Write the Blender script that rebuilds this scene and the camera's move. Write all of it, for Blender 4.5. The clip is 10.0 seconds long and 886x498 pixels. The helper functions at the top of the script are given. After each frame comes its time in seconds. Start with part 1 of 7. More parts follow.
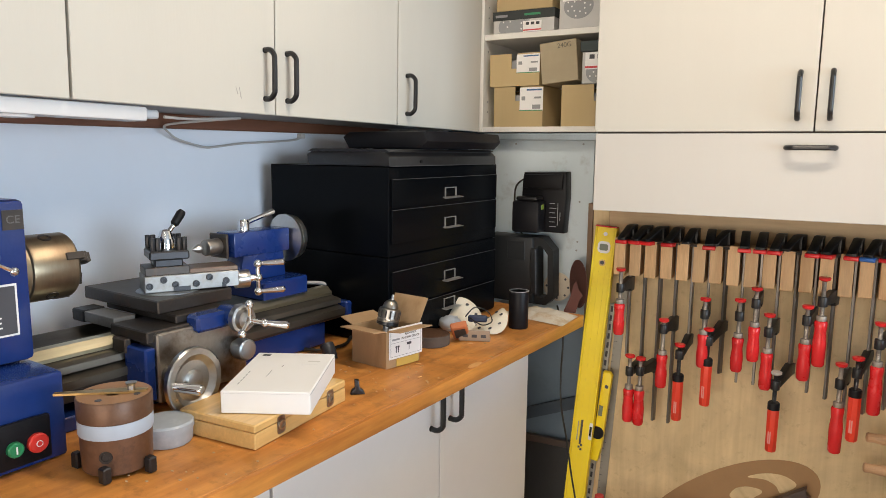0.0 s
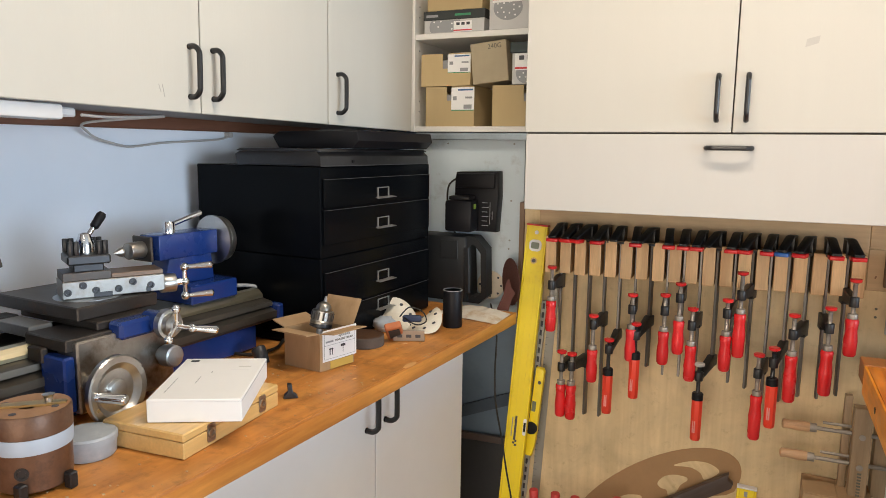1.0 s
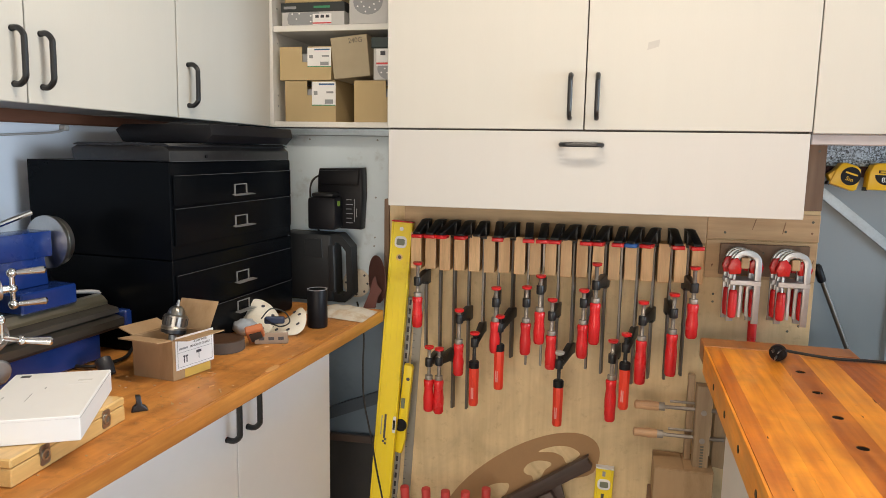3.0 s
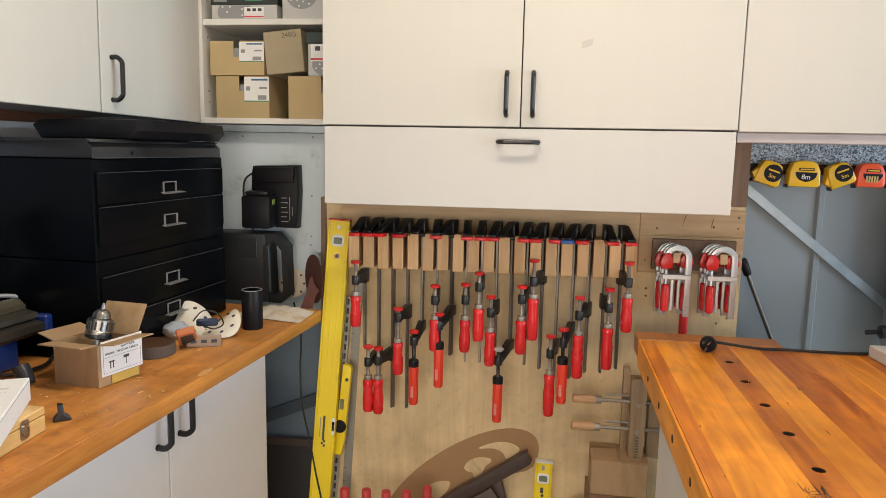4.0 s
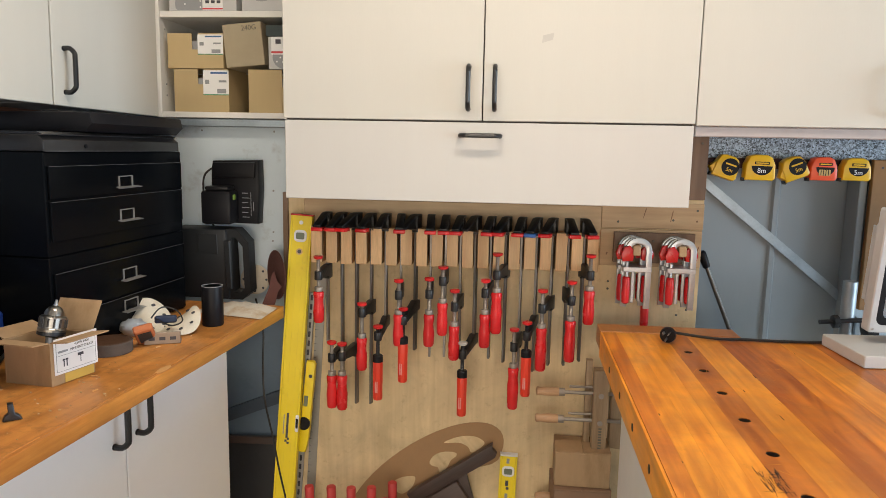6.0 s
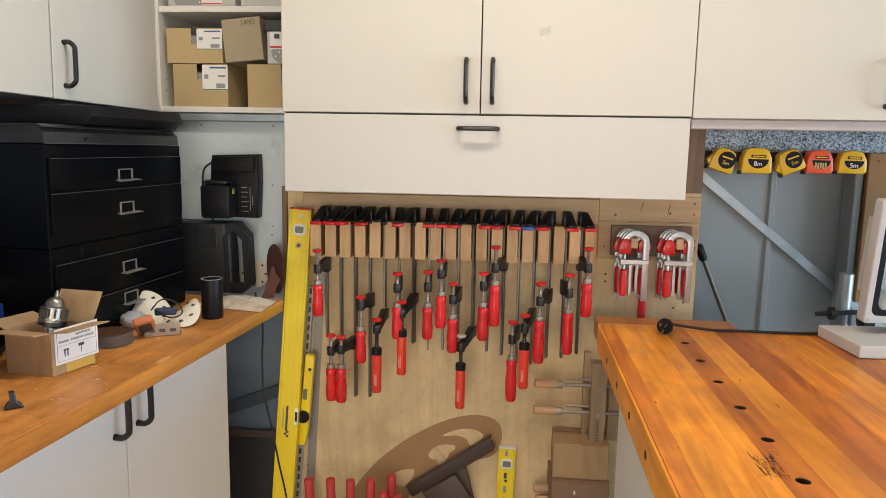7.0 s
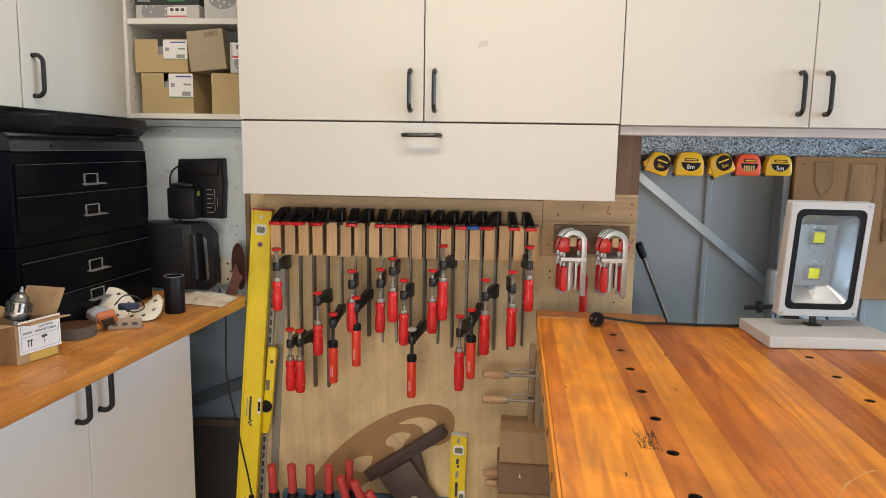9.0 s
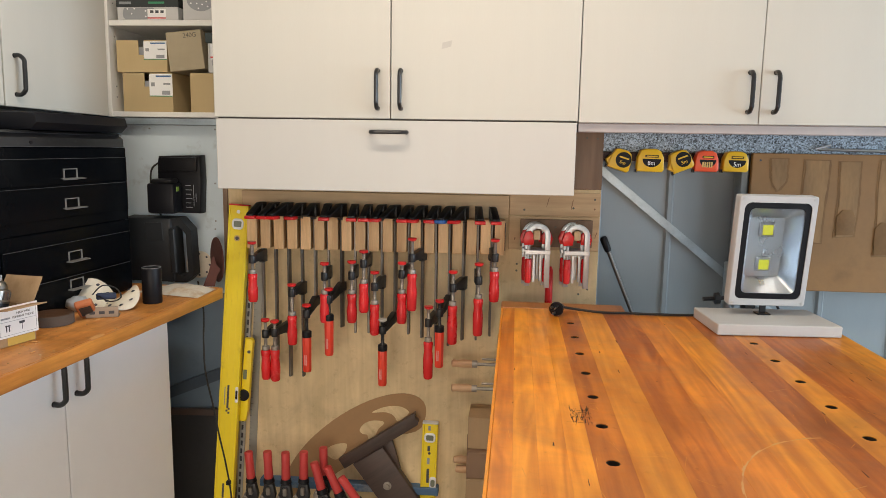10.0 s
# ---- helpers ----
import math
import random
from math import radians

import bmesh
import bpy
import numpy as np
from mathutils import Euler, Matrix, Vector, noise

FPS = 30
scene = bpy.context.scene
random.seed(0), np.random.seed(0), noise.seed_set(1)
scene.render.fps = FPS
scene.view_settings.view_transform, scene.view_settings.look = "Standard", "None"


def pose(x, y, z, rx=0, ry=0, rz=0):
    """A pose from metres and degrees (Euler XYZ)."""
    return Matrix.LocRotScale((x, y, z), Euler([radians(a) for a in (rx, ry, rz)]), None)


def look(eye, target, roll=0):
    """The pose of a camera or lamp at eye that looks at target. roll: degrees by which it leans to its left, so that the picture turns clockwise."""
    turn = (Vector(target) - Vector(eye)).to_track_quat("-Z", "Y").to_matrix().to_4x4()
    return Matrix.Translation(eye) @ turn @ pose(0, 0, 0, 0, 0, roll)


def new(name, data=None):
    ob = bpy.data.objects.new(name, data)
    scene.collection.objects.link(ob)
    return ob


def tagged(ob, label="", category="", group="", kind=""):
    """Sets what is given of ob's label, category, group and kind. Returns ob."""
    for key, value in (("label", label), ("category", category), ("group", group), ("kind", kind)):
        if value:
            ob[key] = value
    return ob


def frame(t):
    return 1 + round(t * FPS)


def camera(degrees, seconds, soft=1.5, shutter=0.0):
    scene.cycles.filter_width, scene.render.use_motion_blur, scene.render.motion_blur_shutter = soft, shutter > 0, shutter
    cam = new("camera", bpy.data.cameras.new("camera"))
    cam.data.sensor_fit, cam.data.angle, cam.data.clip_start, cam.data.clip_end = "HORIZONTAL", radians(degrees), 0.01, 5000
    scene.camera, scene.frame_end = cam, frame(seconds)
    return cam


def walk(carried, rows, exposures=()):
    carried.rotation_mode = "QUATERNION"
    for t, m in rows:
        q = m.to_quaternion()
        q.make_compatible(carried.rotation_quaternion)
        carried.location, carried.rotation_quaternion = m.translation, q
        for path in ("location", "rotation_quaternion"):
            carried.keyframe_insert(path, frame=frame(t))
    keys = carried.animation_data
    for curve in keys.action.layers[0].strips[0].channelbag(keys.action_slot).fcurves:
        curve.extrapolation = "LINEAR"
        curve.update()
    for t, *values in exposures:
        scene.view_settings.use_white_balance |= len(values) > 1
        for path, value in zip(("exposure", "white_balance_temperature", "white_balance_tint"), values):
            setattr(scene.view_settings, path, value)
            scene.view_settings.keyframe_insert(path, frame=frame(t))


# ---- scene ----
cam = camera(65.0, 10.0, soft=0.65)
PATH = [
    (0, (0.028, -0.014, 1.345), (-0.939, 1.713, 1.06), 0.6),
    (0.5, (0.029, -0.012, 1.347), (-0.852, 1.76, 1.062), 0.7),
    (1, (0.027, -0.012, 1.347), (-0.769, 1.8, 1.061), 0.7),
    (1.5, (0.029, -0.009, 1.345), (-0.68, 1.839, 1.06), 0.8),
    (2, (0.032, -0.005, 1.346), (-0.595, 1.873, 1.059), 0.8),
    (2.5, (0.034, 0.002, 1.344), (-0.502, 1.907, 1.058), 0.9),
    (4, (0.03, 0.018, 1.335), (-0.237, 1.98, 1.052), 1.1),
    (4.5, (0.033, 0.021, 1.335), (-0.168, 1.991, 1.051), 1.2),
    (5, (0.036, 0.021, 1.334), (-0.142, 1.993, 1.049), 1.1),
    (5.5, (0.039, 0.021, 1.332), (-0.135, 1.993, 1.046), 1.1),
    (7, (0.043, 0.009, 1.31), (-0.128, 1.981, 1.023), 1.0),
    (7.5, (0.06, -0.005, 1.308), (-0.106, 1.967, 1.022), 1.0),
    (8, (0.092, -0.028, 1.315), (-0.074, 1.944, 1.027), 1.0),
    (8.5, (0.135, -0.058, 1.318), (-0.033, 1.914, 1.03), 0.9),
    (9, (0.177, -0.09, 1.329), (0.013, 1.881, 1.037), 0.9),
    (9.5, (0.225, -0.124, 1.326), (0.061, 1.848, 1.035), 0.9),
    (10, (0.269, -0.155, 1.318), (0.105, 1.817, 1.03), 0.9),
]
walk(cam, [(t, look(eye, target, roll)) for t, eye, target, roll in PATH],
     exposures=[(0.0, 0.0), (2.5, 0.0), (5.0, -0.07), (7.5, -0.07), (10.0, -0.15)])

# ---- world, lights, exposure ----
world = bpy.data.worlds.new("daylight")
scene.world = world
world.use_nodes = True
_wn = world.node_tree
_sky = _wn.nodes.new("ShaderNodeTexSky")
_sky.sky_type, _sky.sun_disc = "NISHITA", False
_sky.sun_elevation, _sky.sun_rotation = radians(40), radians(200)
_wn.links.new(_sky.outputs[0], _wn.nodes["Background"].inputs[0])
_wn.nodes["Background"].inputs[1].default_value = 0.12


def area(name, eye, target, sx, sy, watts, color):
    data = bpy.data.lights.new(name, "AREA")
    data.shape, data.size, data.size_y, data.energy, data.color = "RECTANGLE", sx, sy, watts, color
    ob = new(name, data)
    ob.matrix_world = look(eye, target)
    return ob


# Warm fill added low behind the camera to brighten the lower tool board.
area("door_daylight", (0.2, -2.9, 0.80), (0.0, 0, 0.66), 2.6, 1.5, 64, (1.0, 0.865, 0.72))
area("window_daylight", (5.3, -0.6, 1.25), (-1.0, 0.8, 1.05), 3.0, 1.7, 225, (0.70, 0.85, 1.0))
area("tube_light_glow", (0.05, 0.90, 2.35), (0.05, 0.90, 0), 1.2, 0.13, 18, (1.0, 0.85, 0.68))
area("tube_light_glow", (0.55, -0.9, 2.35), (0.55, -0.9, 0), 1.2, 0.14, 4, (1.0, 0.87, 0.72))


# ---- materials ----
def material(name, color, rough=0.5, metal=0.0, vary=0.12, scale=8.0, stretch=(1, 1, 1), grain=0.0, bump=0.05,
             bump_scale=120.0, spot=None, spots=0.0, spot_scale=6.0, rand=0.0, coat=0.0, rough_vary=0.08, cloud=0.0):
    """A surface with broad and fine variation, optional stains of a second colour, and a fine relief."""
    m = bpy.data.materials.new(name)
    m.use_nodes = True
    t = m.node_tree
    n, l = t.nodes, t.links
    b = n["Principled BSDF"]
    b.inputs["Metallic"].default_value = metal
    if coat:
        b.inputs["Coat Weight"].default_value = coat
        b.inputs["Coat Roughness"].default_value = 0.15
    co = n.new("ShaderNodeTexCoord")
    mp = n.new("ShaderNodeMapping")
    mp.inputs["Scale"].default_value = stretch
    l.new(co.outputs["Object"], mp.inputs["Vector"])
    src = mp.outputs[0]
    oi = n.new("ShaderNodeObjectInfo")
    if rand:
        off = n.new("ShaderNodeVectorMath")
        off.operation = "SCALE"
        off.inputs[0].default_value = (7.1, 3.3, 5.7)
        l.new(oi.outputs["Random"], off.inputs["Scale"])
        add = n.new("ShaderNodeVectorMath")
        l.new(src, add.inputs[0])
        l.new(off.outputs[0], add.inputs[1])
        src = add.outputs[0]
    big = n.new("ShaderNodeTexNoise")
    big.inputs["Scale"].default_value = scale
    big.inputs["Detail"].default_value = 6
    fine = n.new("ShaderNodeTexNoise")
    fine.inputs["Scale"].default_value = scale * 9
    fine.inputs["Detail"].default_value = 4
    l.new(src, big.inputs["Vector"])
    l.new(src, fine.inputs["Vector"])
    mix = n.new("ShaderNodeMath")
    mix.operation = "MULTIPLY_ADD"
    mix.inputs[1].default_value = 0.35 + grain
    l.new(fine.outputs[0], mix.inputs[0])
    l.new(big.outputs[0], mix.inputs[2])
    rng = n.new("ShaderNodeMapRange")
    rng.inputs["From Min"].default_value = 0.35
    rng.inputs["From Max"].default_value = 1.0 + grain * 0.5
    rng.inputs["To Min"].default_value = 1 - vary
    rng.inputs["To Max"].default_value = 1 + vary
    l.new(mix.outputs[0], rng.inputs["Value"])
    tone = rng.outputs[0]
    if rand:
        rr = n.new("ShaderNodeMapRange")
        rr.inputs["To Min"].default_value = 1 - rand
        rr.inputs["To Max"].default_value = 1 + rand
        l.new(oi.outputs["Random"], rr.inputs["Value"])
        mul = n.new("ShaderNodeMath")
        mul.operation = "MULTIPLY"
        l.new(tone, mul.inputs[0])
        l.new(rr.outputs[0], mul.inputs[1])
        tone = mul.outputs[0]
    haze = big.outputs[0]
    if cloud:
        cl = n.new("ShaderNodeTexNoise")
        cl.inputs["Scale"].default_value = 7.0
        cl.inputs["Detail"].default_value = 7
        cl.inputs["Roughness"].default_value = 0.6
        l.new(co.outputs["Object"], cl.inputs["Vector"])
        haze = cl.outputs[0]
        cm = n.new("ShaderNodeMapRange")
        cm.inputs["From Min"].default_value, cm.inputs["From Max"].default_value = 0.3, 0.7
        cm.inputs["To Min"].default_value, cm.inputs["To Max"].default_value = 1 - cloud, 1 + cloud
        l.new(haze, cm.inputs["Value"])
        cmul = n.new("ShaderNodeMath")
        cmul.operation = "MULTIPLY"
        l.new(tone, cmul.inputs[0])
        l.new(cm.outputs[0], cmul.inputs[1])
        tone = cmul.outputs[0]
    sc = n.new("ShaderNodeVectorMath")
    sc.operation = "SCALE"
    sc.inputs[0].default_value = color
    l.new(tone, sc.inputs["Scale"])
    col = sc.outputs[0]
    if spot:
        st = n.new("ShaderNodeTexNoise")
        st.inputs["Scale"].default_value = spot_scale
        st.inputs["Detail"].default_value = 8
        st.inputs["Roughness"].default_value = 0.65
        l.new(src, st.inputs["Vector"])
        sr = n.new("ShaderNodeMapRange")
        sr.inputs["From Min"].default_value = 0.62 - 0.25 * spots
        sr.inputs["From Max"].default_value = 0.75 - 0.1 * spots
        l.new(st.outputs[0], sr.inputs["Value"])
        mc = n.new("ShaderNodeMix")
        mc.data_type = "RGBA"
        l.new(sr.outputs[0], mc.inputs[0])
        l.new(col, mc.inputs[6])
        mc.inputs[7].default_value = (*spot, 1)
        col = mc.outputs[2]
    l.new(col, b.inputs["Base Color"])
    rv = n.new("ShaderNodeMapRange")
    rv.inputs["To Min"].default_value = max(0.03, rough - rough_vary)
    rv.inputs["To Max"].default_value = min(1.0, rough + rough_vary)
    l.new(haze, rv.inputs["Value"])
    l.new(rv.outputs[0], b.inputs["Roughness"])
    if bump:
        bn = n.new("ShaderNodeTexNoise")
        bn.inputs["Scale"].default_value = bump_scale
        bn.inputs["Detail"].default_value = 4
        l.new(src, bn.inputs["Vector"])
        bu = n.new("ShaderNodeBump")
        bu.inputs["Strength"].default_value = bump
        bu.inputs["Distance"].default_value = 0.004
        l.new(bn.outputs[0], bu.inputs["Height"])
        l.new(bu.outputs[0], b.inputs["Normal"])
    return m


def wood(name, color, dark, along="y", ring=26.0, rough=0.45, rand=0.0, coat=0.0, bump=0.06, vary=0.22, lines=0.55, cloud=0.0, pull=0.09):
    """Boards with long grain along one axis, dark grain lines and per-piece tone."""
    s = {"x": (pull, 1, 1), "y": (1, pull, 1), "z": (1, 1, pull)}[along]
    m = material(name, color, rough, 0.0, vary, ring, s, 0.35, bump, 160.0, dark, lines, ring * 0.7, rand, coat, 0.16 if cloud else 0.08, cloud)
    return m


def plank_wood(name, light, dark, along="y", rand=0.14, rough=(0.26, 0.50), wear=0.16, figure=0.42, deep=None, coat=0.15, pits=(0.62, 0.74)):
    """An oiled board: fine streaks, wandering growth-ring figure, worn patches, small dark pits; each board cut elsewhere."""
    m = bpy.data.materials.new(name)
    m.use_nodes = True
    n, l = m.node_tree.nodes, m.node_tree.links
    b = n["Principled BSDF"]
    b.inputs["Coat Weight"].default_value, b.inputs["Coat Roughness"].default_value = coat, 0.3

    def math_node(op, a, c=None, d=None):
        q = n.new("ShaderNodeMath")
        q.operation = op
        for i, v in enumerate((a, c, d)):
            if v is None:
                continue
            if isinstance(v, (int, float)):
                q.inputs[i].default_value = v
            else:
                l.new(v, q.inputs[i])
        return q.outputs[0]

    def noise_node(src, scale, detail=4.0, twist=0.0, rough_=0.55):
        q = n.new("ShaderNodeTexNoise")
        q.inputs["Scale"].default_value, q.inputs["Detail"].default_value = scale, detail
        q.inputs["Distortion"].default_value, q.inputs["Roughness"].default_value = twist, rough_
        l.new(src, q.inputs["Vector"])
        return q.outputs[0]

    def span(v, a, c, d, e):
        q = n.new("ShaderNodeMapRange")
        for key, val in zip(("From Min", "From Max", "To Min", "To Max"), (a, c, d, e)):
            q.inputs[key].default_value = val
        l.new(v, q.inputs["Value"])
        return q.outputs[0]

    def mixed(f, a, c):
        q = n.new("ShaderNodeMix")
        q.data_type = "RGBA"
        l.new(f, q.inputs[0])
        for i, v in ((6, a), (7, c)):
            if isinstance(v, tuple):
                q.inputs[i].default_value = (*v, 1)
            else:
                l.new(v, q.inputs[i])
        return q.outputs[2]

    co, oi = n.new("ShaderNodeTexCoord"), n.new("ShaderNodeObjectInfo")
    off = n.new("ShaderNodeVectorMath")
    off.operation = "SCALE"
    off.inputs[0].default_value = (17.0, 31.0, 11.0)
    l.new(oi.outputs["Random"], off.inputs["Scale"])
    add = n.new("ShaderNodeVectorMath")
    l.new(co.outputs["Object"], add.inputs[0])
    l.new(off.outputs[0], add.inputs[1])
    pos = add.outputs[0]
    mp = n.new("ShaderNodeMapping")
    mp.inputs["Scale"].default_value = {"x": (0.05, 1, 1), "y": (1, 0.05, 1), "z": (1, 1, 0.05)}[along]
    l.new(pos, mp.inputs["Vector"])
    mp2 = n.new("ShaderNodeMapping")
    mp2.inputs["Scale"].default_value = {"x": (0.16, 1, 1), "y": (1, 0.16, 1), "z": (1, 1, 0.16)}[along]
    l.new(pos, mp2.inputs["Vector"])
    streak = noise_node(mp.outputs[0], 60, 5, 0.2)
    body = noise_node(mp2.outputs[0], 9, 2, 0.8)
    ring = math_node("SINE", math_node("MULTIPLY", body, 46.0))
    patch = noise_node(co.outputs["Object"], 6.5, 6, 0.6, 0.6)
    scuff = noise_node(co.outputs["Object"], 38, 8, 0.0, 0.7)
    f = math_node("MULTIPLY_ADD", ring, figure * 0.32, span(streak, 0.3, 0.7, 0.15, 0.85))
    f = math_node("ADD", f, span(body, 0.3, 0.7, -figure * 0.5, figure * 0.5))
    q = n.new("ShaderNodeClamp")
    l.new(f, q.inputs["Value"])
    col = mixed(q.outputs[0], dark, light)
    col = mixed(span(scuff, *pits, 0.0, 0.6), col, deep or tuple(v * 0.45 for v in dark))
    tone = math_node("MULTIPLY", span(patch, 0.3, 0.7, 1 - wear, 1 + wear), span(oi.outputs["Random"], 0, 1, 1 - rand, 1 + rand))
    sc = n.new("ShaderNodeVectorMath")
    sc.operation = "SCALE"
    l.new(col, sc.inputs[0])
    l.new(tone, sc.inputs["Scale"])
    l.new(sc.outputs[0], b.inputs["Base Color"])
    l.new(span(math_node("MULTIPLY_ADD", scuff, 0.5, patch), 0.45, 1.0, *rough), b.inputs["Roughness"])
    bu = n.new("ShaderNodeBump")
    bu.inputs["Strength"].default_value, bu.inputs["Distance"].default_value = 0.10, 0.003
    l.new(math_node("ADD", streak, scuff), bu.inputs["Height"])
    l.new(bu.outputs[0], b.inputs["Normal"])
    return m


MELAMINE = material("cream_melamine", (0.548, 0.530, 0.474), 0.42, vary=0.035, scale=3, stretch=(1, 1, 0.12), grain=0.1, bump=0.03, bump_scale=220)
# Door melamine repeated for the flap, slightly less yellow.
MELAMINE_FLAP = material("less_yellow_melamine_flap", (0.545, 0.528, 0.492), 0.42, vary=0.035, scale=3, stretch=(1, 1, 0.12), grain=0.1, bump=0.03, bump_scale=220)
CARCASS = material("white_carcass", (0.78, 0.77, 0.73), 0.5, vary=0.04)
# Grey taken darker so it holds the shade under the left cupboards.
CARCASS_SHADE = material("underside_shade_board", (0.27, 0.265, 0.26), 0.6, vary=0.1)
# Shade in the gaps round doors and flap, put into the carcass colour.
SEAM_SHADE = material("carcass_seam_shade", (0.10, 0.085, 0.07), 0.8)
BLACK_HANDLE = material("satin_black_plastic", (0.012, 0.012, 0.013), 0.33, vary=0.1, bump=0.02)
BLACK_ENAMEL = material("black_enamelled_steel", (0.0030, 0.0037, 0.0048), 0.2, rough_vary=0.05, vary=0.25, scale=3, bump=0.03, bump_scale=60)
BLACK_ENAMEL.node_tree.nodes["Principled BSDF"].inputs["Specular IOR Level"].default_value = 0.075
BLACK_RUBBER = material("black_moulded_plastic", (0.008, 0.008, 0.010), 0.42, vary=0.2, bump=0.08, bump_scale=300)
BLACK_RUBBER.node_tree.nodes["Principled BSDF"].inputs["Specular IOR Level"].default_value = 0.2
# Black plastic lightened so the colour carries extra light on the tool case.
CASE_PLASTIC = material("lightened_black_case_plastic", (0.017, 0.0185, 0.020), 0.5, vary=0.3, scale=14, bump=0.08, bump_scale=300)
# Pale strips for worn paint, with the edge highlights painted in as well.
WORN_EDGE_GLINT = material("worn_edge_glint", (0.075, 0.075, 0.078), 0.4, 0.3, vary=0.5, scale=30, stretch=(1, 0.3, 1))
BLACK_DUST = material("dusty_black_lid", (0.010, 0.010, 0.011), 0.36, vary=0.35, scale=12, spot=(0.035, 0.035, 0.035), spots=0.15, spot_scale=30)
WALL_PAINT = material("white_wall_paint", (0.73, 0.785, 0.87), 0.7, vary=0.04, scale=2, bump=0.05, bump_scale=90)
ROOM_PAINT = material("room_wall_paint", (0.40, 0.395, 0.385), 0.75, vary=0.05, scale=2)
GREY_PANEL = material("pale_grey_painted_panel", (0.63, 0.725, 0.785), 0.55, vary=0.05, scale=4, spot=(0.42, 0.46, 0.48), spots=0.15, spot_scale=9)
GREY_SHEET = material("grey_steel_sheet", (0.262, 0.302, 0.322), 0.45, vary=0.08, scale=3, stretch=(1, 1, 0.3), spot=(0.27, 0.30, 0.315), spots=0.25, spot_scale=7)
# Blue-grey sheet; its dark colour also carries the shade below the bench.
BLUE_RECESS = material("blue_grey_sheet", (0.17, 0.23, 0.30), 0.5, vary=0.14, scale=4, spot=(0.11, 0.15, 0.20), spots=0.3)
GALV = material("galvanised_steel", (0.40, 0.46, 0.50), 0.42, 0.8, vary=0.2, scale=20, bump=0.02)
CONCRETE = material("concrete_floor", (0.48, 0.455, 0.42), 0.8, vary=0.15, scale=5, bump=0.2, bump_scale=70, spot=(0.30, 0.28, 0.26), spots=0.3)
BROWN_TRIM = wood("brown_stained_trim", (0.15, 0.062, 0.034), (0.06, 0.025, 0.015), "y", 30, 0.55)
BROWN_BOARD = wood("brown_hardboard", (0.21, 0.13, 0.08), (0.13, 0.075, 0.045), "z", 14, 0.6)
WORKTOP = plank_wood("orange_worktop", (0.68, 0.305, 0.072), (0.46, 0.172, 0.034), rough=(0.34, 0.58), wear=0.28, figure=0.28, deep=(0.16, 0.065, 0.020), rand=0.0, pits=(0.52, 0.74), coat=0.12)
WORKTOP_EDGE = wood("worktop_lipping", (0.60, 0.25, 0.052), (0.38, 0.125, 0.022), "y", 26, 0.42, coat=0.15, cloud=0.22)
PLANK = plank_wood("oiled_bench_plank", (0.73, 0.252, 0.023), (0.44, 0.116, 0.008), wear=0.24, figure=0.62)
GOLD_PLANK = plank_wood("golden_bench_plank", (0.85, 0.335, 0.027), (0.55, 0.170, 0.010), wear=0.22, figure=0.55)
RED_PLANK = plank_wood("reddish_bench_plank", (0.66, 0.205, 0.018), (0.38, 0.088, 0.006), wear=0.26, figure=0.62)
BENCH_SIDE = wood("bench_edge_wood", (0.40, 0.15, 0.035), (0.25, 0.08, 0.02), "y", 26, 0.42, coat=0.2)
PLY = plank_wood("plywood_board", (0.74, 0.575, 0.335), (0.60, 0.450, 0.245), "z", rand=0.0, rough=(0.55, 0.75), wear=0.17, figure=0.35, deep=(0.36, 0.24, 0.12), coat=0.0, pits=(0.56, 0.76))
PLY_RAIL = wood("pine_rail", (0.52, 0.36, 0.20), (0.38, 0.235, 0.12), "x", 14, 0.6, rand=0.1)
OAK = wood("rack_block_wood", (0.62, 0.385, 0.185), (0.46, 0.255, 0.105), "z", 55, 0.55, rand=0.16)
MDF = material("brown_fibreboard", (0.35, 0.205, 0.095), 0.7, vary=0.08, scale=20, bump=0.05)
SILHOUETTE = material("weathered_wood_carving", (0.185, 0.100, 0.038), 0.8, vary=0.25, scale=16, bump=0.3, bump_scale=40)
PALE_CARVING = material("pale_worn_carving", (0.255, 0.150, 0.066), 0.8, vary=0.35, scale=18, stretch=(1, 1, 0.25), bump=0.3, bump_scale=40)
TAN_BOARD = material("tan_backing_board", (0.245, 0.128, 0.043), 0.65, vary=0.14, scale=6, bump=0.05, spot=(0.20, 0.105, 0.036), spots=0.25)
BOX_PINE = wood("varnished_pine", (0.66, 0.43, 0.165), (0.50, 0.29, 0.095), "y", 24, 0.35, coat=0.3)
HANDSCREW = wood("handscrew_maple", (0.36, 0.25, 0.145), (0.25, 0.165, 0.09), "z", 40, 0.55)
TURNED = wood("turned_handle_wood", (0.50, 0.30, 0.16), (0.38, 0.21, 0.10), "x", 60, 0.45, rand=0.25)
RED = material("red_gloss_plastic", (0.62, 0.018, 0.020), 0.27, vary=0.12, rand=0.12, bump=0.02)
RED_ORANGE = material("orange_red_grip", (0.74, 0.050, 0.022), 0.33, vary=0.08, rand=0.06, bump=0.02)
RED_MATT = material("dusty_red_sleeve", (0.50, 0.048, 0.045), 0.5, vary=0.2, rand=0.12)
BOW_STEEL = material("brushed_bow_steel", (0.50, 0.53, 0.55), 0.36, 0.75, vary=0.15, scale=30)
PULL_STEEL = material("plated_drawer_fitting", (0.34, 0.335, 0.325), 0.34, 0.45, vary=0.25, scale=60)
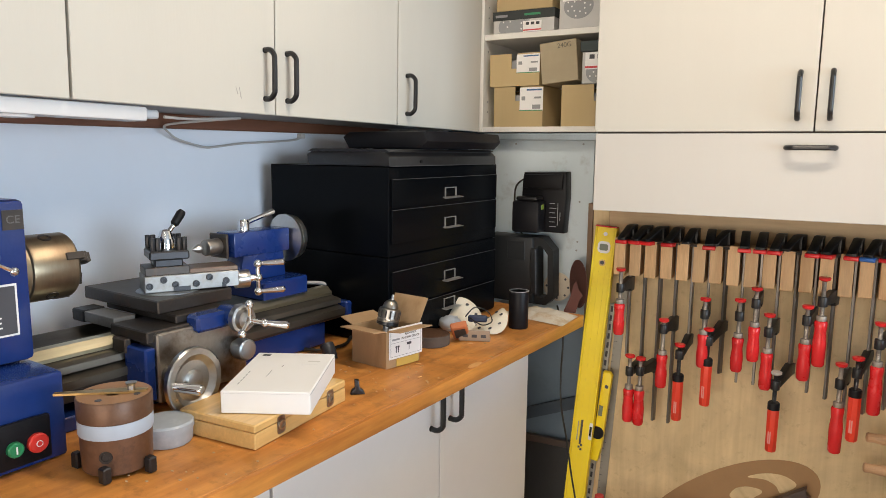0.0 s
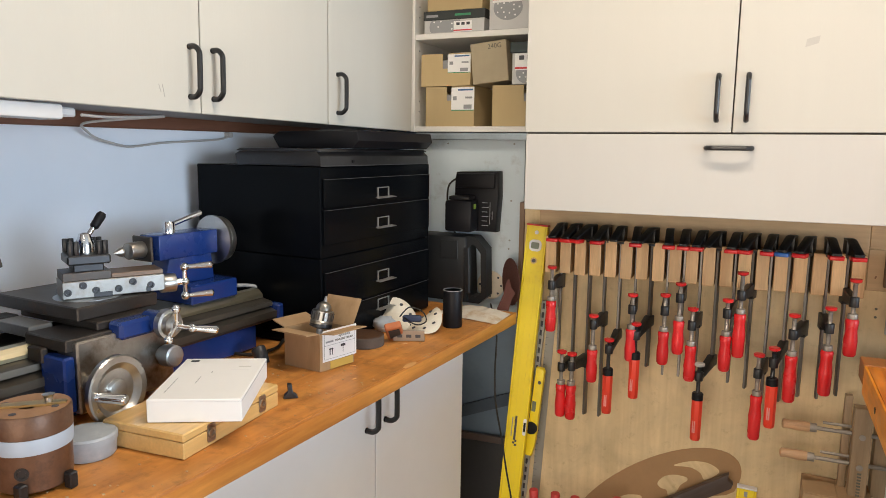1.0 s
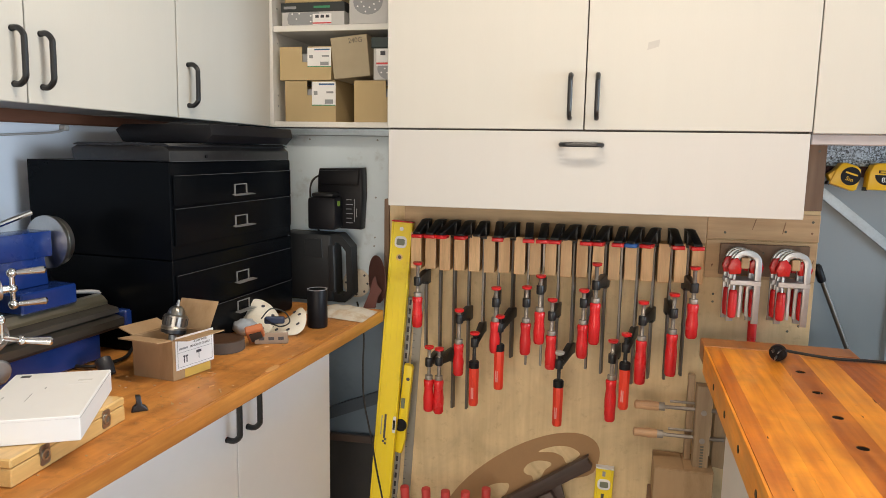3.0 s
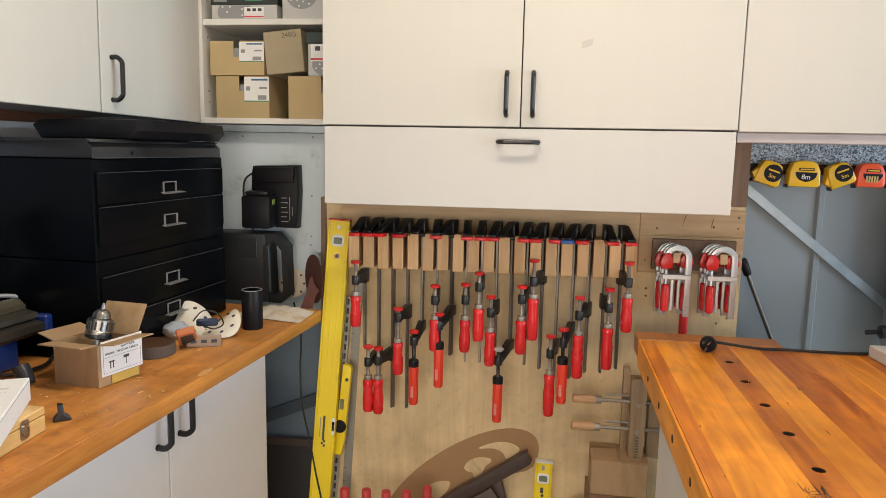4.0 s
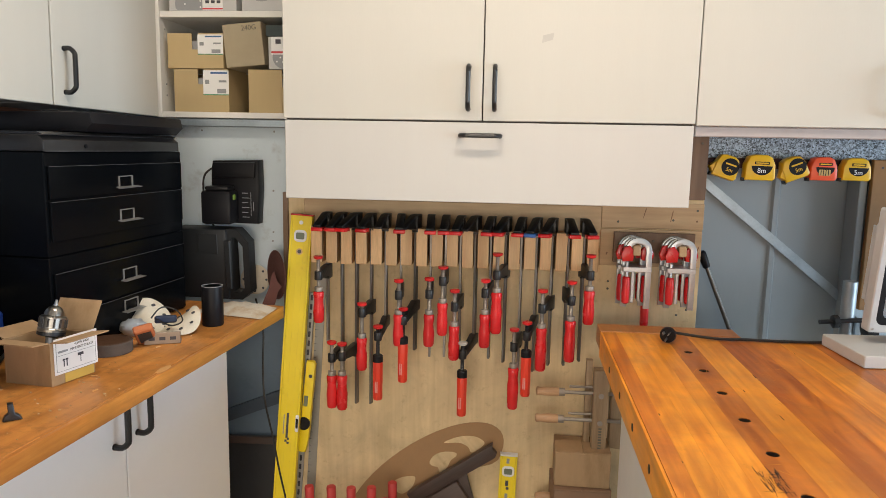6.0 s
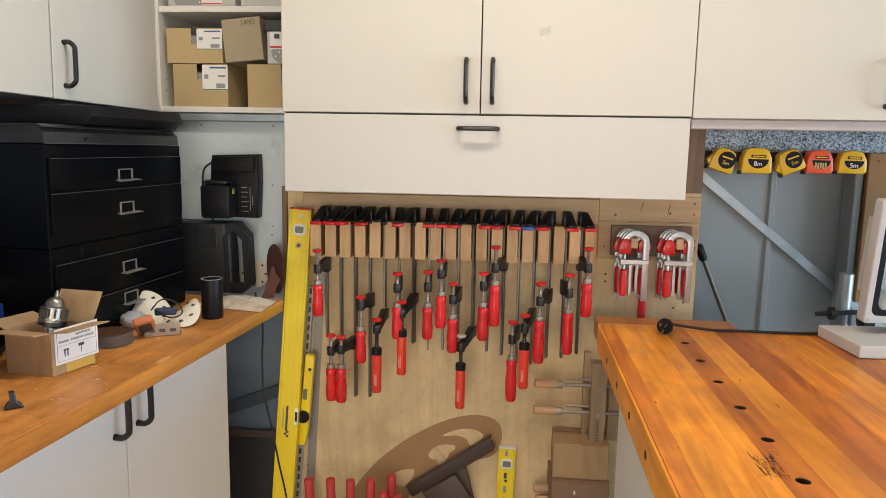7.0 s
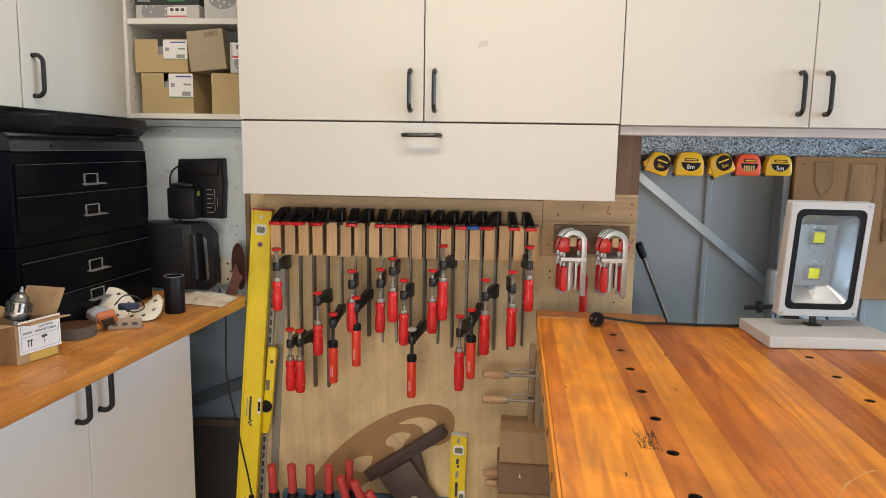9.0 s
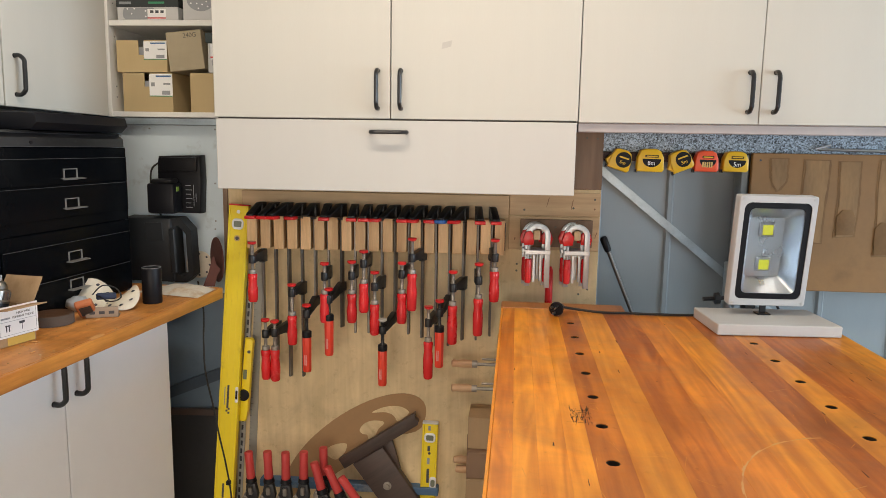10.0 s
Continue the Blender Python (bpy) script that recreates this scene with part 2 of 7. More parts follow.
WORN_STEEL = material("worn_machined_steel", (0.30, 0.30, 0.29), 0.38, 0.7, vary=0.25, scale=16, spot=(0.24, 0.21, 0.18), spots=0.35, spot_scale=26)
STEEL = material("bright_steel", (0.52, 0.51, 0.49), 0.30, 1.0, vary=0.15, scale=30, bump=0.02)
SPINDLE = material("dull_spindle_steel", (0.34, 0.305, 0.265), 0.5, 0.6, vary=0.2, scale=40)
BAR_STEEL = material("dull_bar_steel", (0.185, 0.168, 0.150), 0.42, 0.85, vary=0.25, scale=25, stretch=(1, 1, 0.2), rand=0.25)
CHROME = material("polished_chrome", (0.78, 0.79, 0.80), 0.16, 1.0, vary=0.05, bump=0.0, rough_vary=0.03)
CAST = material("oily_machined_iron", (0.36, 0.335, 0.30), 0.33, 0.9, vary=0.25, scale=18, bump=0.06, spot=(0.14, 0.10, 0.07), spots=0.3, spot_scale=14)
OILY_BED = material("oily_dark_bed_iron", (0.135, 0.120, 0.098), 0.42, 0.7, vary=0.3, scale=14, stretch=(1, 0.2, 1), spot=(0.07, 0.05, 0.035), spots=0.35, spot_scale=10)
DARK_CAST = material("dark_machined_iron", (0.075, 0.066, 0.06), 0.42, 0.75, vary=0.25, scale=18, spot=(0.12, 0.075, 0.05), spots=0.3, spot_scale=20)
BRASSY = material("tarnished_chuck_steel", (0.30, 0.245, 0.165), 0.38, 0.9, vary=0.3, scale=12, stretch=(0.3, 1, 0.3), spot=(0.20, 0.14, 0.09), spots=0.4, spot_scale=9, rough_vary=0.12)
ALU = material("cast_aluminium", (0.47, 0.50, 0.53), 0.34, 0.9, vary=0.12, scale=25)
BLACK_OXIDE = material("black_oxide_steel", (0.045, 0.046, 0.05), 0.36, 0.7, vary=0.25, scale=20)
BLUE = material("blue_hammer_paint", (0.010, 0.034, 0.17), 0.26, vary=0.15, scale=10, bump=0.12, bump_scale=80, coat=0.3)
BLACK_IRON = material("black_cast_iron", (0.012, 0.012, 0.013), 0.4, vary=0.3, bump=0.12, bump_scale=150)
YELLOW = material("yellow_level_paint", (0.86, 0.66, 0.018), 0.36, vary=0.06, spot=(0.62, 0.44, 0.02), spots=0.1, spot_scale=12)
TAPE_YELLOW = material("yellow_tape_case", (0.76, 0.46, 0.012), 0.36, vary=0.06, rand=0.08)
TAPE_ORANGE = material("orange_tape_case", (0.80, 0.095, 0.03), 0.36, vary=0.05)
PAPER = material("white_card", (0.84, 0.84, 0.83), 0.6, vary=0.03, scale=5, bump=0.03)
CREAM_PAPER = material("cream_sanding_paper", (0.70, 0.62, 0.50), 0.75, vary=0.1, scale=20)
CARD = material("brown_cardboard", (0.52, 0.395, 0.205), 0.75, vary=0.08, scale=5, stretch=(1, 1, 0.2), bump=0.06, rand=0.06)
CARD_BROWN = material("dark_brown_cardboard", (0.25, 0.15, 0.09), 0.75, vary=0.14, scale=6, stretch=(1, 1, 0.3), bump=0.06)
CARD_BOX = material("worn_brown_cardboard", (0.40, 0.262, 0.140), 0.8, vary=0.16, scale=9, stretch=(1, 1, 0.3), bump=0.08, spot=(0.30, 0.185, 0.09), spots=0.3, spot_scale=12)
CARD_GREY = material("faded_grey_cardboard", (0.40, 0.335, 0.225), 0.75, vary=0.1, scale=5, bump=0.06)
CARD_DARK = material("cardboard_inside", (0.30, 0.19, 0.10), 0.8, vary=0.1)
PRINT = material("dark_print", (0.06, 0.06, 0.07), 0.6, vary=0.05)
PRINT_FADED = material("faded_marker", (0.13, 0.12, 0.09), 0.7, vary=0.3, scale=60)
PRINT_GREY = material("grey_print", (0.30, 0.31, 0.32), 0.6, vary=0.05)
PRINT_RED = material("red_print", (0.60, 0.06, 0.06), 0.55, vary=0.05)
PRINT_GREEN = material("green_print", (0.05, 0.28, 0.13), 0.55, vary=0.05)
PRINT_WHITE = material("white_print", (0.80, 0.80, 0.80), 0.5, vary=0.02)
TAPE_CLEAR = material("yellow_parcel_tape", (0.62, 0.42, 0.10), 0.3, vary=0.1)
RUST_BROWN = material("brown_rusted_casting", (0.150, 0.078, 0.045), 0.42, 0.35, vary=0.35, scale=18, bump=0.12, bump_scale=120, spot=(0.07, 0.04, 0.028), spots=0.35, spot_scale=22, rough_vary=0.14)
TAN_TOP = material("tan_machined_face", (0.34, 0.19, 0.10), 0.55, vary=0.2, scale=14)
WHITE_PLASTIC = material("white_plastic", (0.72, 0.73, 0.74), 0.42, vary=0.04)
GREY_PLASTIC = material("translucent_grey_plastic", (0.40, 0.44, 0.48), 0.35, vary=0.2, spot=(0.55, 0.57, 0.58), spots=0.35, spot_scale=18)
LAMP_WHITE = material("pale_grey_powder_coat", (0.50, 0.50, 0.50), 0.55, vary=0.05, spot=(0.55, 0.54, 0.53), spots=0.15)
BASE_WHITE = material("painted_lamp_base", (0.56, 0.55, 0.53), 0.6, vary=0.05, scale=10)
REFLECTOR = material("silver_reflector", (0.60, 0.64, 0.68), 0.30, 1.0, vary=0.06, scale=10)
LED_YELLOW = material("yellow_led_phosphor", (0.75, 0.78, 0.02), 0.4, vary=0.08)
EMERY = material("maroon_abrasive", (0.115, 0.042, 0.032), 0.85, vary=0.15, scale=40, bump=0.3, bump_scale=400)
EMERY_DARK = material("dark_grinding_disc", (0.09, 0.07, 0.058), 0.85, vary=0.2, scale=40, bump=0.3, bump_scale=300)
WALNUT = wood("dark_square_wood", (0.070, 0.046, 0.038), (0.04, 0.026, 0.021), "x", 30, 0.5)
BRASS = material("aged_brass", (0.55, 0.38, 0.16), 0.32, 1.0, vary=0.15)
CABLE = material("black_cable", (0.012, 0.012, 0.012), 0.5, vary=0.1, bump=0)
CABLE_GREY = material("grey_cable", (0.42, 0.41, 0.40), 0.55, vary=0.1, bump=0)
VIAL = material("level_vial", (0.17, 0.19, 0.135), 0.15, vary=0.1, bump=0)
GREEN_BUTTON = material("green_button", (0.02, 0.22, 0.09), 0.35, vary=0.05)
RED_BUTTON = material("red_button", (0.62, 0.035, 0.025), 0.35, vary=0.05)
# Black for ink marks and dents, and for painted shade in the dog holes.
STAIN_HOLE_BLACK = material("ink_mark_and_hole_shade", (0.03, 0.02, 0.015), 0.6)
SCRATCH = material("pale_scratch", (0.66, 0.36, 0.14), 0.5)
GREY_ENAMEL = material("dark_grey_panel", (0.035, 0.035, 0.038), 0.35, vary=0.2)


def spangle():
    """Zinc-coated steel with large crystal flakes."""
    m = bpy.data.materials.new("spangled_zinc")
    m.use_nodes = True
    n, l = m.node_tree.nodes, m.node_tree.links
    b = n["Principled BSDF"]
    co = n.new("ShaderNodeTexCoord")
    v = n.new("ShaderNodeTexVoronoi")
    v.inputs["Scale"].default_value = 300
    l.new(co.outputs["Object"], v.inputs["Vector"])
    sx = n.new("ShaderNodeSeparateColor")
    l.new(v.outputs["Color"], sx.inputs[0])
    cr = n.new("ShaderNodeMapRange")
    cr.inputs["To Min"].default_value, cr.inputs["To Max"].default_value = 0.04, 0.60
    l.new(sx.outputs[0], cr.inputs["Value"])
    sc = n.new("ShaderNodeVectorMath")
    sc.operation = "SCALE"
    sc.inputs[0].default_value = (0.76, 0.95, 1.16)
    l.new(cr.outputs[0], sc.inputs["Scale"])
    l.new(sc.outputs[0], b.inputs["Base Color"])
    b.inputs["Metallic"].default_value, b.inputs["Roughness"].default_value = 0.35, 0.42
    return m


SPANGLE = spangle()


# ---- mesh helpers ----
def box(bm, x0, x1, y0, y1, z0, z1, bevel=0.0, seg=1):
    vs = bmesh.ops.create_cube(bm, size=1.0)["verts"]
    for v in vs:
        v.co = Vector(((x0 + x1) / 2 + v.co.x * (x1 - x0), (y0 + y1) / 2 + v.co.y * (y1 - y0), (z0 + z1) / 2 + v.co.z * (z1 - z0)))
    if bevel:
        es = list({e for v in vs for e in v.link_edges})
        bmesh.ops.bevel(bm, geom=es, offset=bevel, segments=seg, profile=0.5, affect="EDGES")
    return bm


def cyl(bm, p0, p1, r0, r1=None, seg=20, bevel=0.0):
    """A rod from p0 to p1, or a cone with two radii."""
    r1 = r0 if r1 is None else r1
    p0, p1 = Vector(p0), Vector(p1)
    d = p1 - p0
    m = Matrix.Translation((p0 + p1) / 2) @ d.to_track_quat("Z", "Y").to_matrix().to_4x4()
    vs = bmesh.ops.create_cone(bm, cap_ends=True, segments=seg, radius1=r0, radius2=r1, depth=d.length, matrix=m)["verts"]
    if bevel:
        es = [e for e in {e for v in vs for e in v.link_edges} if any(len(f.verts) > 4 for f in e.link_faces)]
        bmesh.ops.bevel(bm, geom=es, offset=bevel, segments=2, profile=0.5, affect="EDGES")
    return bm


def ball(bm, c, r, seg=14):
    bmesh.ops.create_uvsphere(bm, u_segments=seg, v_segments=seg // 2 + 2, radius=r, matrix=Matrix.Translation(c))
    return bm


def turn(bm, p, axis, profile, seg=24):
    """A turned solid: profile of (distance along axis, radius) from p."""
    q = Vector(axis).normalized().to_track_quat("Z", "Y").to_matrix().to_4x4()
    m = Matrix.Translation(p) @ q
    rings = []
    for h, r in profile:
        rings.append([bm.verts.new(m @ Vector((r * math.cos(a * math.tau / seg), r * math.sin(a * math.tau / seg), h))) for a in range(seg)])
    for a, b in zip(rings, rings[1:]):
        for i in range(seg):
            j = (i + 1) % seg
            bm.faces.new((a[i], a[j], b[j], b[i]))
    bm.faces.new(list(reversed(rings[0])))
    bm.faces.new(rings[-1])
    return bm


def tube(bm, pts, r, seg=8, smooth=6, closed=False):
    """A round rod along a smooth line through pts."""
    pts = [Vector(p) for p in pts]
    if smooth > 1 and len(pts) > 2:
        out = []
        n = len(pts)
        for i in range(n - 1):
            a, b, c, d = pts[max(i - 1, 0)], pts[i], pts[i + 1], pts[min(i + 2, n - 1)]
            for k in range(smooth):
                t = k / smooth
                out.append(0.5 * (2 * b + (c - a) * t + (2 * a - 5 * b + 4 * c - d) * t * t + (3 * b - a - 3 * c + d) * t ** 3))
        pts = out + [pts[-1]]
    rings = []
    up = Vector((0.13, 0.21, 0.97))
    for i, p in enumerate(pts):
        d = (pts[min(i + 1, len(pts) - 1)] - pts[max(i - 1, 0)]).normalized()
        s = d.cross(up)
        if s.length < 1e-3:
            s = d.cross(Vector((1, 0, 0)))
        s.normalize()
        w = s.cross(d)
        rings.append([bm.verts.new(p + r * (s * math.cos(k * math.tau / seg) + w * math.sin(k * math.tau / seg))) for k in range(seg)])
    for a, b in zip(rings, rings[1:]):
        for i in range(seg):
            j = (i + 1) % seg
            bm.faces.new((a[i], b[i], b[j], a[j]))
    bm.faces.new(rings[0])
    bm.faces.new(list(reversed(rings[-1])))
    return bm


def prism(bm, poly, a, b, plane="xz", bevel=0.0):
    """A flat outline made solid between a and b on the third axis."""
    def at(p, w):
        return {"xz": (p[0], w, p[1]), "yz": (w, p[0], p[1]), "xy": (p[0], p[1], w)}[plane]
    lo = [bm.verts.new(at(p, a)) for p in poly]
    hi = [bm.verts.new(at(p, b)) for p in poly]
    fs = [bm.faces.new(lo), bm.faces.new(list(reversed(hi)))]
    n = len(poly)
    for i in range(n):
        j = (i + 1) % n
        fs.append(bm.faces.new((lo[j], lo[i], hi[i], hi[j])))
    bmesh.ops.recalc_face_normals(bm, faces=fs)
    if bevel:
        es = [e for f in fs[:2] for e in f.edges]
        bmesh.ops.bevel(bm, geom=es, offset=bevel, segments=2, profile=0.5, affect="EDGES")
    return bm


def rounded(x0, x1, z0, z1, r, n=5):
    """Outline of a rectangle with round corners."""
    out = []
    for cx, cz, a0 in ((x1 - r, z1 - r, 0), (x0 + r, z1 - r, 90), (x0 + r, z0 + r, 180), (x1 - r, z0 + r, 270)):
        for k in range(n + 1):
            a = radians(a0 + 90 * k / n)
            out.append((cx + r * math.cos(a), cz + r * math.sin(a)))
    return out


def mesh(name, bm, mat, smooth=True):
    bmesh.ops.recalc_face_normals(bm, faces=bm.faces)
    me = bpy.data.meshes.new(name)
    bm.to_mesh(me)
    bm.free()
    me.materials.append(mat)
    if smooth:
        me.shade_smooth()
        me.set_sharp_from_angle(angle=radians(32))
    return me


def part(name, bm, mat, parent, label=""):
    ob = new(name, mesh(name, bm, mat))
    ob.parent = parent
    return tagged(ob, label)


def thing(name, m, label, category, group="", kind=""):
    """An empty at the base of a thing that carries its parts."""
    ob = new(name)
    ob.empty_display_size = 0.05
    ob.matrix_world = m
    return tagged(ob, label, category, group, kind)


def single(name, bm, mat, m, label, category, group="", kind=""):
    ob = new(name, mesh(name, bm, mat))
    ob.matrix_world = m
    return tagged(ob, label, category, group, kind)


def B():
    return bmesh.new()


def words(name, text, size, mat, parent, m, depth=0.0003):
    """Lettering in the built-in font, as a mesh under its thing."""
    cu = bpy.data.curves.new(name, "FONT")
    cu.body, cu.size, cu.extrude, cu.align_x, cu.align_y = text, size, depth, "CENTER", "CENTER"
    tmp = bpy.data.objects.new(name, cu)
    scene.collection.objects.link(tmp)
    bpy.context.view_layer.update()
    me = bpy.data.meshes.new_from_object(tmp.evaluated_get(bpy.context.evaluated_depsgraph_get()))
    bpy.data.objects.remove(tmp)
    me.materials.clear()
    me.materials.append(mat)
    ob = new(name, me)
    ob.parent = parent
    ob.matrix_local = m
    return ob


# The left side of the workshop is turned a little against the clamp wall.
LEFT = pose(-0.93, 1.486, 0, 0, 0, -4.57)
I4 = Matrix.Identity(4)
# its cupboards sag slightly towards the corner
SAG = LEFT @ pose(0, -0.025, 1.402) @ pose(0, 0, 0, -0.86, 0, 0) @ pose(0, 0.025, -1.402)


# ---- the room ----
def room():
    f = single("floor", box(B(), -2.2, 5.6, -3.2, 2.4, -0.1, 0), CONCRETE, I4, "grey concrete workshop floor", "floor", kind="structure")
    single("ceiling", box(B(), -2.2, 5.6, -3.2, 2.4, 2.4, 2.5), ROOM_PAINT, I4, "pale painted flat workshop ceiling", "ceiling", kind="structure")
    single("wall_north", box(B(), -2.2, 5.6, 2.16, 2.3, 0, 2.4), BLUE_RECESS, I4, "blue-grey sheet steel outer wall", "wall", kind="structure")
    bm = B()
    for y0, y1, z0, z1 in ((-3.1, -2.15, 0, 2.4), (0.95, 2.16, 0, 2.4), (-2.15, 0.95, 0, 0.38), (-2.15, 0.95, 2.12, 2.4)):
        box(bm, 5.4, 5.55, y0, y1, z0, z1)
    single("wall_east", bm, ROOM_PAINT, I4, "painted side wall with a wide window opening", "wall", kind="structure")
    # Unseen rear wall; its wide opening is added to go with the low fill.
    bm = B()
    box(bm, -2.2, -1.1, -3.15, -3.0, 0, 2.4)
    box(bm, 1.7, 5.55, -3.15, -3.0, 0, 2.4)
    box(bm, -1.1, 1.7, -3.15, -3.0, 2.25, 2.4)
    single("wall_south", bm, ROOM_PAINT, I4, "unseen painted rear wall with an added wide opening", "wall", kind="structure")
    single("wall_west", box(B(), -0.42, -0.274, -4.6, 0.62, 0, 2.4), WALL_PAINT, LEFT, "smooth white painted plaster wall behind the lathe", "wall", kind="structure")
    single("trim", box(B(), -0.2738, -0.248, -2.6, 0.40, 1.382, 1.4265, 0.003), BROWN_TRIM, LEFT, "dark brown timber rail under the wall cupboards", "trim", kind="structure")


room()


def handle(parent, c, axis, out, length=0.104, rise=0.028, r=0.0053):
    """A bent bar handle centred on c, along axis, standing off by out."""
    c, a, o = Vector(c), Vector(axis), Vector(out)
    h = length / 2 - r
    pts = [c - a * h, c - a * h + o * rise * 0.55, c - a * (h - 0.010) + o * rise * 0.95, c - a * (h - 0.022) + o * rise,
           c + a * (h - 0.022) + o * rise, c + a * (h - 0.010) + o * rise * 0.95, c + a * h + o * rise * 0.55, c + a * h]
    bm = tube(B(), pts, r, 10, 4)
    ob = part("handle", bm, BLACK_HANDLE, parent, "black bent bar handle")
    for s in (-1, 1):
        part("foot", cyl(B(), c + a * h * s, c + a * h * s + o * 0.0035, r * 1.08, seg=12, bevel=0.0006), BLACK_RUBBER, ob)
    return ob


def wall_cupboard(m, doors, depth, z0, z1, label):
    """doors: (v0, v1, handle v or None), front at local x = 0 looking to +x."""
    v0, v1 = doors[0][0], doors[-1][1]
    th = thing("wall_cupboard", m, label, "cupboard", "wall cupboards")
    part("body", box(B(), -depth, -0.0195, v0, v1, z0 + 0.004, z1), CARCASS_SHADE, th, "grey board carcass, darkened to stand for shade beneath")
    for a, b, h in doors:
        d = part("door", box(B(), -0.017, 0, a + 0.0014, b - 0.0014, z0, z1, 0.0012), MELAMINE, th, "cream melamine door")
        if h is not None:
            handle(d, (0, h, z0 + 0.077), (0, 0, 1), (1, 0, 0))
    return th


# left row of cupboards, seen edge-on
wall_cupboard(SAG, [(-1.66, -1.2455, -1.62), (-1.2455, -0.838, -1.20)], 0.30, 1.4025, 2.15, "cream wall cupboard with black bar handles above the lathe")
_th = wall_cupboard(SAG, [(-0.836, -0.4245, -0.452), (-0.4245, -0.0255, -0.394)], 0.30, 1.4025, 2.15, "cream two-door wall cupboard with black bar handles")
for _v, _z, _h in ((-0.512, 1.428, 0.022), (-0.520, 1.436, 0.014)):
    part("scuff", prism(B(), [(_v, _z), (_v + 0.0015, _z), (_v - 0.0035, _z + _h), (_v - 0.0045, _z + _h)], -0.0002, 0.0004, "yz"), material("faint_scuff", (0.36, 0.34, 0.31), 0.6), _th, "faint grey scuff mark")
wall_cupboard(SAG, [(-0.0235, 0.372, 0.012)], 0.30, 1.402, 2.15, "cream single-door corner wall cupboard with black handle")


def shelf_unit():
    th = thing("open_shelf_unit", pose(-0.909, 1.862, 1.395), "white open corner shelves holding abrasive boxes", "shelf")
    part("side_panel", box(B(), 0, 0.016, 0, 0.29, 0, 0.755, 0.001), CARCASS, th)
    part("back_panel", box(B(), 0.016, 0.44, 0.283, 0.292, 0, 0.755), CARCASS, th)
    part("shelf", box(B(), 0.016, 0.44, 0.002, 0.283, 0, 0.0155, 0.001), CARCASS, th)
    part("shelf", box(B(), 0.016, 0.44, 0.006, 0.283, 0.263, 0.279, 0.001), CARCASS, th)
    part("shelf", box(B(), 0.016, 0.44, 0.002, 0.283, 0.74, 0.755), CARCASS, th)
    for z in (0.06, 0.09, 0.235, 0.33, 0.36):
        part("peg_hole", cyl(B(), (0.0155, 0.03, z), (0.0172, 0.03, z), 0.0025, seg=8), PRINT_GREY, th)


shelf_unit()
single("trim", box(B(), -0.893, -0.47, 1.868, 1.89, 1.372, 1.393, 0.002), GALV, I4, "grey metal rail under the open shelves", "trim", kind="structure")


def right_cupboards():
    th = thing("wall_cupboard", pose(-0.478, 1.62, 0), "cream double-door cupboard with a lift-up flap above the clamps", "cupboard", "wall cupboards")
    # Body is dark all over so the narrow door gaps look shaded.
    part("body", box(B(), 0.001, 0.929, 0.0195, 0.30, 1.205, 2.15, 0.001), SEAM_SHADE, th)
    for a, b, h in ((0.0, 0.459, 0.428), (0.462, 0.930, 0.487)):
        d = part("door", box(B(), a, b, 0, 0.017, 1.3885, 2.15, 0.0012), MELAMINE, th, "cream melamine door")
        handle(d, (h, 0, 1.461), (0, 0, 1), (0, -1, 0))
    fl = part("flap", box(B(), 0.003, 0.928, 0, 0.017, 1.203, 1.3845, 0.0012), MELAMINE_FLAP, th, "cream melamine lift-up flap")
    handle(fl, (0.457, 0, 1.355), (1, 0, 0), (0, -1, 0), 0.100)
    part("label_scrap", prism(B(), [(0.588, 1.560), (0.612, 1.567), (0.614, 1.582), (0.590, 1.576)], -0.0008, 0.0), material("grey_label_scrap", (0.47, 0.45, 0.41), 0.6), th, "torn scrap of paper label")
    for i, (a, b, h) in enumerate(((0.0, 0.4295, 0.395), (0.4315, 0.861, 0.463))):
        if i == 0:
            th2 = thing("wall_cupboard", pose(0.4545, 1.62, 0), "cream double-door wall cupboard above the tape measures", "cupboard", "wall cupboards")
            part("body", box(B(), 0.001, 0.86, 0.019, 0.30, 1.389, 2.15), CARCASS, th2)
        d = part("door", box(B(), a, b, 0, 0.017, 1.3855, 2.15, 0.0012), MELAMINE, th2, "cream melamine door")
        handle(d, (h + (0.008 if i == 0 else 0.0), 0, 1.462), (0, 0, 1), (0, -1, 0))
    th3 = thing("wall_cupboard", pose(1.3175, 1.62, 0), "cream wall cupboard in the same row", "cupboard", "wall cupboards")
    part("body", box(B(), 0.001, 0.86, 0.019, 0.30, 1.389, 2.15), CARCASS, th3)
    for a in (0.0, 0.4315):
        part("door", box(B(), a, a + 0.4295, 0, 0.017, 1.3855, 2.15, 0.0012), MELAMINE, th3)
    single("trim", box(B(), 0.455, 2.2, 1.632, 1.66, 1.362, 1.3845, 0.002), material("mauve_grey_rail", (0.42, 0.38, 0.37), 0.5), I4, "mauve-grey rail under the wall cupboards", "trim", kind="structure")


right_cupboards()


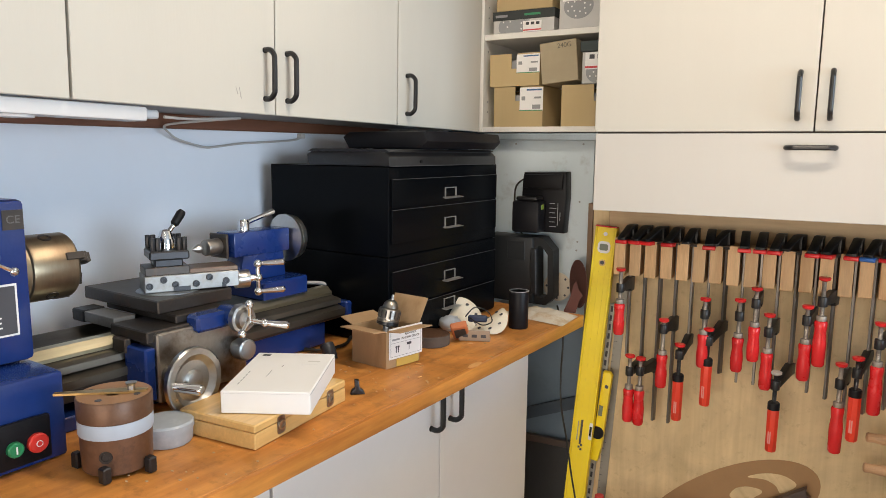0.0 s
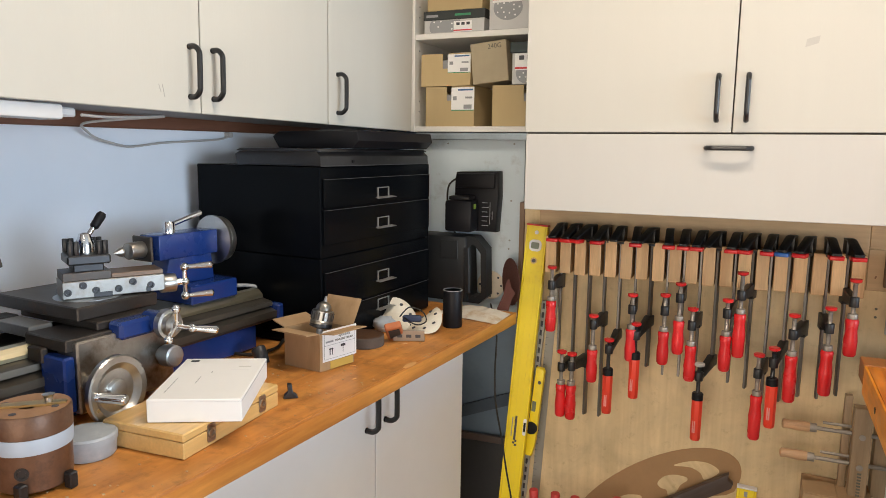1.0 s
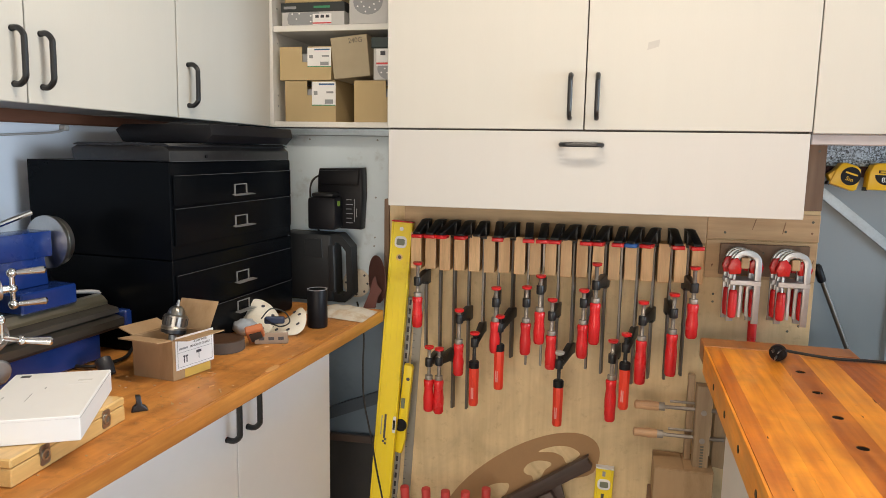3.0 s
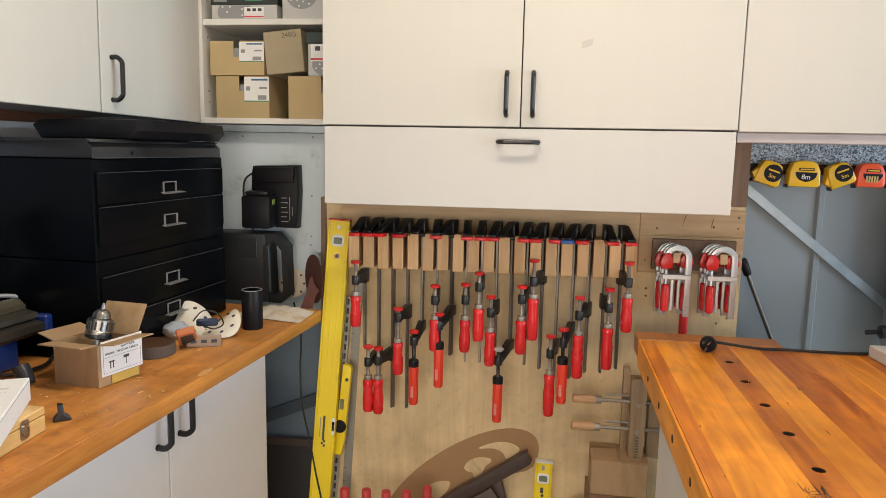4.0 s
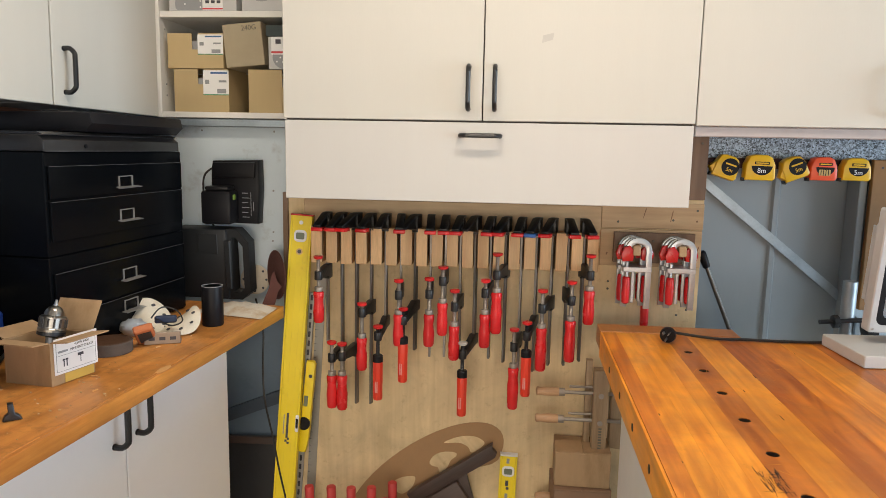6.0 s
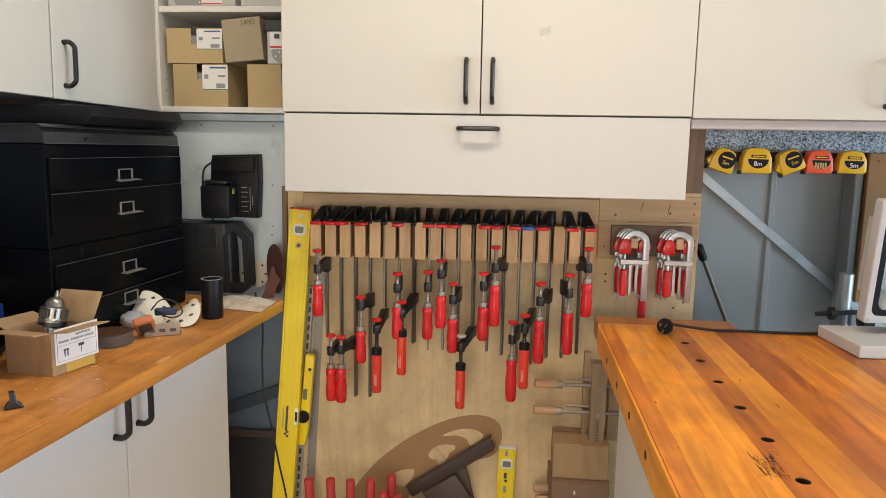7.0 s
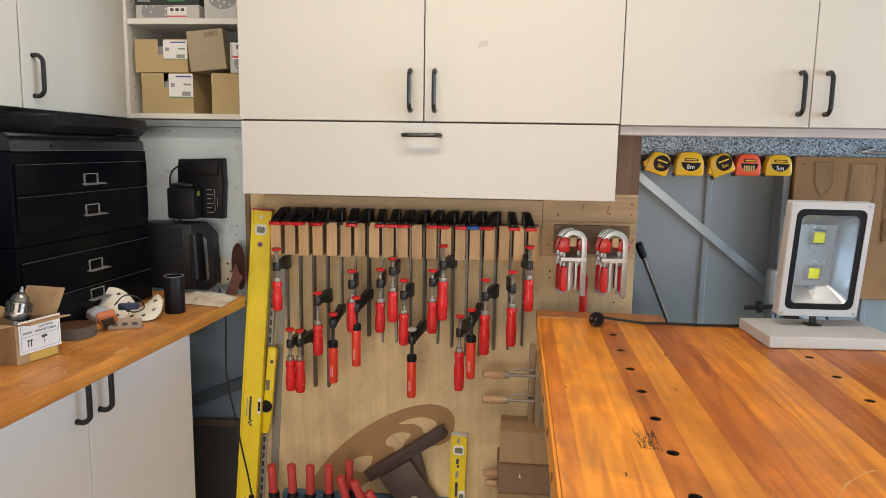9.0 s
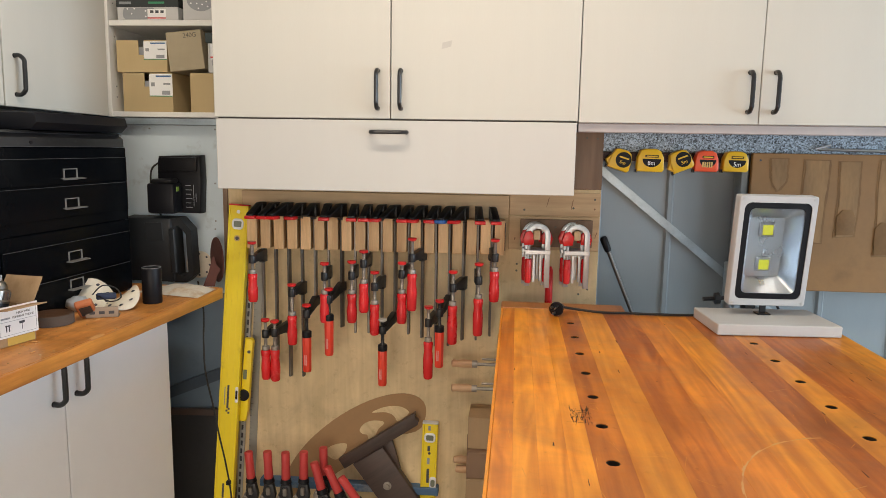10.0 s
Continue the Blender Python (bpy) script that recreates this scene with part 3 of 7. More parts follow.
# ---- clamp wall ----
def clamp_wall():
    single("wall_panel", box(B(), -0.548, 0.552, 1.868, 1.886, 0.0, 1.205, 0.001), PLY, I4, "pale plywood tool board behind the clamps", "panel", kind="structure")
    single("trim", box(B(), -0.562, -0.5485, 1.862, 1.9, 0.0, 1.20, 0.001), BROWN_BOARD, I4, "brown upright board edge beside the tool board", "trim", kind="structure")
    single("trim", box(B(), 0.458, 0.552, 1.862, 1.880, 1.2055, 1.385, 0.001), BROWN_BOARD, I4, "brown hardboard upright beside the flap", "trim", kind="structure")
    for z0, z1, x0, y in ((1.128, 1.196, 0.292, 1.860), (1.028, 1.126, 0.292, 1.8635)):
        single("trim", box(B(), x0, 0.5515, y, 1.8675, z0, z1, 0.0015), PLY_RAIL, I4, "knotty pine rail screwed to the tool board", "rail", kind="structure")
    single("trim", box(B(), -0.5, 0.29, 1.852, 1.8675, 1.118, 1.185, 0.0015), PLY_RAIL, I4, "pine rail above the clamp rack", "rail", kind="structure")
    single("wall_panel", box(B(), -0.96, -0.5625, 1.90, 1.915, 0.86, 1.385, 0.001), GREY_PANEL, I4, "pale blue-grey painted metal panel in the corner", "panel", kind="structure")
    single("wall_panel", box(B(), -0.96, -0.5625, 1.93, 1.945, 0.0, 0.859, 0.001), BLUE_RECESS, I4, "blue-grey steel sheet below the bench, colour darkened for shade", "panel", kind="structure")
    bm = B()
    for x, z in ((-0.595, 1.362), (-0.60, 1.20), (-0.602, 1.085), (-0.604, 1.06), (-0.80, 1.362)):
        cyl(bm, (x, 1.8985, z), (x, 1.90, z), 0.0028, seg=8)
    single("screw", bm, PRINT_GREY, I4, "small dark screw heads in the grey panel", "screw", kind="stuff")
    brace = prism(B(), [(-0.90, 0.455), (-0.90, 0.493), (-0.50, 0.658), (-0.50, 0.620)], 1.915, 1.929)
    single("brace", brace, material("dark_blue_brace", (0.07, 0.095, 0.13), 0.5, vary=0.15),  I4, "diagonal steel brace on the wall below the bench", "brace")


clamp_wall()


def rail_marks():
    """Knots and short cracks in the pine rails, each a shallow dark inlay."""
    KNOT = material("dark_pine_knot", (0.24, 0.14, 0.07), 0.7, vary=0.3, scale=60)
    th = thing("knot_marks", I4, "dark knots and cracks in the pine rails of the tool board", "knots", kind="stuff")
    for x, y, z, w, h, lean in ((0.402, 1.8597, 1.168, 0.0012, 0.015, 0.004), (0.471, 1.8597, 1.162, 0.0014, 0.016, 0.003), (0.535, 1.8597, 1.150, 0.0025, 0.003, 0.0),
                                (0.310, 1.8632, 1.060, 0.002, 0.004, 0.001), (0.542, 1.8632, 1.075, 0.0012, 0.010, 0.003)):
        pts = [(x + w * math.cos(a) * (1 + 0.3 * math.sin(3 * a)) + lean * math.sin(a), z + h * math.sin(a)) for a in (k * math.tau / 10 for k in range(10))]
        part("knot", prism(B(), pts, y - 0.0002, y + 0.0003), KNOT, th)


rail_marks()


def tape_wall():
    bm = B()
    prof = []
    ribs = (0.562, 0.775, 1.02, 1.235, 1.45, 1.665, 1.88)
    for r in ribs:
        prof += [(r - 0.014, 1.990), (r - 0.008, 1.982), (r + 0.004, 1.982), (r + 0.010, 1.990)]
    pts = [(0.545, 1.990)] + prof + [(2.4, 1.990), (2.4, 2.0), (0.545, 2.0)]
    prism(bm, pts, 0.0, 1.62, "xy")
    single("wall_panel", bm, GREY_SHEET, I4, "grey ribbed steel sheet wall behind the bench", "wall", kind="structure")
    bm = B()
    box(bm, 0.553, 2.4, 1.925, 1.9285, 1.316, 1.385)
    box(bm, 0.553, 2.4, 1.9285, 1.982, 1.316, 1.3195)
    box(bm, 0.553, 2.4, 1.9215, 1.9248, 1.366, 1.385, 0.0008)
    single("purlin", bm, SPANGLE, I4, "spangled galvanised steel purlin above the tape measures", "beam", kind="structure")
    single("rail", box(B(), 0.556, 0.972, 1.928, 1.946, 1.288, 1.314, 0.001), material("maroon_rail", (0.05, 0.015, 0.02), 0.5), I4, "dark maroon strip that the tape measures clip on", "rail", kind="structure")
    d = Vector((0.96 - 0.562, 0, 0.94 - 1.262)).normalized()
    nrm = Vector((-d.z, 0, d.x)) * 0.0115
    a, b = Vector((0.555, 0, 1.267)), Vector((1.12, 0, 1.267 - 0.565 * 0.80))
    poly = [(p.x, p.z) for p in (a + nrm, b + nrm, b - nrm, a - nrm)]
    single("brace", prism(B(), poly, 1.974, 1.9795), GALV, I4, "flat galvanised diagonal brace across the grey sheet", "brace")
    single("post", box(B(), 0.953, 0.972, 1.915, 1.981, 0.0, 1.31, 0.002), GREY_SHEET, I4, "dark steel upright beside the tan board", "post", kind="structure")
    th = thing("tool_board", pose(0.975, 1.90, 0.925), "tan fibreboard with weathered carved paddle shapes fixed on it", "board")
    part("panel", box(B(), 0, 0.75, 0, 0.016, 0, 0.392, 0.0015), TAN_BOARD, th)
    random.seed(21)
    for x0, x1, zt, zb, kind in ((0.050, 0.100, 0.378, 0.285, 0), (0.140, 0.212, 0.375, 0.14, 1), (0.238, 0.300, 0.372, 0.16, 1), (0.345, 0.415, 0.378, 0.105, 1), (0.455, 0.52, 0.378, 0.12, 1)):
        n, mid = 14, (x0 + x1) / 2

        def edge(side, grow):
            """One uneven long edge, drawn in to a point or cut square at the foot."""
            out = []
            for k in range(n + 1):
                t = k / n
                w = (1 - 0.12 * t) if kind else 1 - 0.95 * max(0.0, (t - 0.55) / 0.45) ** 1.6
                out.append((mid + side * max(0.0015, (x1 - x0) / 2 * w * (0.97 + 0.06 * math.sin(6 * t + x0 * 40 + side)) + grow + random.uniform(-0.0012, 0.0012)), zt + grow * 0.5 + (zb - grow - zt) * t + (random.uniform(-0.003, 0.003) if k == n else 0)))
            return out
        for grow, ya, yb, mt in ((0.003, -0.0009, 0.0, SILHOUETTE), (-0.003, -0.0018, -0.0010, PALE_CARVING)):
            part("carved_paddle", prism(B(), edge(-1, grow) + edge(1, grow)[::-1], ya, yb, "xz"), mt, th, "weathered carved wooden paddle shape")
        if kind and x0 > 0.23:
            zc = zb + 0.36 * (zt - zb)
            part("carved_paddle", prism(B(), [(x0 + 0.006, zb + 0.004), (x0 + 0.003, zc - 0.02), (x0 + 0.018, zc), (x1 - 0.018, zc), (x1 - 0.006, zc - 0.02), (x1 - 0.010, zb + 0.006)], -0.0040, -0.0019, "xz", 0.0008), SILHOUETTE, th)
    for x, z in ((0.022, 0.372), (0.024, 0.02)):
        part("screw", cyl(B(), (x, -0.0012, z), (x, 0.0, z), 0.003, seg=8), PRINT, th)


tape_wall()


# ---- benches ----
def left_bench():
    th = thing("worktop", LEFT, "long orange wood-effect worktop with worn edge under the lathe", "worktop")
    part("top", box(B(), -0.298, 0.362, -3.0, 0.32, 0.874, 0.905, 0.002), WORKTOP, th)
    bm = B()
    box(bm, 0.3622, 0.371, -3.0, 0.32, 0.873, 0.9049, 0.0018, 2)
    part("edge_strip", bm, WORKTOP_EDGE, th, "orange timber lipping on the worktop")
    ch = prism(B(), [(0.3605 + 0.0075 * math.cos(a * 0.45), -0.23 + 0.024 * math.sin(a * 0.45)) for a in range(14)], 0.9046, 0.9055, "xy")
    part("chip", ch, SCRATCH, th, "pale chipped patch at the worktop edge")
    for v0, v1, hs in ((-2.1, -1.24, (-1.71, -1.63)), (-1.236, -0.717, ()), (-0.713, 0.166, (-0.279, -0.208))):
        c = thing("base_cupboard", LEFT, "white base cupboard with black bar handles under the worktop", "cupboard", "base cupboards")
        part("body", box(B(), -0.296, 0.266, v0, v1, 0.06, 0.872), CARCASS, c)
        mid = (v0 + v1) / 2 if hs else v1
        mid = -0.243 if hs and v1 > 0 else mid
        for a, b in ((v0, mid - 0.001), (mid + 0.001, v1)):
            if b - a > 0.05:
                d = part("door", box(B(), 0.268, 0.285, a + 0.001, b - 0.001, 0.08, 0.866, 0.001), material("base_white_door", (0.82, 0.83, 0.84), 0.4, vary=0.03, scale=3), c, "white melamine door")
                for h in hs:
                    if a < h < b:
                        handle(d, (0.285, h, 0.812), (0, 0, 1), (1, 0, 0), 0.105, 0.031, 0.0058)
    return th


left_bench()


def holed_plank(bm, x0, x1, y0, y1, z0, z1, holes, r, seg=16):
    """A plank along y with round holes through it in a row."""
    cx = (x0 + x1) / 2
    hw = min(x1 - x0, 0.06) / 2
    holes = sorted(holes)
    edges = [y0]
    for h in holes:
        edges += [h - hw, h + hw]
    edges.append(y1)
    for i in range(0, len(edges), 2):
        a, b = edges[i], edges[i + 1]
        if b > a:
            bm.faces.new([bm.verts.new(p) for p in ((x0, a, z1), (x1, a, z1), (x1, b, z1), (x0, b, z1))])
    for h in holes:
        out, top, low = [], [], []
        for k in range(seg):
            a = k * math.tau / seg
            c, s = math.cos(a), math.sin(a)
            q = 1 / max(abs(c), abs(s))
            out.append(bm.verts.new((cx + c * q * (x1 - x0) / 2, h + s * q * hw, z1)))
            top.append(bm.verts.new((cx + c * r, h + s * r, z1 - 0.0004)))
            low.append(bm.verts.new((cx + c * r, h + s * r, z0)))
        for k in range(seg):
            j = (k + 1) % seg
            bm.faces.new((out[k], out[j], top[j], top[k]))
            bm.faces.new((top[k], top[j], low[j], low[k]))
    for p in (((x0, y0), (x0, y1)), ((x1, y1), (x1, y0)), ((x1, y0), (x0, y0)), ((x0, y1), (x1, y1))):
        (ax, ay), (bx, by) = p
        bm.faces.new([bm.verts.new(q) for q in ((ax, ay, z1), (ax, ay, z0), (bx, by, z0), (bx, by, z1))])
    return bm


BENCH = pose(0.2755, 1.662, 0.9, 0, 0, -1.15)


def workbench():
    th = thing("workbench", BENCH, "heavy orange-oiled plank workbench with rows of dog holes", "workbench")
    y0, y1, t = -2.05, 0.0, 0.062
    rows = {0.172: [-0.140 - 0.128 * k for k in range(14)], 0.565: [-0.128 - 0.1285 * k for k in range(14)]}
    wide = [(0.006, 0.036), (0.036, 0.071), (0.071, 0.112), (0.112, 0.146), (0.146, 0.198), (0.198, 0.262), (0.262, 0.338), (0.338, 0.398), (0.398, 0.470), (0.470, 0.538),
            (0.538, 0.592), (0.592, 0.668), (0.668, 0.730), (0.730, 0.800)]
    tones = (PLANK, GOLD_PLANK, GOLD_PLANK, GOLD_PLANK, RED_PLANK, GOLD_PLANK, RED_PLANK, PLANK, GOLD_PLANK, RED_PLANK, GOLD_PLANK, RED_PLANK, PLANK, GOLD_PLANK)
    for (a, b), tone in zip(wide, tones):
        hit = [v for k, v in rows.items() if a < k < b]
        bm = B()
        if hit:
            holed_plank(bm, a, b, y0, y1, -t, 0, hit[0], 0.0098)
        else:
            box(bm, a, b, y0, y1, -t, 0, 0.00025)
        part("plank", bm, tone, th)
        for h in (hit[0] if hit else ()):
            c = (a + b) / 2
            # Black liner stands for grime and for the shade down the hole.
            part("dog_hole", turn(B(), (c, h, -t), (0, 0, 1), [(0, 0.0096), (0.0605, 0.0096), (0.0605, 0.0090), (0.012, 0.0086), (0.012, 0.001)], 16), STAIN_HOLE_BLACK, th, "dark dog hole")
    e = part("edge_board", box(B(), 0.0004, 0.0056, y0, y1, -t, -0.0004, 0.0008), GOLD_PLANK, th, "worn front edge board")
    for k in range(11):
        yy = -0.19 - 0.155 * k
        bm2 = turn(B(), (-0.0006, yy, -0.034), (1, 0, 0), [(0, 0.0068), (0.0010, 0.0068), (0.0010, 0.0050), (0.0004, 0.0048)], 16)
        # Edge holes are shallow black discs, with their inner shade put into the colour.
        part("dog_hole", bm2, STAIN_HOLE_BLACK, th, "dark dog hole in the bench edge")
    part("apron_rail", box(B(), 0.05, 0.75, y0 + 0.1, -0.06, -0.16, -t - 0.0005), BENCH_SIDE, th)
    part("cabinet", box(B(), 0.045, 0.76, y0 + 0.15, -0.10, -0.88, -0.161, 0.002), CARCASS, th, "white cupboard under the bench top")
    # dark ink scribble and pale scratches on the planks
    random.seed(4)
    bm = B()
    for k in range(60):
        x = 0.143 + random.uniform(-0.016, 0.016)
        y = -0.742 + random.uniform(-0.032, 0.032)
        a = random.choice((1.5, 1.55, 1.6, 1.7, 0.35)) + random.uniform(-0.15, 0.15)
        l, w = random.uniform(0.006, 0.026), random.uniform(0.0005, 0.0011)
        dx, dy = math.cos(a) * l / 2, math.sin(a) * l / 2
        nx, ny = -math.sin(a) * w / 2, math.cos(a) * w / 2
        z = 0.0003 + k * 1e-5
        bm.faces.new([bm.verts.new(p) for p in ((x - dx - nx, y - dy - ny, z), (x + dx - nx, y + dy - ny, z), (x + dx + nx, y + dy + ny, z), (x - dx + nx, y - dy + ny, z))])
    part("ink_scribble", bm, STAIN_HOLE_BLACK, th, "dark scribbled burn marks on the planks")
    bm = B()
    for k in range(22):
        a = radians(98 + 4.2 * k)
        b = radians(98 + 4.2 * (k + 1))
        r0, w = 0.20, 0.0022 + 0.0012 * math.sin(k * 1.7)
        c = (0.52, -1.02)
        bm.faces.new([bm.verts.new((c[0] + rr * math.cos(q), c[1] + rr * math.sin(q) * 1.2, 0.0004)) for rr, q in ((r0, a), (r0, b), (r0 + w, b), (r0 + w, a))])
    for k in range(16):
        x, y = random.uniform(0.2, 0.75), random.uniform(-1.0, -0.15)
        a = random.uniform(0, 3.1)
        l, w = random.uniform(0.01, 0.05), 0.0009
        dx, dy, nx, ny = math.cos(a) * l / 2, math.sin(a) * l / 2, -math.sin(a) * w / 2, math.cos(a) * w / 2
        b2 = B()
        b2.faces.new([b2.verts.new(p) for p in ((x - dx - nx, y - dy - ny, 0.0004), (x + dx - nx, y + dy - ny, 0.0004), (x + dx + nx, y + dy + ny, 0.0004), (x - dx + nx, y - dy + ny, 0.0004))])
        part("scratch", b2, SCRATCH, th)
    for k in range(26):
        x, y = random.uniform(0.01, 0.75), random.uniform(-1.25, -0.1)
        l, w = random.uniform(0.004, 0.022), random.uniform(0.0006, 0.0014)
        b2 = B()
        b2.faces.new([b2.verts.new(p) for p in ((x - w, y - l / 2, 0.00042), (x + w, y - l / 2, 0.00042), (x + w * 0.6, y + l / 2, 0.00042), (x - w * 0.4, y + l / 2, 0.00042))])
        part("dent", b2, STAIN_HOLE_BLACK, th)
    fine = B()
    for k in range(300):
        x, y = random.uniform(0.01, 0.79), random.uniform(-1.3, -0.05)
        a = random.gauss(1.57, 0.5) if k % 3 else random.uniform(0, 3.1)
        l, w = random.uniform(0.004, 0.045), random.uniform(0.0003, 0.0008)
        dx, dy, nx, ny = math.cos(a) * l / 2, math.sin(a) * l / 2, -math.sin(a) * w / 2, math.cos(a) * w / 2
        fine.faces.new([fine.verts.new(p) for p in ((x - dx - nx, y - dy - ny, 0.00046), (x + dx - nx, y + dy - ny, 0.00046), (x + dx + nx, y + dy + ny, 0.00046), (x - dx + nx, y - dy + ny, 0.00046))])
    ob = part("fine_scratches", fine, material("shallow_scratch", (0.72, 0.33, 0.075), 0.55), th, "fine pale scratches")
    tagged(ob, "fine pale scratches in the oiled planks", kind="stuff")
    part("scratch", bm, SCRATCH, th, "pale curved scratch in the oiled planks")
    single("timber_strip", box(B(), 0, 0.325, 0.003, 0.075, -0.045, 0.001, 0.002), BENCH_SIDE, BENCH, "loose strip of wood behind the bench end", "timber")


workbench()


# ---- black drawer chest and what lies on it ----
def chest(m, z0, z1, drawers, label):
    th = thing("drawer_chest", m, label, "drawer chest", "stacked black drawer chests")
    part("body", box(B(), -0.238, 0.128, -0.235, 0.236, z0, z1, 0.002), BLACK_ENAMEL, th)
    for a, b, hz in drawers:
        d = part("drawer", box(B(), 0.1285, 0.1335, -0.228, 0.229, a, b, 0.0012), BLACK_ENAMEL, th, "black steel drawer front")
        part("edge_wear", box(B(), 0.1325, 0.13385, -0.2265, 0.2275, b - 0.0016, b - 0.0006), WORN_EDGE_GLINT, d, "pale strip for worn paint and edge highlight")
        bm = B()
        for q in ((-0.024, -0.0222), (0.0222, 0.024)):
            box(bm, 0.1335, 0.1365, q[0], q[1], hz - 0.012, hz + 0.0155)
        for q in (-0.012, 0.0137):
            box(bm, 0.1335, 0.1365, -0.0222, 0.0222, hz + q, hz + q + 0.0018)
        part("label_holder", bm, PULL_STEEL, d, "chrome card holder")
        bm = B()
        prism(bm, [(0.1365, hz - 0.0085), (0.150, hz - 0.0098), (0.1515, hz - 0.0080), (0.150, hz - 0.0082), (0.1365, hz - 0.0068)], -0.036, 0.036, "xz")
        part("pull", bm, PULL_STEEL, d, "chrome drawer pull")
    return th


CHEST = LEFT @ pose(0.010, 0, 0)
chest(CHEST, 0.907, 1.1055, ((0.912, 0.989, 0.965), (0.993, 1.075, 1.035)), "black steel two-drawer chest standing on the worktop")
chest(CHEST, 1.1065, 1.305, ((1.135, 1.212, 1.166), (1.216, 1.279, 1.238)), "black steel two-drawer chest stacked on another")


def flat_case():
    th = thing("flat_case", CHEST, "dusty flat black steel box lying on the drawer chest", "case")
    prism_pts = [(-0.11, 1.306), (-0.115, 1.330), (-0.10, 1.337), (0.118, 1.337), (0.130, 1.327), (0.131, 1.306)]
    part("body", prism(B(), prism_pts, -0.235, 0.225, "xz", 0.002), BLACK_DUST, th)
    part("lid", prism(B(), [(-0.115, 1.3375), (-0.10, 1.343), (0.115, 1.343), (0.128, 1.3375)], -0.232, 0.222, "xz"), BLACK_DUST, th)
    for z, u in ((1.3372, 0.1185), (1.3065, 0.1312)):
        part("edge_wear", box(B(), u - 0.0008, u + 0.0008, -0.232, 0.222, z - 0.0008, z + 0.0008), WORN_EDGE_GLINT, th, "pale strip for worn paint and edge highlight")
    part("catch", cyl(B(), (0.130, -0.12, 1.316), (0.1335, -0.12, 1.316), 0.004, seg=10), BLACK_RUBBER, th)
    th = thing("flat_case", CHEST, "black moulded plastic case squeezed under the cupboard", "case")
    part("body", prism(B(), [(-0.10, 1.344), (-0.12, 1.372), (-0.10, 1.384), (0.05, 1.386), (0.132, 1.384), (0.138, 1.362), (0.12, 1.3445)], -0.105, 0.238, "xz", 0.004), BLACK_RUBBER, th)
    part("lid_rib", box(B(), 0.02, 0.06, -0.10, 0.235, 1.385, 1.389, 0.002), BLACK_RUBBER, th)


flat_case()


# ---- metal lathe ----
def lathe():
    th = thing("metal_lathe", LEFT, "small blue metalworking lathe with a three-jaw chuck on the worktop", "lathe")
    ax, az = -0.075, 1.150
    # bed with two ways
    pts = [(-0.185, 0.975), (-0.185, 1.003), (-0.17, 1.010), (-0.15, 1.022), (-0.145, 1.022), (-0.125, 1.010), (-0.06, 1.010), (-0.04, 1.024), (-0.03, 1.024),
           (-0.012, 1.008), (0.012, 1.004), (0.014, 0.994), (0.004, 0.994), (0.004, 0.990), (0.026, 0.984), (0.026, 0.970), (-0.185, 0.970)]
    part("bed", prism(B(), pts, -0.95, -0.252, "xz", 0.001), OILY_BED, th, "oily grey cast iron bed")
    WAY = material("ground_bed_way", (0.50, 0.45, 0.31), 0.30, 0.85, vary=0.25, scale=20, stretch=(1, 0.1, 1), spot=(0.30, 0.25, 0.16), spots=0.3, spot_scale=12)
    part("bed_way", prism(B(), [(-0.044, 1.0245), (-0.042, 1.0285), (-0.024, 1.0285), (-0.010, 1.0165), (-0.011, 1.010)], -0.93, -0.256, "xz", 0.0006), WAY, th, "bright ground bed way")
    part("bed_face", box(B(), -0.16, 0.0245, -0.95, -0.560, 0.950, 0.969, 0.001), DARK_CAST, th)
    part("foot", box(B(), -0.20, 0.012, -0.556, -0.302, 0.907, 0.9695, 0.004), BLUE, th, "blue painted foot")
    part("end_bracket", box(B(), -0.02, 0.03, -0.2515, -0.232, 0.962, 0.998, 0.004), BLUE, th)
    part("lead_screw", cyl(B(), (0.018, -0.93, 0.968), (0.018, -0.252, 0.968), 0.006, seg=12), DARK_CAST, th)
    part("chip_tray", box(B(), -0.21, 0.03, -0.94, -0.557, 0.9055, 0.930, 0.002), BLUE, th)
    part("cable", tube(B(), [(-0.09, -0.262, 1.030), (-0.05, -0.232, 1.026), (-0.012, -0.205, 0.998), (0.0, -0.198, 0.955), (-0.012, -0.205, 0.918), (-0.06, -0.225, 0.909), (-0.12, -0.26, 0.909)], 0.0042), CABLE_GREY, th, "grey cable looping at the bed end")
    # headstock and base
    hs = part("headstock", box(B(), -0.20, 0.03, -1.30, -0.930, 1.034, 1.268, 0.008, 2), BLUE, th, "blue headstock casing")
    part("headstock_base", box(B(), -0.21, 0.104, -1.30, -0.930, 0.906, 1.031, 0.006, 2), BLUE, th, "blue electrics base")
    part("name_plate", box(B(), 0.0302, 0.0312, -1.10, -0.962, 1.075, 1.150), PRINT_WHITE, th, "white-edged black name plate")
    part("name_plate", box(B(), 0.0313, 0.0318, -1.10, -0.965, 1.078, 1.147), PRINT, th)
    words("lettering", "LATHE", 0.024, PRINT_WHITE, th, Matrix.Translation((0.032, -1.008, 1.095)) @ pose(0, 0, 0, 90, 0, 90))
    part("mark_plate", box(B(), 0.0302, 0.0312, -0.962, -0.934, 1.226, 1.254), DARK_CAST, th)
    words("lettering", "CE", 0.016, material("worn_mark_print", (0.13, 0.125, 0.12), 0.5), th, Matrix.Translation((0.0316, -0.948, 1.240)) @ pose(0, 0, 0, 90, 0, 90))
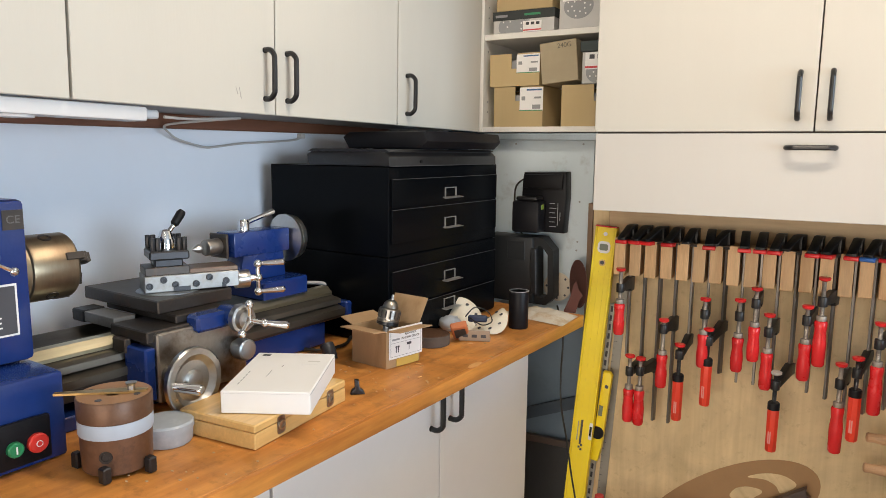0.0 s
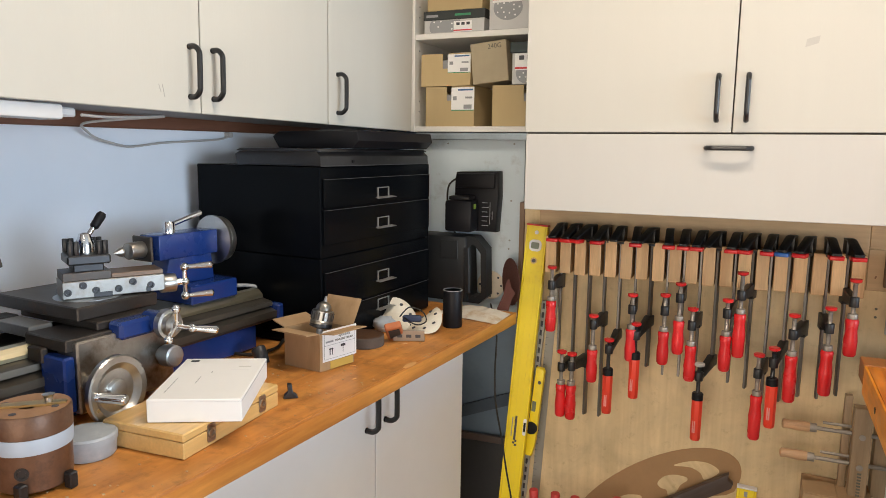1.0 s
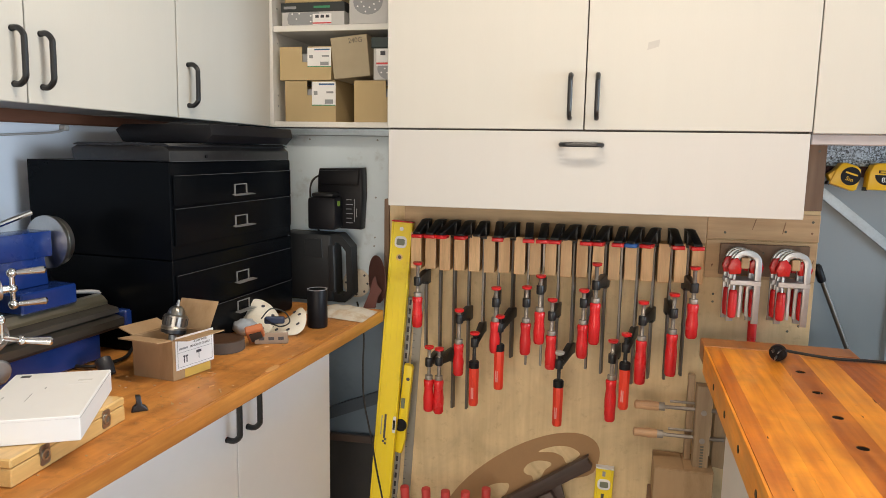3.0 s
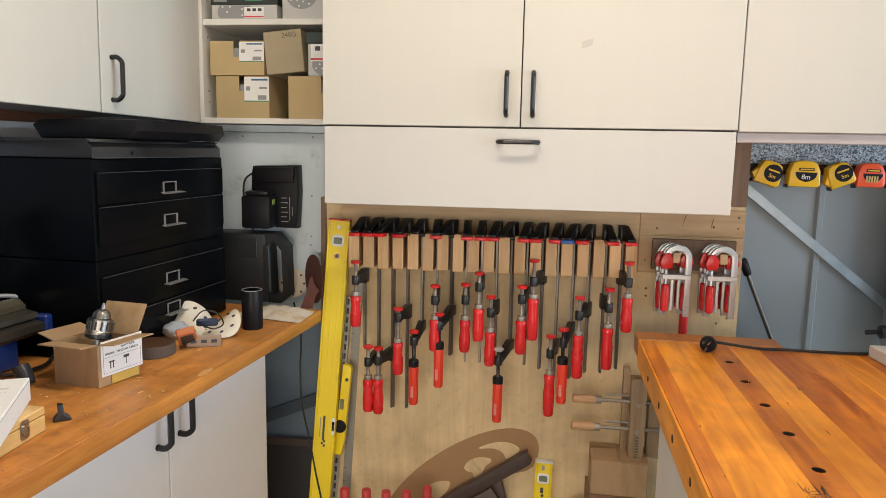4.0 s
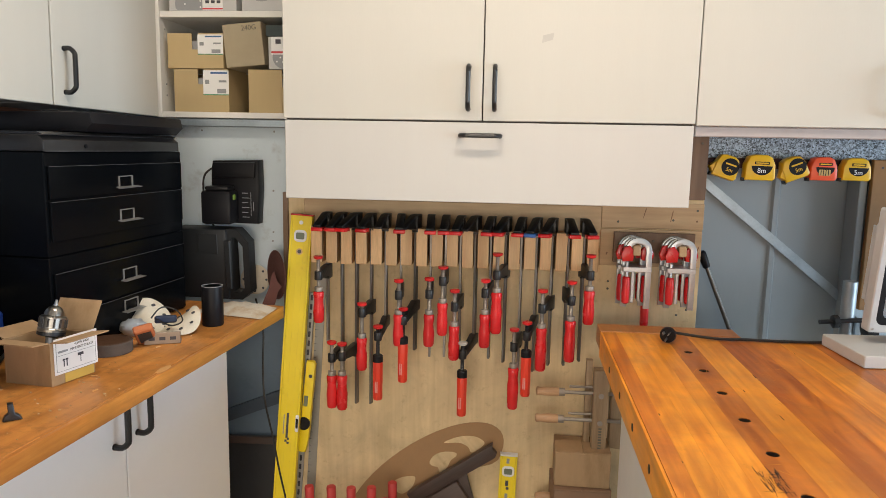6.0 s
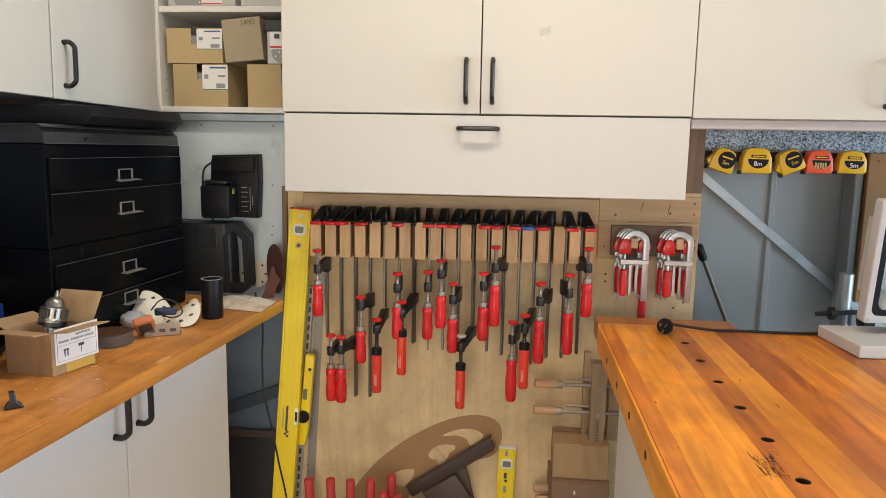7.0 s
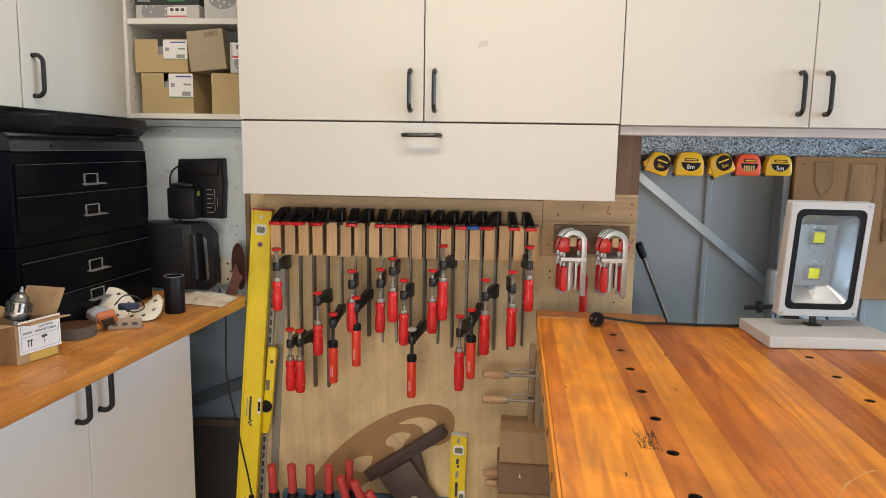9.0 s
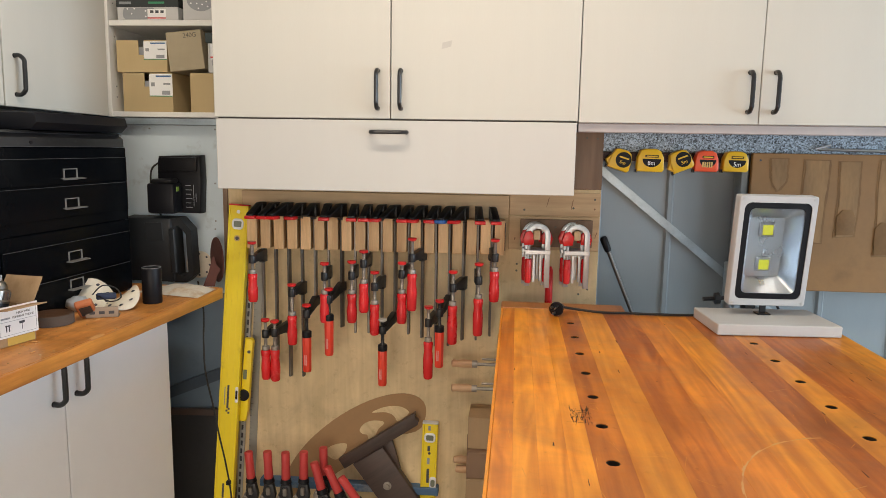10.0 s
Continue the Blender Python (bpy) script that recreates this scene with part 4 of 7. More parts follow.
    bm = cyl(B(), (0.030, -1.02, 1.20), (0.045, -1.02, 1.20), 0.018, seg=20, bevel=0.003)
    cyl(bm, (0.045, -1.02, 1.198), (0.05, -0.975, 1.172), 0.003, seg=8)
    ball(bm, (0.05, -0.972, 1.170), 0.0065)
    part("speed_lever", bm, CHROME, th, "chrome ball lever")
    # switch panel
    sp = part("switch_panel", box(B(), 0.1042, 0.114, -1.11, -0.968, 0.915, 0.978, 0.004, 2), BLACK_RUBBER, th, "black switch panel")
    for y, mt, nm in ((-1.018, GREEN_BUTTON, "green start button"), (-0.989, RED_BUTTON, "red stop button")):
        rr = 0.0105 if mt is GREEN_BUTTON else 0.0135
        part("button", turn(B(), (0.114, y, 0.943), (1, 0, 0), [(0, rr), (0.006, rr), (0.008, rr * 0.85), (0.0082, 0.001)], 20), mt, sp, nm)
    part("button_mark", box(B(), 0.1223, 0.1228, -1.019, -1.017, 0.938, 0.948), PRINT_WHITE, sp)
    part("button_mark", turn(B(), (0.1222, -0.989, 0.943), (1, 0, 0), [(0, 0.0045), (0.0006, 0.0045), (0.0006, 0.0034), (0.0002, 0.0034)], 14), PRINT_WHITE, sp)
    part("button_mark", turn(B(), (0.1222, -0.989, 0.943), (1, 0, 0), [(0, 0.0033), (0.0009, 0.0033), (0.00095, 0.001)], 14), RED_BUTTON, sp)
    # chuck
    part("chuck", turn(B(), (ax, -0.930, az), (0, 1, 0), [(0, 0.030), (0.010, 0.030), (0.011, 0.050), (0.030, 0.050), (0.032, 0.0525), (0.035, 0.0535), (0.100, 0.0535), (0.1035, 0.051), (0.1035, 0.016), (0.09, 0.012)], 40), BRASSY, th, "tarnished steel lathe chuck")
    for k in range(3):
        a = radians(-52 + 120 * k)
        m = Matrix.Translation((ax, -0.828, az)) @ Matrix.Rotation(a, 4, "Y")
        bm = B()
        box(bm, -0.008, 0.008, 0.0, 0.028, 0.016, 0.036, 0.001)
        box(bm, -0.008, 0.008, 0.0, 0.018, 0.036, 0.046, 0.001)
        box(bm, -0.006, 0.006, -0.020, 0.009, 0.046, 0.0560, 0.001)
        bmesh.ops.transform(bm, matrix=m, verts=bm.verts)
        part("chuck_jaw", bm, DARK_CAST, th)
        part("key_socket", turn(B(), (ax + 0.0530 * math.cos(a), -0.865, az + 0.0530 * math.sin(a)), (math.cos(a), 0, math.sin(a)), [(-0.002, 0.010), (0.0012, 0.010), (0.0012, 0.0065), (-0.001, 0.006)], 16), DARK_CAST, th)
    # tailstock
    TS = len(th.children)
    part("tailstock_base", box(B(), -0.128, -0.010, -0.470, -0.345, 1.029, 1.068, 0.003), BLUE, th)
    part("tailstock_base", prism(B(), [(-0.500, 1.068), (-0.372, 1.068), (-0.378, 1.126), (-0.486, 1.126)], -0.100, -0.050, "yz", 0.003), BLUE, th)
    part("tailstock", box(B(), -0.103, -0.047, -0.512, -0.362, 1.122, 1.172, 0.003, 2), BLUE, th, "blue tailstock casting")
    part("machined_face", box(B(), -0.1025, -0.0475, -0.518, -0.5125, 1.1225, 1.1715, 0.002), DARK_CAST, th, "bare dark metal end face")
    bm = cyl(B(), (ax, -0.518, az - 0.004), (ax, -0.562, az - 0.004), 0.0165, seg=24, bevel=0.002)
    part("quill", bm, CAST, th)
    part("dead_centre", turn(B(), (ax, -0.562, az - 0.004), (0, -1, 0), [(0, 0.009), (0.004, 0.009), (0.018, 0.0008)], 18), STEEL, th)
    part("handwheel", turn(B(), (ax, -0.362, az - 0.004), (0, 1, 0), [(0, 0.012), (0.014, 0.0125), (0.016, 0.014), (0.019, 0.026), (0.023, 0.049), (0.024, 0.0525), (0.030, 0.0525), (0.0305, 0.046), (0.037, 0.046), (0.0375, 0.049), (0.046, 0.049), (0.048, 0.045), (0.048, 0.012), (0.052, 0.009)], 40), STEEL, th, "polished tailstock handwheel")
    bm = turn(B(), (ax, -0.452, 1.169), (0, 0, 1), [(0.002, 0.0125), (0.022, 0.0115), (0.026, 0.009), (0.027, 0.004)], 18)
    tube(bm, [(ax, -0.452, 1.186), (ax + 0.005, -0.42, 1.196), (ax + 0.01, -0.378, 1.208)], 0.0052, 10, 4)
    part("clamp_lever", bm, CHROME, th, "chrome clamping lever")
    for ob in list(th.children)[TS:]:
        ob.location.y += 0.012
    # carriage
    part("saddle", box(B(), -0.034, 0.072, -0.778, -0.585, 1.026, 1.046, 0.002), DARK_CAST, th)
    bm = B()
    box(bm, -0.165, -0.128, -0.772, -0.730, 1.032, 1.054, 0.002)
    part("way_wiper", bm, BLACK_OXIDE, th)
    part("way_wiper", box(B(), -0.1275, -0.035, -0.770, -0.730, 1.034, 1.052, 0.001), WORN_STEEL, th)
    part("way_wiper", box(B(), -0.01, 0.028, -0.790, -0.7785, 1.006, 1.030, 0.002), DARK_CAST, th)
    ap = part("apron", box(B(), 0.03, 0.082, -0.767, -0.585, 0.925, 1.042, 0.003), CAST, th, "oily grey apron gearbox")
    part("apron_side", box(B(), 0.018, 0.078, -0.787, -0.7675, 0.930, 1.020, 0.003), BLUE, th)
    part("cross_slide", box(B(), -0.20, 0.03, -0.728, -0.572, 1.060, 1.083, 0.002), DARK_CAST, th, "dark cross slide table")
    part("cross_slide", box(B(), -0.15, 0.06, -0.715, -0.61, 1.046, 1.060, 0.002), DARK_CAST, th)
    cx, cy = -0.045, -0.655
    swivel = Matrix.Translation((cx, cy, -0.007)) @ Matrix.Rotation(radians(-25), 4, "Z") @ Matrix.Translation((-cx, -cy, 0))

    def slide(name, bm, mat, parent, label=""):
        """A part of the compound slide, which is swung round on its base."""
        bmesh.ops.transform(bm, matrix=swivel, verts=bm.verts)
        return part(name, bm, mat, parent, label)

    slide("swivel_base", turn(B(), (cx, -0.655, 1.083), (0, 0, 1), [(0, 0.056), (0.008, 0.056), (0.0085, 0.046)], 36), ALU, th)
    comp = slide("compound_slide", box(B(), cx - 0.03, cx + 0.032, -0.700, -0.534, 1.092, 1.122, 0.0012), WORN_STEEL, th, "bright compound slide with adjusting screws")
    slide("compound_slide", box(B(), cx - 0.03, cx + 0.030, -0.698, -0.622, 1.1222, 1.137, 0.001), DARK_CAST, th)
    slide("compound_slide", box(B(), cx - 0.029, cx + 0.029, -0.6218, -0.535, 1.1222, 1.1305, 0.001), material("browned_slide_top", (0.16, 0.11, 0.08), 0.45, 0.6, vary=0.3), th, "browned top of the compound slide")
    for k, (y, z) in enumerate(((-0.692, 1.104), (-0.668, 1.114), (-0.648, 1.104), (-0.612, 1.103), (-0.588, 1.113), (-0.558, 1.104))):
        slide("gib_screw", turn(B(), (cx + 0.032, y, z), (1, 0, 0), [(0, 0.0065), (0.003, 0.006), (0.003, 0.0035), (0.001, 0.003)], 12), BLACK_OXIDE, comp)
    slide("gib_slot", box(B(), cx + 0.0315, cx + 0.0325, -0.652, -0.622, 1.0925, 1.1005), BLACK_OXIDE, comp, "dark slot under the slide")
    slide("gib_slot", box(B(), cx + 0.0315, cx + 0.0325, -0.566, -0.558, 1.0925, 1.102), BLACK_OXIDE, comp, "dark notch in the slide")
    # compound ball handle
    slide("compound_dial", cyl(B(), (cx, -0.534, 1.0985), (cx, -0.507, 1.0985), 0.0175, seg=28, bevel=0.001), STEEL, th)
    bm = cyl(B(), (cx, -0.505, 1.0985), (cx, -0.485, 1.0985), 0.007)
    cyl(bm, (cx + 0.002, -0.489, 1.070), (cx + 0.002, -0.489, 1.127), 0.0045, seg=12)
    for z in (1.071, 1.0985, 1.126):
        ball(bm, (cx + 0.002, -0.489, z), 0.0085)
    for z in (1.071, 1.126):
        turn(bm, (cx + 0.002, -0.485, z), (0.15, 1, 0.03), [(0, 0.004), (0.012, 0.0052), (0.045, 0.0068), (0.048, 0.004)], 12)
    slide("ball_handle", bm, CHROME, th, "chrome double ball handle")
    # tool post
    tp = slide("tool_post", box(B(), cx - 0.034, cx + 0.034, -0.690, -0.622, 1.150, 1.166, 0.0025), BLACK_OXIDE, th, "black four-way tool post")
    slide("tool_post", box(B(), cx - 0.024, cx + 0.024, -0.680, -0.632, 1.136, 1.150, 0.002), BLACK_OXIDE, th)
    for px in (-0.027, 0.027):
        for py in (-0.683, -0.674, -0.638, -0.629):
            slide("clamp_bolt", cyl(B(), (cx + px, py, 1.166), (cx + px, py, 1.190), 0.0048, seg=8, bevel=0.001), BLACK_OXIDE, tp)
    slide("post_lever", turn(B(), (cx, -0.656, 1.166), (0, 0, 1), [(0, 0.0155), (0.016, 0.0155), (0.034, 0.009), (0.036, 0.005)], 20), CHROME, tp, "chrome locking lever with a black knob")
    slide("post_lever", cyl(B(), (cx, -0.654, 1.192), (cx - 0.004, -0.640, 1.210), 0.0045), CHROME, tp)
    slide("lever_knob", turn(B(), (cx - 0.004, -0.641, 1.208), (-0.15, 0.50, 0.72), [(0, 0.005), (0.004, 0.0078), (0.026, 0.0085), (0.032, 0.006), (0.033, 0.001)], 14), BLACK_RUBBER, tp)
    # cross feed
    part("cross_feed_bracket", box(B(), 0.06, 0.095, -0.698, -0.60, 1.030, 1.060, 0.005), BLUE, th)
    part("cross_feed_bracket", cyl(B(), (0.07, -0.625, 1.047), (0.112, -0.625, 1.047), 0.019, seg=24), BLUE, th)
    part("feed_dial", turn(B(), (0.112, -0.625, 1.047), (1, 0, 0), [(0, 0.025), (0.012, 0.025), (0.013, 0.020), (0.022, 0.018), (0.022, 0.008)], 30), STEEL, th)
    bm = cyl(B(), (0.13, -0.625, 1.047), (0.142, -0.625, 1.047), 0.010, seg=14)
    for a in (100, 220, 340):
        d = Vector((0.25, math.cos(radians(a)), math.sin(radians(a))))
        p = Vector((0.138, -0.625, 1.047))
        cyl(bm, p, p + d * 0.030, 0.0042, seg=10)
        ball(bm, p + d * 0.030, 0.0075)
    d = Vector((0.25, math.cos(radians(340)), math.sin(radians(340))))
    turn(bm, Vector((0.138, -0.625, 1.047)) + d * 0.03, (0.75, 0.65, -0.12), [(0, 0.004), (0.008, 0.0055), (0.04, 0.0072), (0.043, 0.004)], 12)
    part("ball_handle", bm, CHROME, th, "chrome three-spoke ball handle")
    # apron handwheel
    c = Vector((0.138, -0.748, 0.972))
    part("handwheel_boss", cyl(B(), (0.078, -0.748, 0.972), (0.139, -0.748, 0.972), 0.014, seg=20), CAST, th)
    prof = [(0, 0.012), (0.002, 0.036), (0.0, 0.042), (0.0, 0.0525), (0.003, 0.055), (0.011, 0.055), (0.0135, 0.0525), (0.0135, 0.043), (0.008, 0.036), (0.006, 0.033), (0.006, 0.018), (0.012, 0.0155), (0.014, 0.009)]
    hw = part("handwheel", turn(B(), c, (1, 0.10, 0.05), prof, 44), STEEL, th, "polished carriage handwheel")
    part("crank_grip", turn(B(), c + Vector((0.012, -0.044, 0.004)), (0.9, 0.36, -0.03), [(0, 0.005), (0.006, 0.0052), (0.008, 0.0075), (0.05, 0.0085), (0.054, 0.0065), (0.0545, 0.003)], 18), CHROME, th)
    part("feed_knob", turn(B(), (0.082, -0.61, 0.985), (1, 0, 0), [(0, 0.014), (0.010, 0.014), (0.011, 0.020), (0.032, 0.019), (0.034, 0.016), (0.034, 0.002)], 26), ALU, th)
    bm = B()
    for z in (1.005, 0.965):
        turn(bm, (0.082, -0.597, z), (1, 0, 0), [(0, 0.0055), (0.003, 0.005), (0.003, 0.003)], 10)
    part("cap_screw", bm, BLACK_OXIDE, th)


lathe()


# ---- clamp rack and bar clamps ----
RACK_X, PITCH = -0.424, 0.0393


def clamp_rack():
    th = thing("clamp_rack", pose(0, 1.80, 1.020), "row of upright oak blocks forming a clamp rack", "rack")
    me = mesh("block", box(B(), -0.0142, 0.0142, -0.004, 0.0555, 0, 0.0985, 0.0012), OAK)
    for k in range(19):
        ob = new("block", me)
        ob.parent = th
        ob.location = (RACK_X - 0.0275 + 0.0399 * k, 0, 0.0012 * math.sin(k * 2.3))
        ob.rotation_euler = (0, radians(0.35 * math.sin(k * 1.7)), 0)
    # Dark wood here puts the shade of the block gaps into the strip's colour.
    part("back_rail", box(B(), RACK_X - 0.75 * PITCH, RACK_X + 18 * PITCH, 0.056, 0.0675, 0.004, 0.084), WALNUT, th, "backing strip, dark to hold the shade between blocks")


clamp_rack()


def bar_clamp(k, xh, zp, zt, zb, zs, zbar, soft, pad=RED):
    """One clamp hung in the gap k: handle at xh, pad, handle top and bottom, sliding jaw and bar end heights."""
    xb = RACK_X + PITCH * k
    dx, dy = xh - xb, -0.073
    reach = math.hypot(dx, dy)
    label = "bar clamp with an orange-red two-part grip hanging in the rack" if soft else "bar clamp with a red wooden handle hanging in the rack"
    th = thing("bar_clamp", pose(xb, 1.81, 0, 0, 0, math.degrees(math.atan2(dy, dx))), label, "clamp", "bar clamps in the rack")
    bw = 0.0085 if soft else 0.0075
    part("bar", box(B(), -bw, bw, -0.003, 0.003, zbar, 1.142, 0.0008), BAR_STEEL, th, "dull steel bar")
    end = reach + (0.008 if soft else 0.012)
    lo, hi = [(-bw - 0.005, 1.113), (bw + 0.004, 1.114), (end - 0.012, 1.1225), (end, 1.1225)], [(end, 1.1275), (end - 0.010, 1.1315), (bw + 0.010, 1.1545), (-bw - 0.005, 1.1545)]
    bm = prism(B(), lo + hi, -0.0036, 0.0036, "xz", 0.0008)
    for edge, t in ((lo, 0.004), (hi[::-1], -0.0045)):
        prism(bm, edge + [(x, z + t) for x, z in reversed(edge)], -0.0098, 0.0098, "xz", 0.0009)
    prism(bm, rounded(-bw - 0.006, bw + 0.006, 1.108, 1.1548, 0.003, 2), -0.0092, 0.0092, "xz", 0.0012)
    part("fixed_jaw", bm, BLACK_IRON, th, "black cast fixed jaw")
    if not soft or k == 14:
        part("jaw_cap", prism(B(), rounded(reach - 0.016, reach + 0.0145, 1.1125, 1.1222, 0.003, 3), -0.0145, 0.0145, "xz", 0.0015), BLUE_CAP if soft else RED, th, "blue plastic jaw cap" if soft else "red plastic jaw cap")
    s = [(-bw - 0.007, zs - 0.019), (-bw - 0.007, zs + 0.018), (bw + 0.004, zs + 0.019), (reach - 0.008, zs + 0.011), (reach - 0.008, zs - 0.010), (bw + 0.006, zs - 0.012), (bw + 0.003, zs - 0.020)]
    if soft:
        s = [(-bw - 0.004, zs + 0.010), (-bw - 0.004, zs + 0.036), (bw + 0.003, zs + 0.038), (reach - 0.010, zs + 0.010), (reach - 0.009, zs - 0.008), (bw, zs + 0.008)]
    part("sliding_jaw", prism(B(), s, -0.0082, 0.0082, "xz", 0.0018), BLACK_IRON, th, "black cast sliding jaw")
    part("screw_boss", cyl(B(), (reach, 0, zs - 0.012), (reach, 0, zs + 0.011), 0.0102, seg=16, bevel=0.0015), BLACK_IRON, th)
    ridges = []
    z = zt - 0.002
    while z < zp - 0.006:
        ridges += [(z, 0.0052), (z + 0.0013, 0.0043)]
        z += 0.0026
    part("screw", turn(B(), (reach, 0, 0), (0, 0, 1), ridges + [(zp - 0.004, 0.0045)], 12), BLACK_OXIDE if soft else SPINDLE, th, "threaded spindle")
    part("pressure_pad", turn(B(), (reach, 0, zp - 0.008), (0, 0, 1), [(0, 0.0058), (0.003, 0.0118), (0.0085, 0.0128), (0.0095, 0.0115)], 18), pad, th, "round pressure pad")
    if soft:
        part("ferrule", turn(B(), (reach, 0, zt), (0, 0, -1), [(0, 0.0115), (0.003, 0.0135), (0.018, 0.0135)], 18), BLACK_RUBBER, th, "black grip collar")
        part("handle", turn(B(), (reach, 0, zt - 0.018), (0, 0, -1), [(0, 0.0132), (0.01, 0.0135), (zt - zb - 0.024, 0.0128), (zt - zb - 0.019, 0.0105), (zt - zb - 0.018, 0.006)], 8), RED_ORANGE, th, "orange-red grip")
        part("grip_print", box(B(), reach + 0.0122, reach + 0.0128, -0.0035, 0.0035, zb + 0.022, zb + 0.052), material("faint_grip_print", (0.70, 0.28, 0.25), 0.5), th)
    else:
        L = zt - zb
        part("ferrule", cyl(B(), (reach, 0, zt + 0.002), (reach, 0, zt - 0.010), 0.0104, seg=18, bevel=0.001), SPINDLE, th, "steel ferrule")
        part("handle", turn(B(), (reach, 0, zt - 0.010), (0, 0, -1), [(0, 0.0118), (0.004, 0.0138), (0.016, 0.0128), (0.026, 0.0120), (0.05, 0.0144), (L - 0.017, 0.0134), (L - 0.012, 0.0105), (L - 0.0115, 0.004)], 18), RED, th, "glossy red turned handle")
    return th


BLUE_CAP = material("blue_jaw_plastic", (0.03, 0.13, 0.42), 0.35)
CLAMPS = [
    (0, -0.430, 1.047, 0.966, 0.873, 0.998, 0.80, 0), (1, -0.396, 0.824, 0.744, 0.645, 0.782, 0.69, 0), (2, -0.369, 0.821, 0.745, 0.641, 0.787, 0.634, 0),
    (3, -0.317, 0.929, 0.848, 0.751, 0.905, 0.635, 0), (4, -0.275, 0.871, 0.795, 0.674, 0.845, 0.86, 1), (5, -0.222, 0.993, 0.914, 0.820, 0.955, 0.79, 0),
    (6, -0.210, 0.920, 0.846, 0.725, 0.890, 0.791, 1), (7, -0.144, 1.000, 0.917, 0.822, 0.960, 0.775, 0), (8, -0.110, 1.031, 0.948, 0.853, 0.995, 0.776, 0),
    (9, -0.079, 0.972, 0.889, 0.789, 0.930, 0.79, 0), (10, -0.056, 0.837, 0.764, 0.642, 0.806, 0.823, 1), (11, -0.002, 1.001, 0.923, 0.825, 0.968, 0.777, 0),
    (12, 0.026, 1.069, 0.980, 0.863, 1.015, 0.768, 0), (13, 0.074, 0.878, 0.787, 0.667, 0.832, 0.745, 0), (14, 0.105, 0.897, 0.825, 0.703, 0.862, 0.747, 1),
    (15, 0.141, 0.980, 0.893, 0.771, 0.934, 0.765, 0), (16, 0.212, 1.004, 0.915, 0.798, 0.957, 0.767, 0), (17, 0.255, 1.072, 0.993, 0.896, 1.022, 0.780, 0),
]
GREY_PAD = material("grey_pressure_pad", (0.42, 0.41, 0.38), 0.5)
for c in CLAMPS:
    bar_clamp(*c, pad=GREY_PAD if c[0] == 10 else RED)


def u_clamp(x, y, flip):
    """A small bow-shaped clamp: an arched bar, sliding arm and red handle."""
    th = thing("bow_clamp", pose(x, y, 0, 0, 0, 180 if flip else 0), "small silver bow clamp with red handle hanging on a peg", "clamp", "bow clamps on the plate")
    n = 14
    outer, inner = [], []
    cx, cz, r0, r1 = 0.0, 1.083, 0.033, 0.0185
    for k in range(n + 1):
        a = radians(180 * k / n)
        outer.append((cx + r0 * math.cos(a), cz + r0 * math.sin(a)))
        inner.append((cx + r1 * math.cos(a), cz + r1 * math.sin(a)))
    poly = [(0.033, 0.938)] + outer + [(-0.033, 1.070), (-0.0185, 1.070)] + list(reversed(inner)) + [(0.0185, 0.938)]
    part("bow", prism(B(), poly, -0.0045, 0.0045, "xz", 0.001), BOW_STEEL, th, "arched silver bar")
    part("jaw_cap", prism(B(), [(-0.038, 1.056), (-0.043, 1.072), (-0.036, 1.092), (-0.022, 1.097), (-0.010, 1.082), (-0.013, 1.058)], -0.0085, 0.0085, "xz", 0.003), RED, th, "red plastic jaw cap")
    part("sliding_arm", box(B(), -0.036, 0.034, -0.0055, 0.0055, 1.030, 1.043, 0.0015), BOW_STEEL, th, "silver sliding arm")
    part("screw", cyl(B(), (-0.026, 0, 1.054), (-0.026, 0, 1.0), 0.004, seg=10), STEEL, th)
    part("handle", turn(B(), (-0.026, 0, 1.018), (0, 0, -1), [(0, 0.007), (0.003, 0.0095), (0.04, 0.0105), (0.066, 0.009), (0.069, 0.005)], 14), RED, th, "red handle")
    part("strut", box(B(), -0.014, -0.007, -0.0025, 0.0025, 0.952, 1.030, 0.0008), BOW_STEEL, th)


def bow_clamps():
    th = thing("clamp_plate", pose(0, 1.846, 0), "brown board with pegs for bow clamps", "rack")
    part("plate", box(B(), 0.325, 0.530, 0, 0.012, 1.040, 1.119, 0.001), BROWN_BOARD, th)
    for x in (0.368, 0.478):
        part("peg", box(B(), x - 0.009, x + 0.009, -0.095, 0.0, 1.072, 1.098, 0.002), PLY_RAIL, th)
    for gx in (0.373, 0.480):
        for k in range(4):
            u_clamp(gx - 0.0035 * k + (0.0015 if k % 2 else 0), 1.762 + 0.0175 * k, k in (1, 3))
    single("red_grip", turn(B(), (0.412, 1.84, 0.985), (0, 0, -1), [(0, 0.006), (0.01, 0.0105), (0.1, 0.011), (0.125, 0.009)], 14), RED, I4, "dark red tool grip hanging under the bow clamps", "tool grip")


bow_clamps()


def screws():
    """Countersunk screws and old holes that show on the tool board."""
    me = mesh("screw", turn(B(), (0, 0, 0), (0, -1, 0), [(0, 0.0032), (0.0008, 0.0030), (0.0009, 0.001)], 10), PRINT_FADED)
    spots = [(0.475, 1.8595, 1.152), (0.535, 1.8595, 1.178), (0.335, 1.8595, 1.145), (0.425, 1.845, 1.098), (0.318, 1.867, 0.985), (0.318, 1.867, 0.965),
             (0.500, 1.867, 0.900), (0.525, 1.867, 0.915), (0.475, 1.861, 1.352), (0.505, 1.861, 1.352), (0.535, 1.861, 1.35)]
    for x, y, z in spots:
        ob = new("screw", me)
        ob.location = (x, y, z)
        tagged(ob, "small countersunk screw in the tool board", "screw", "screws in the tool board")


screws()


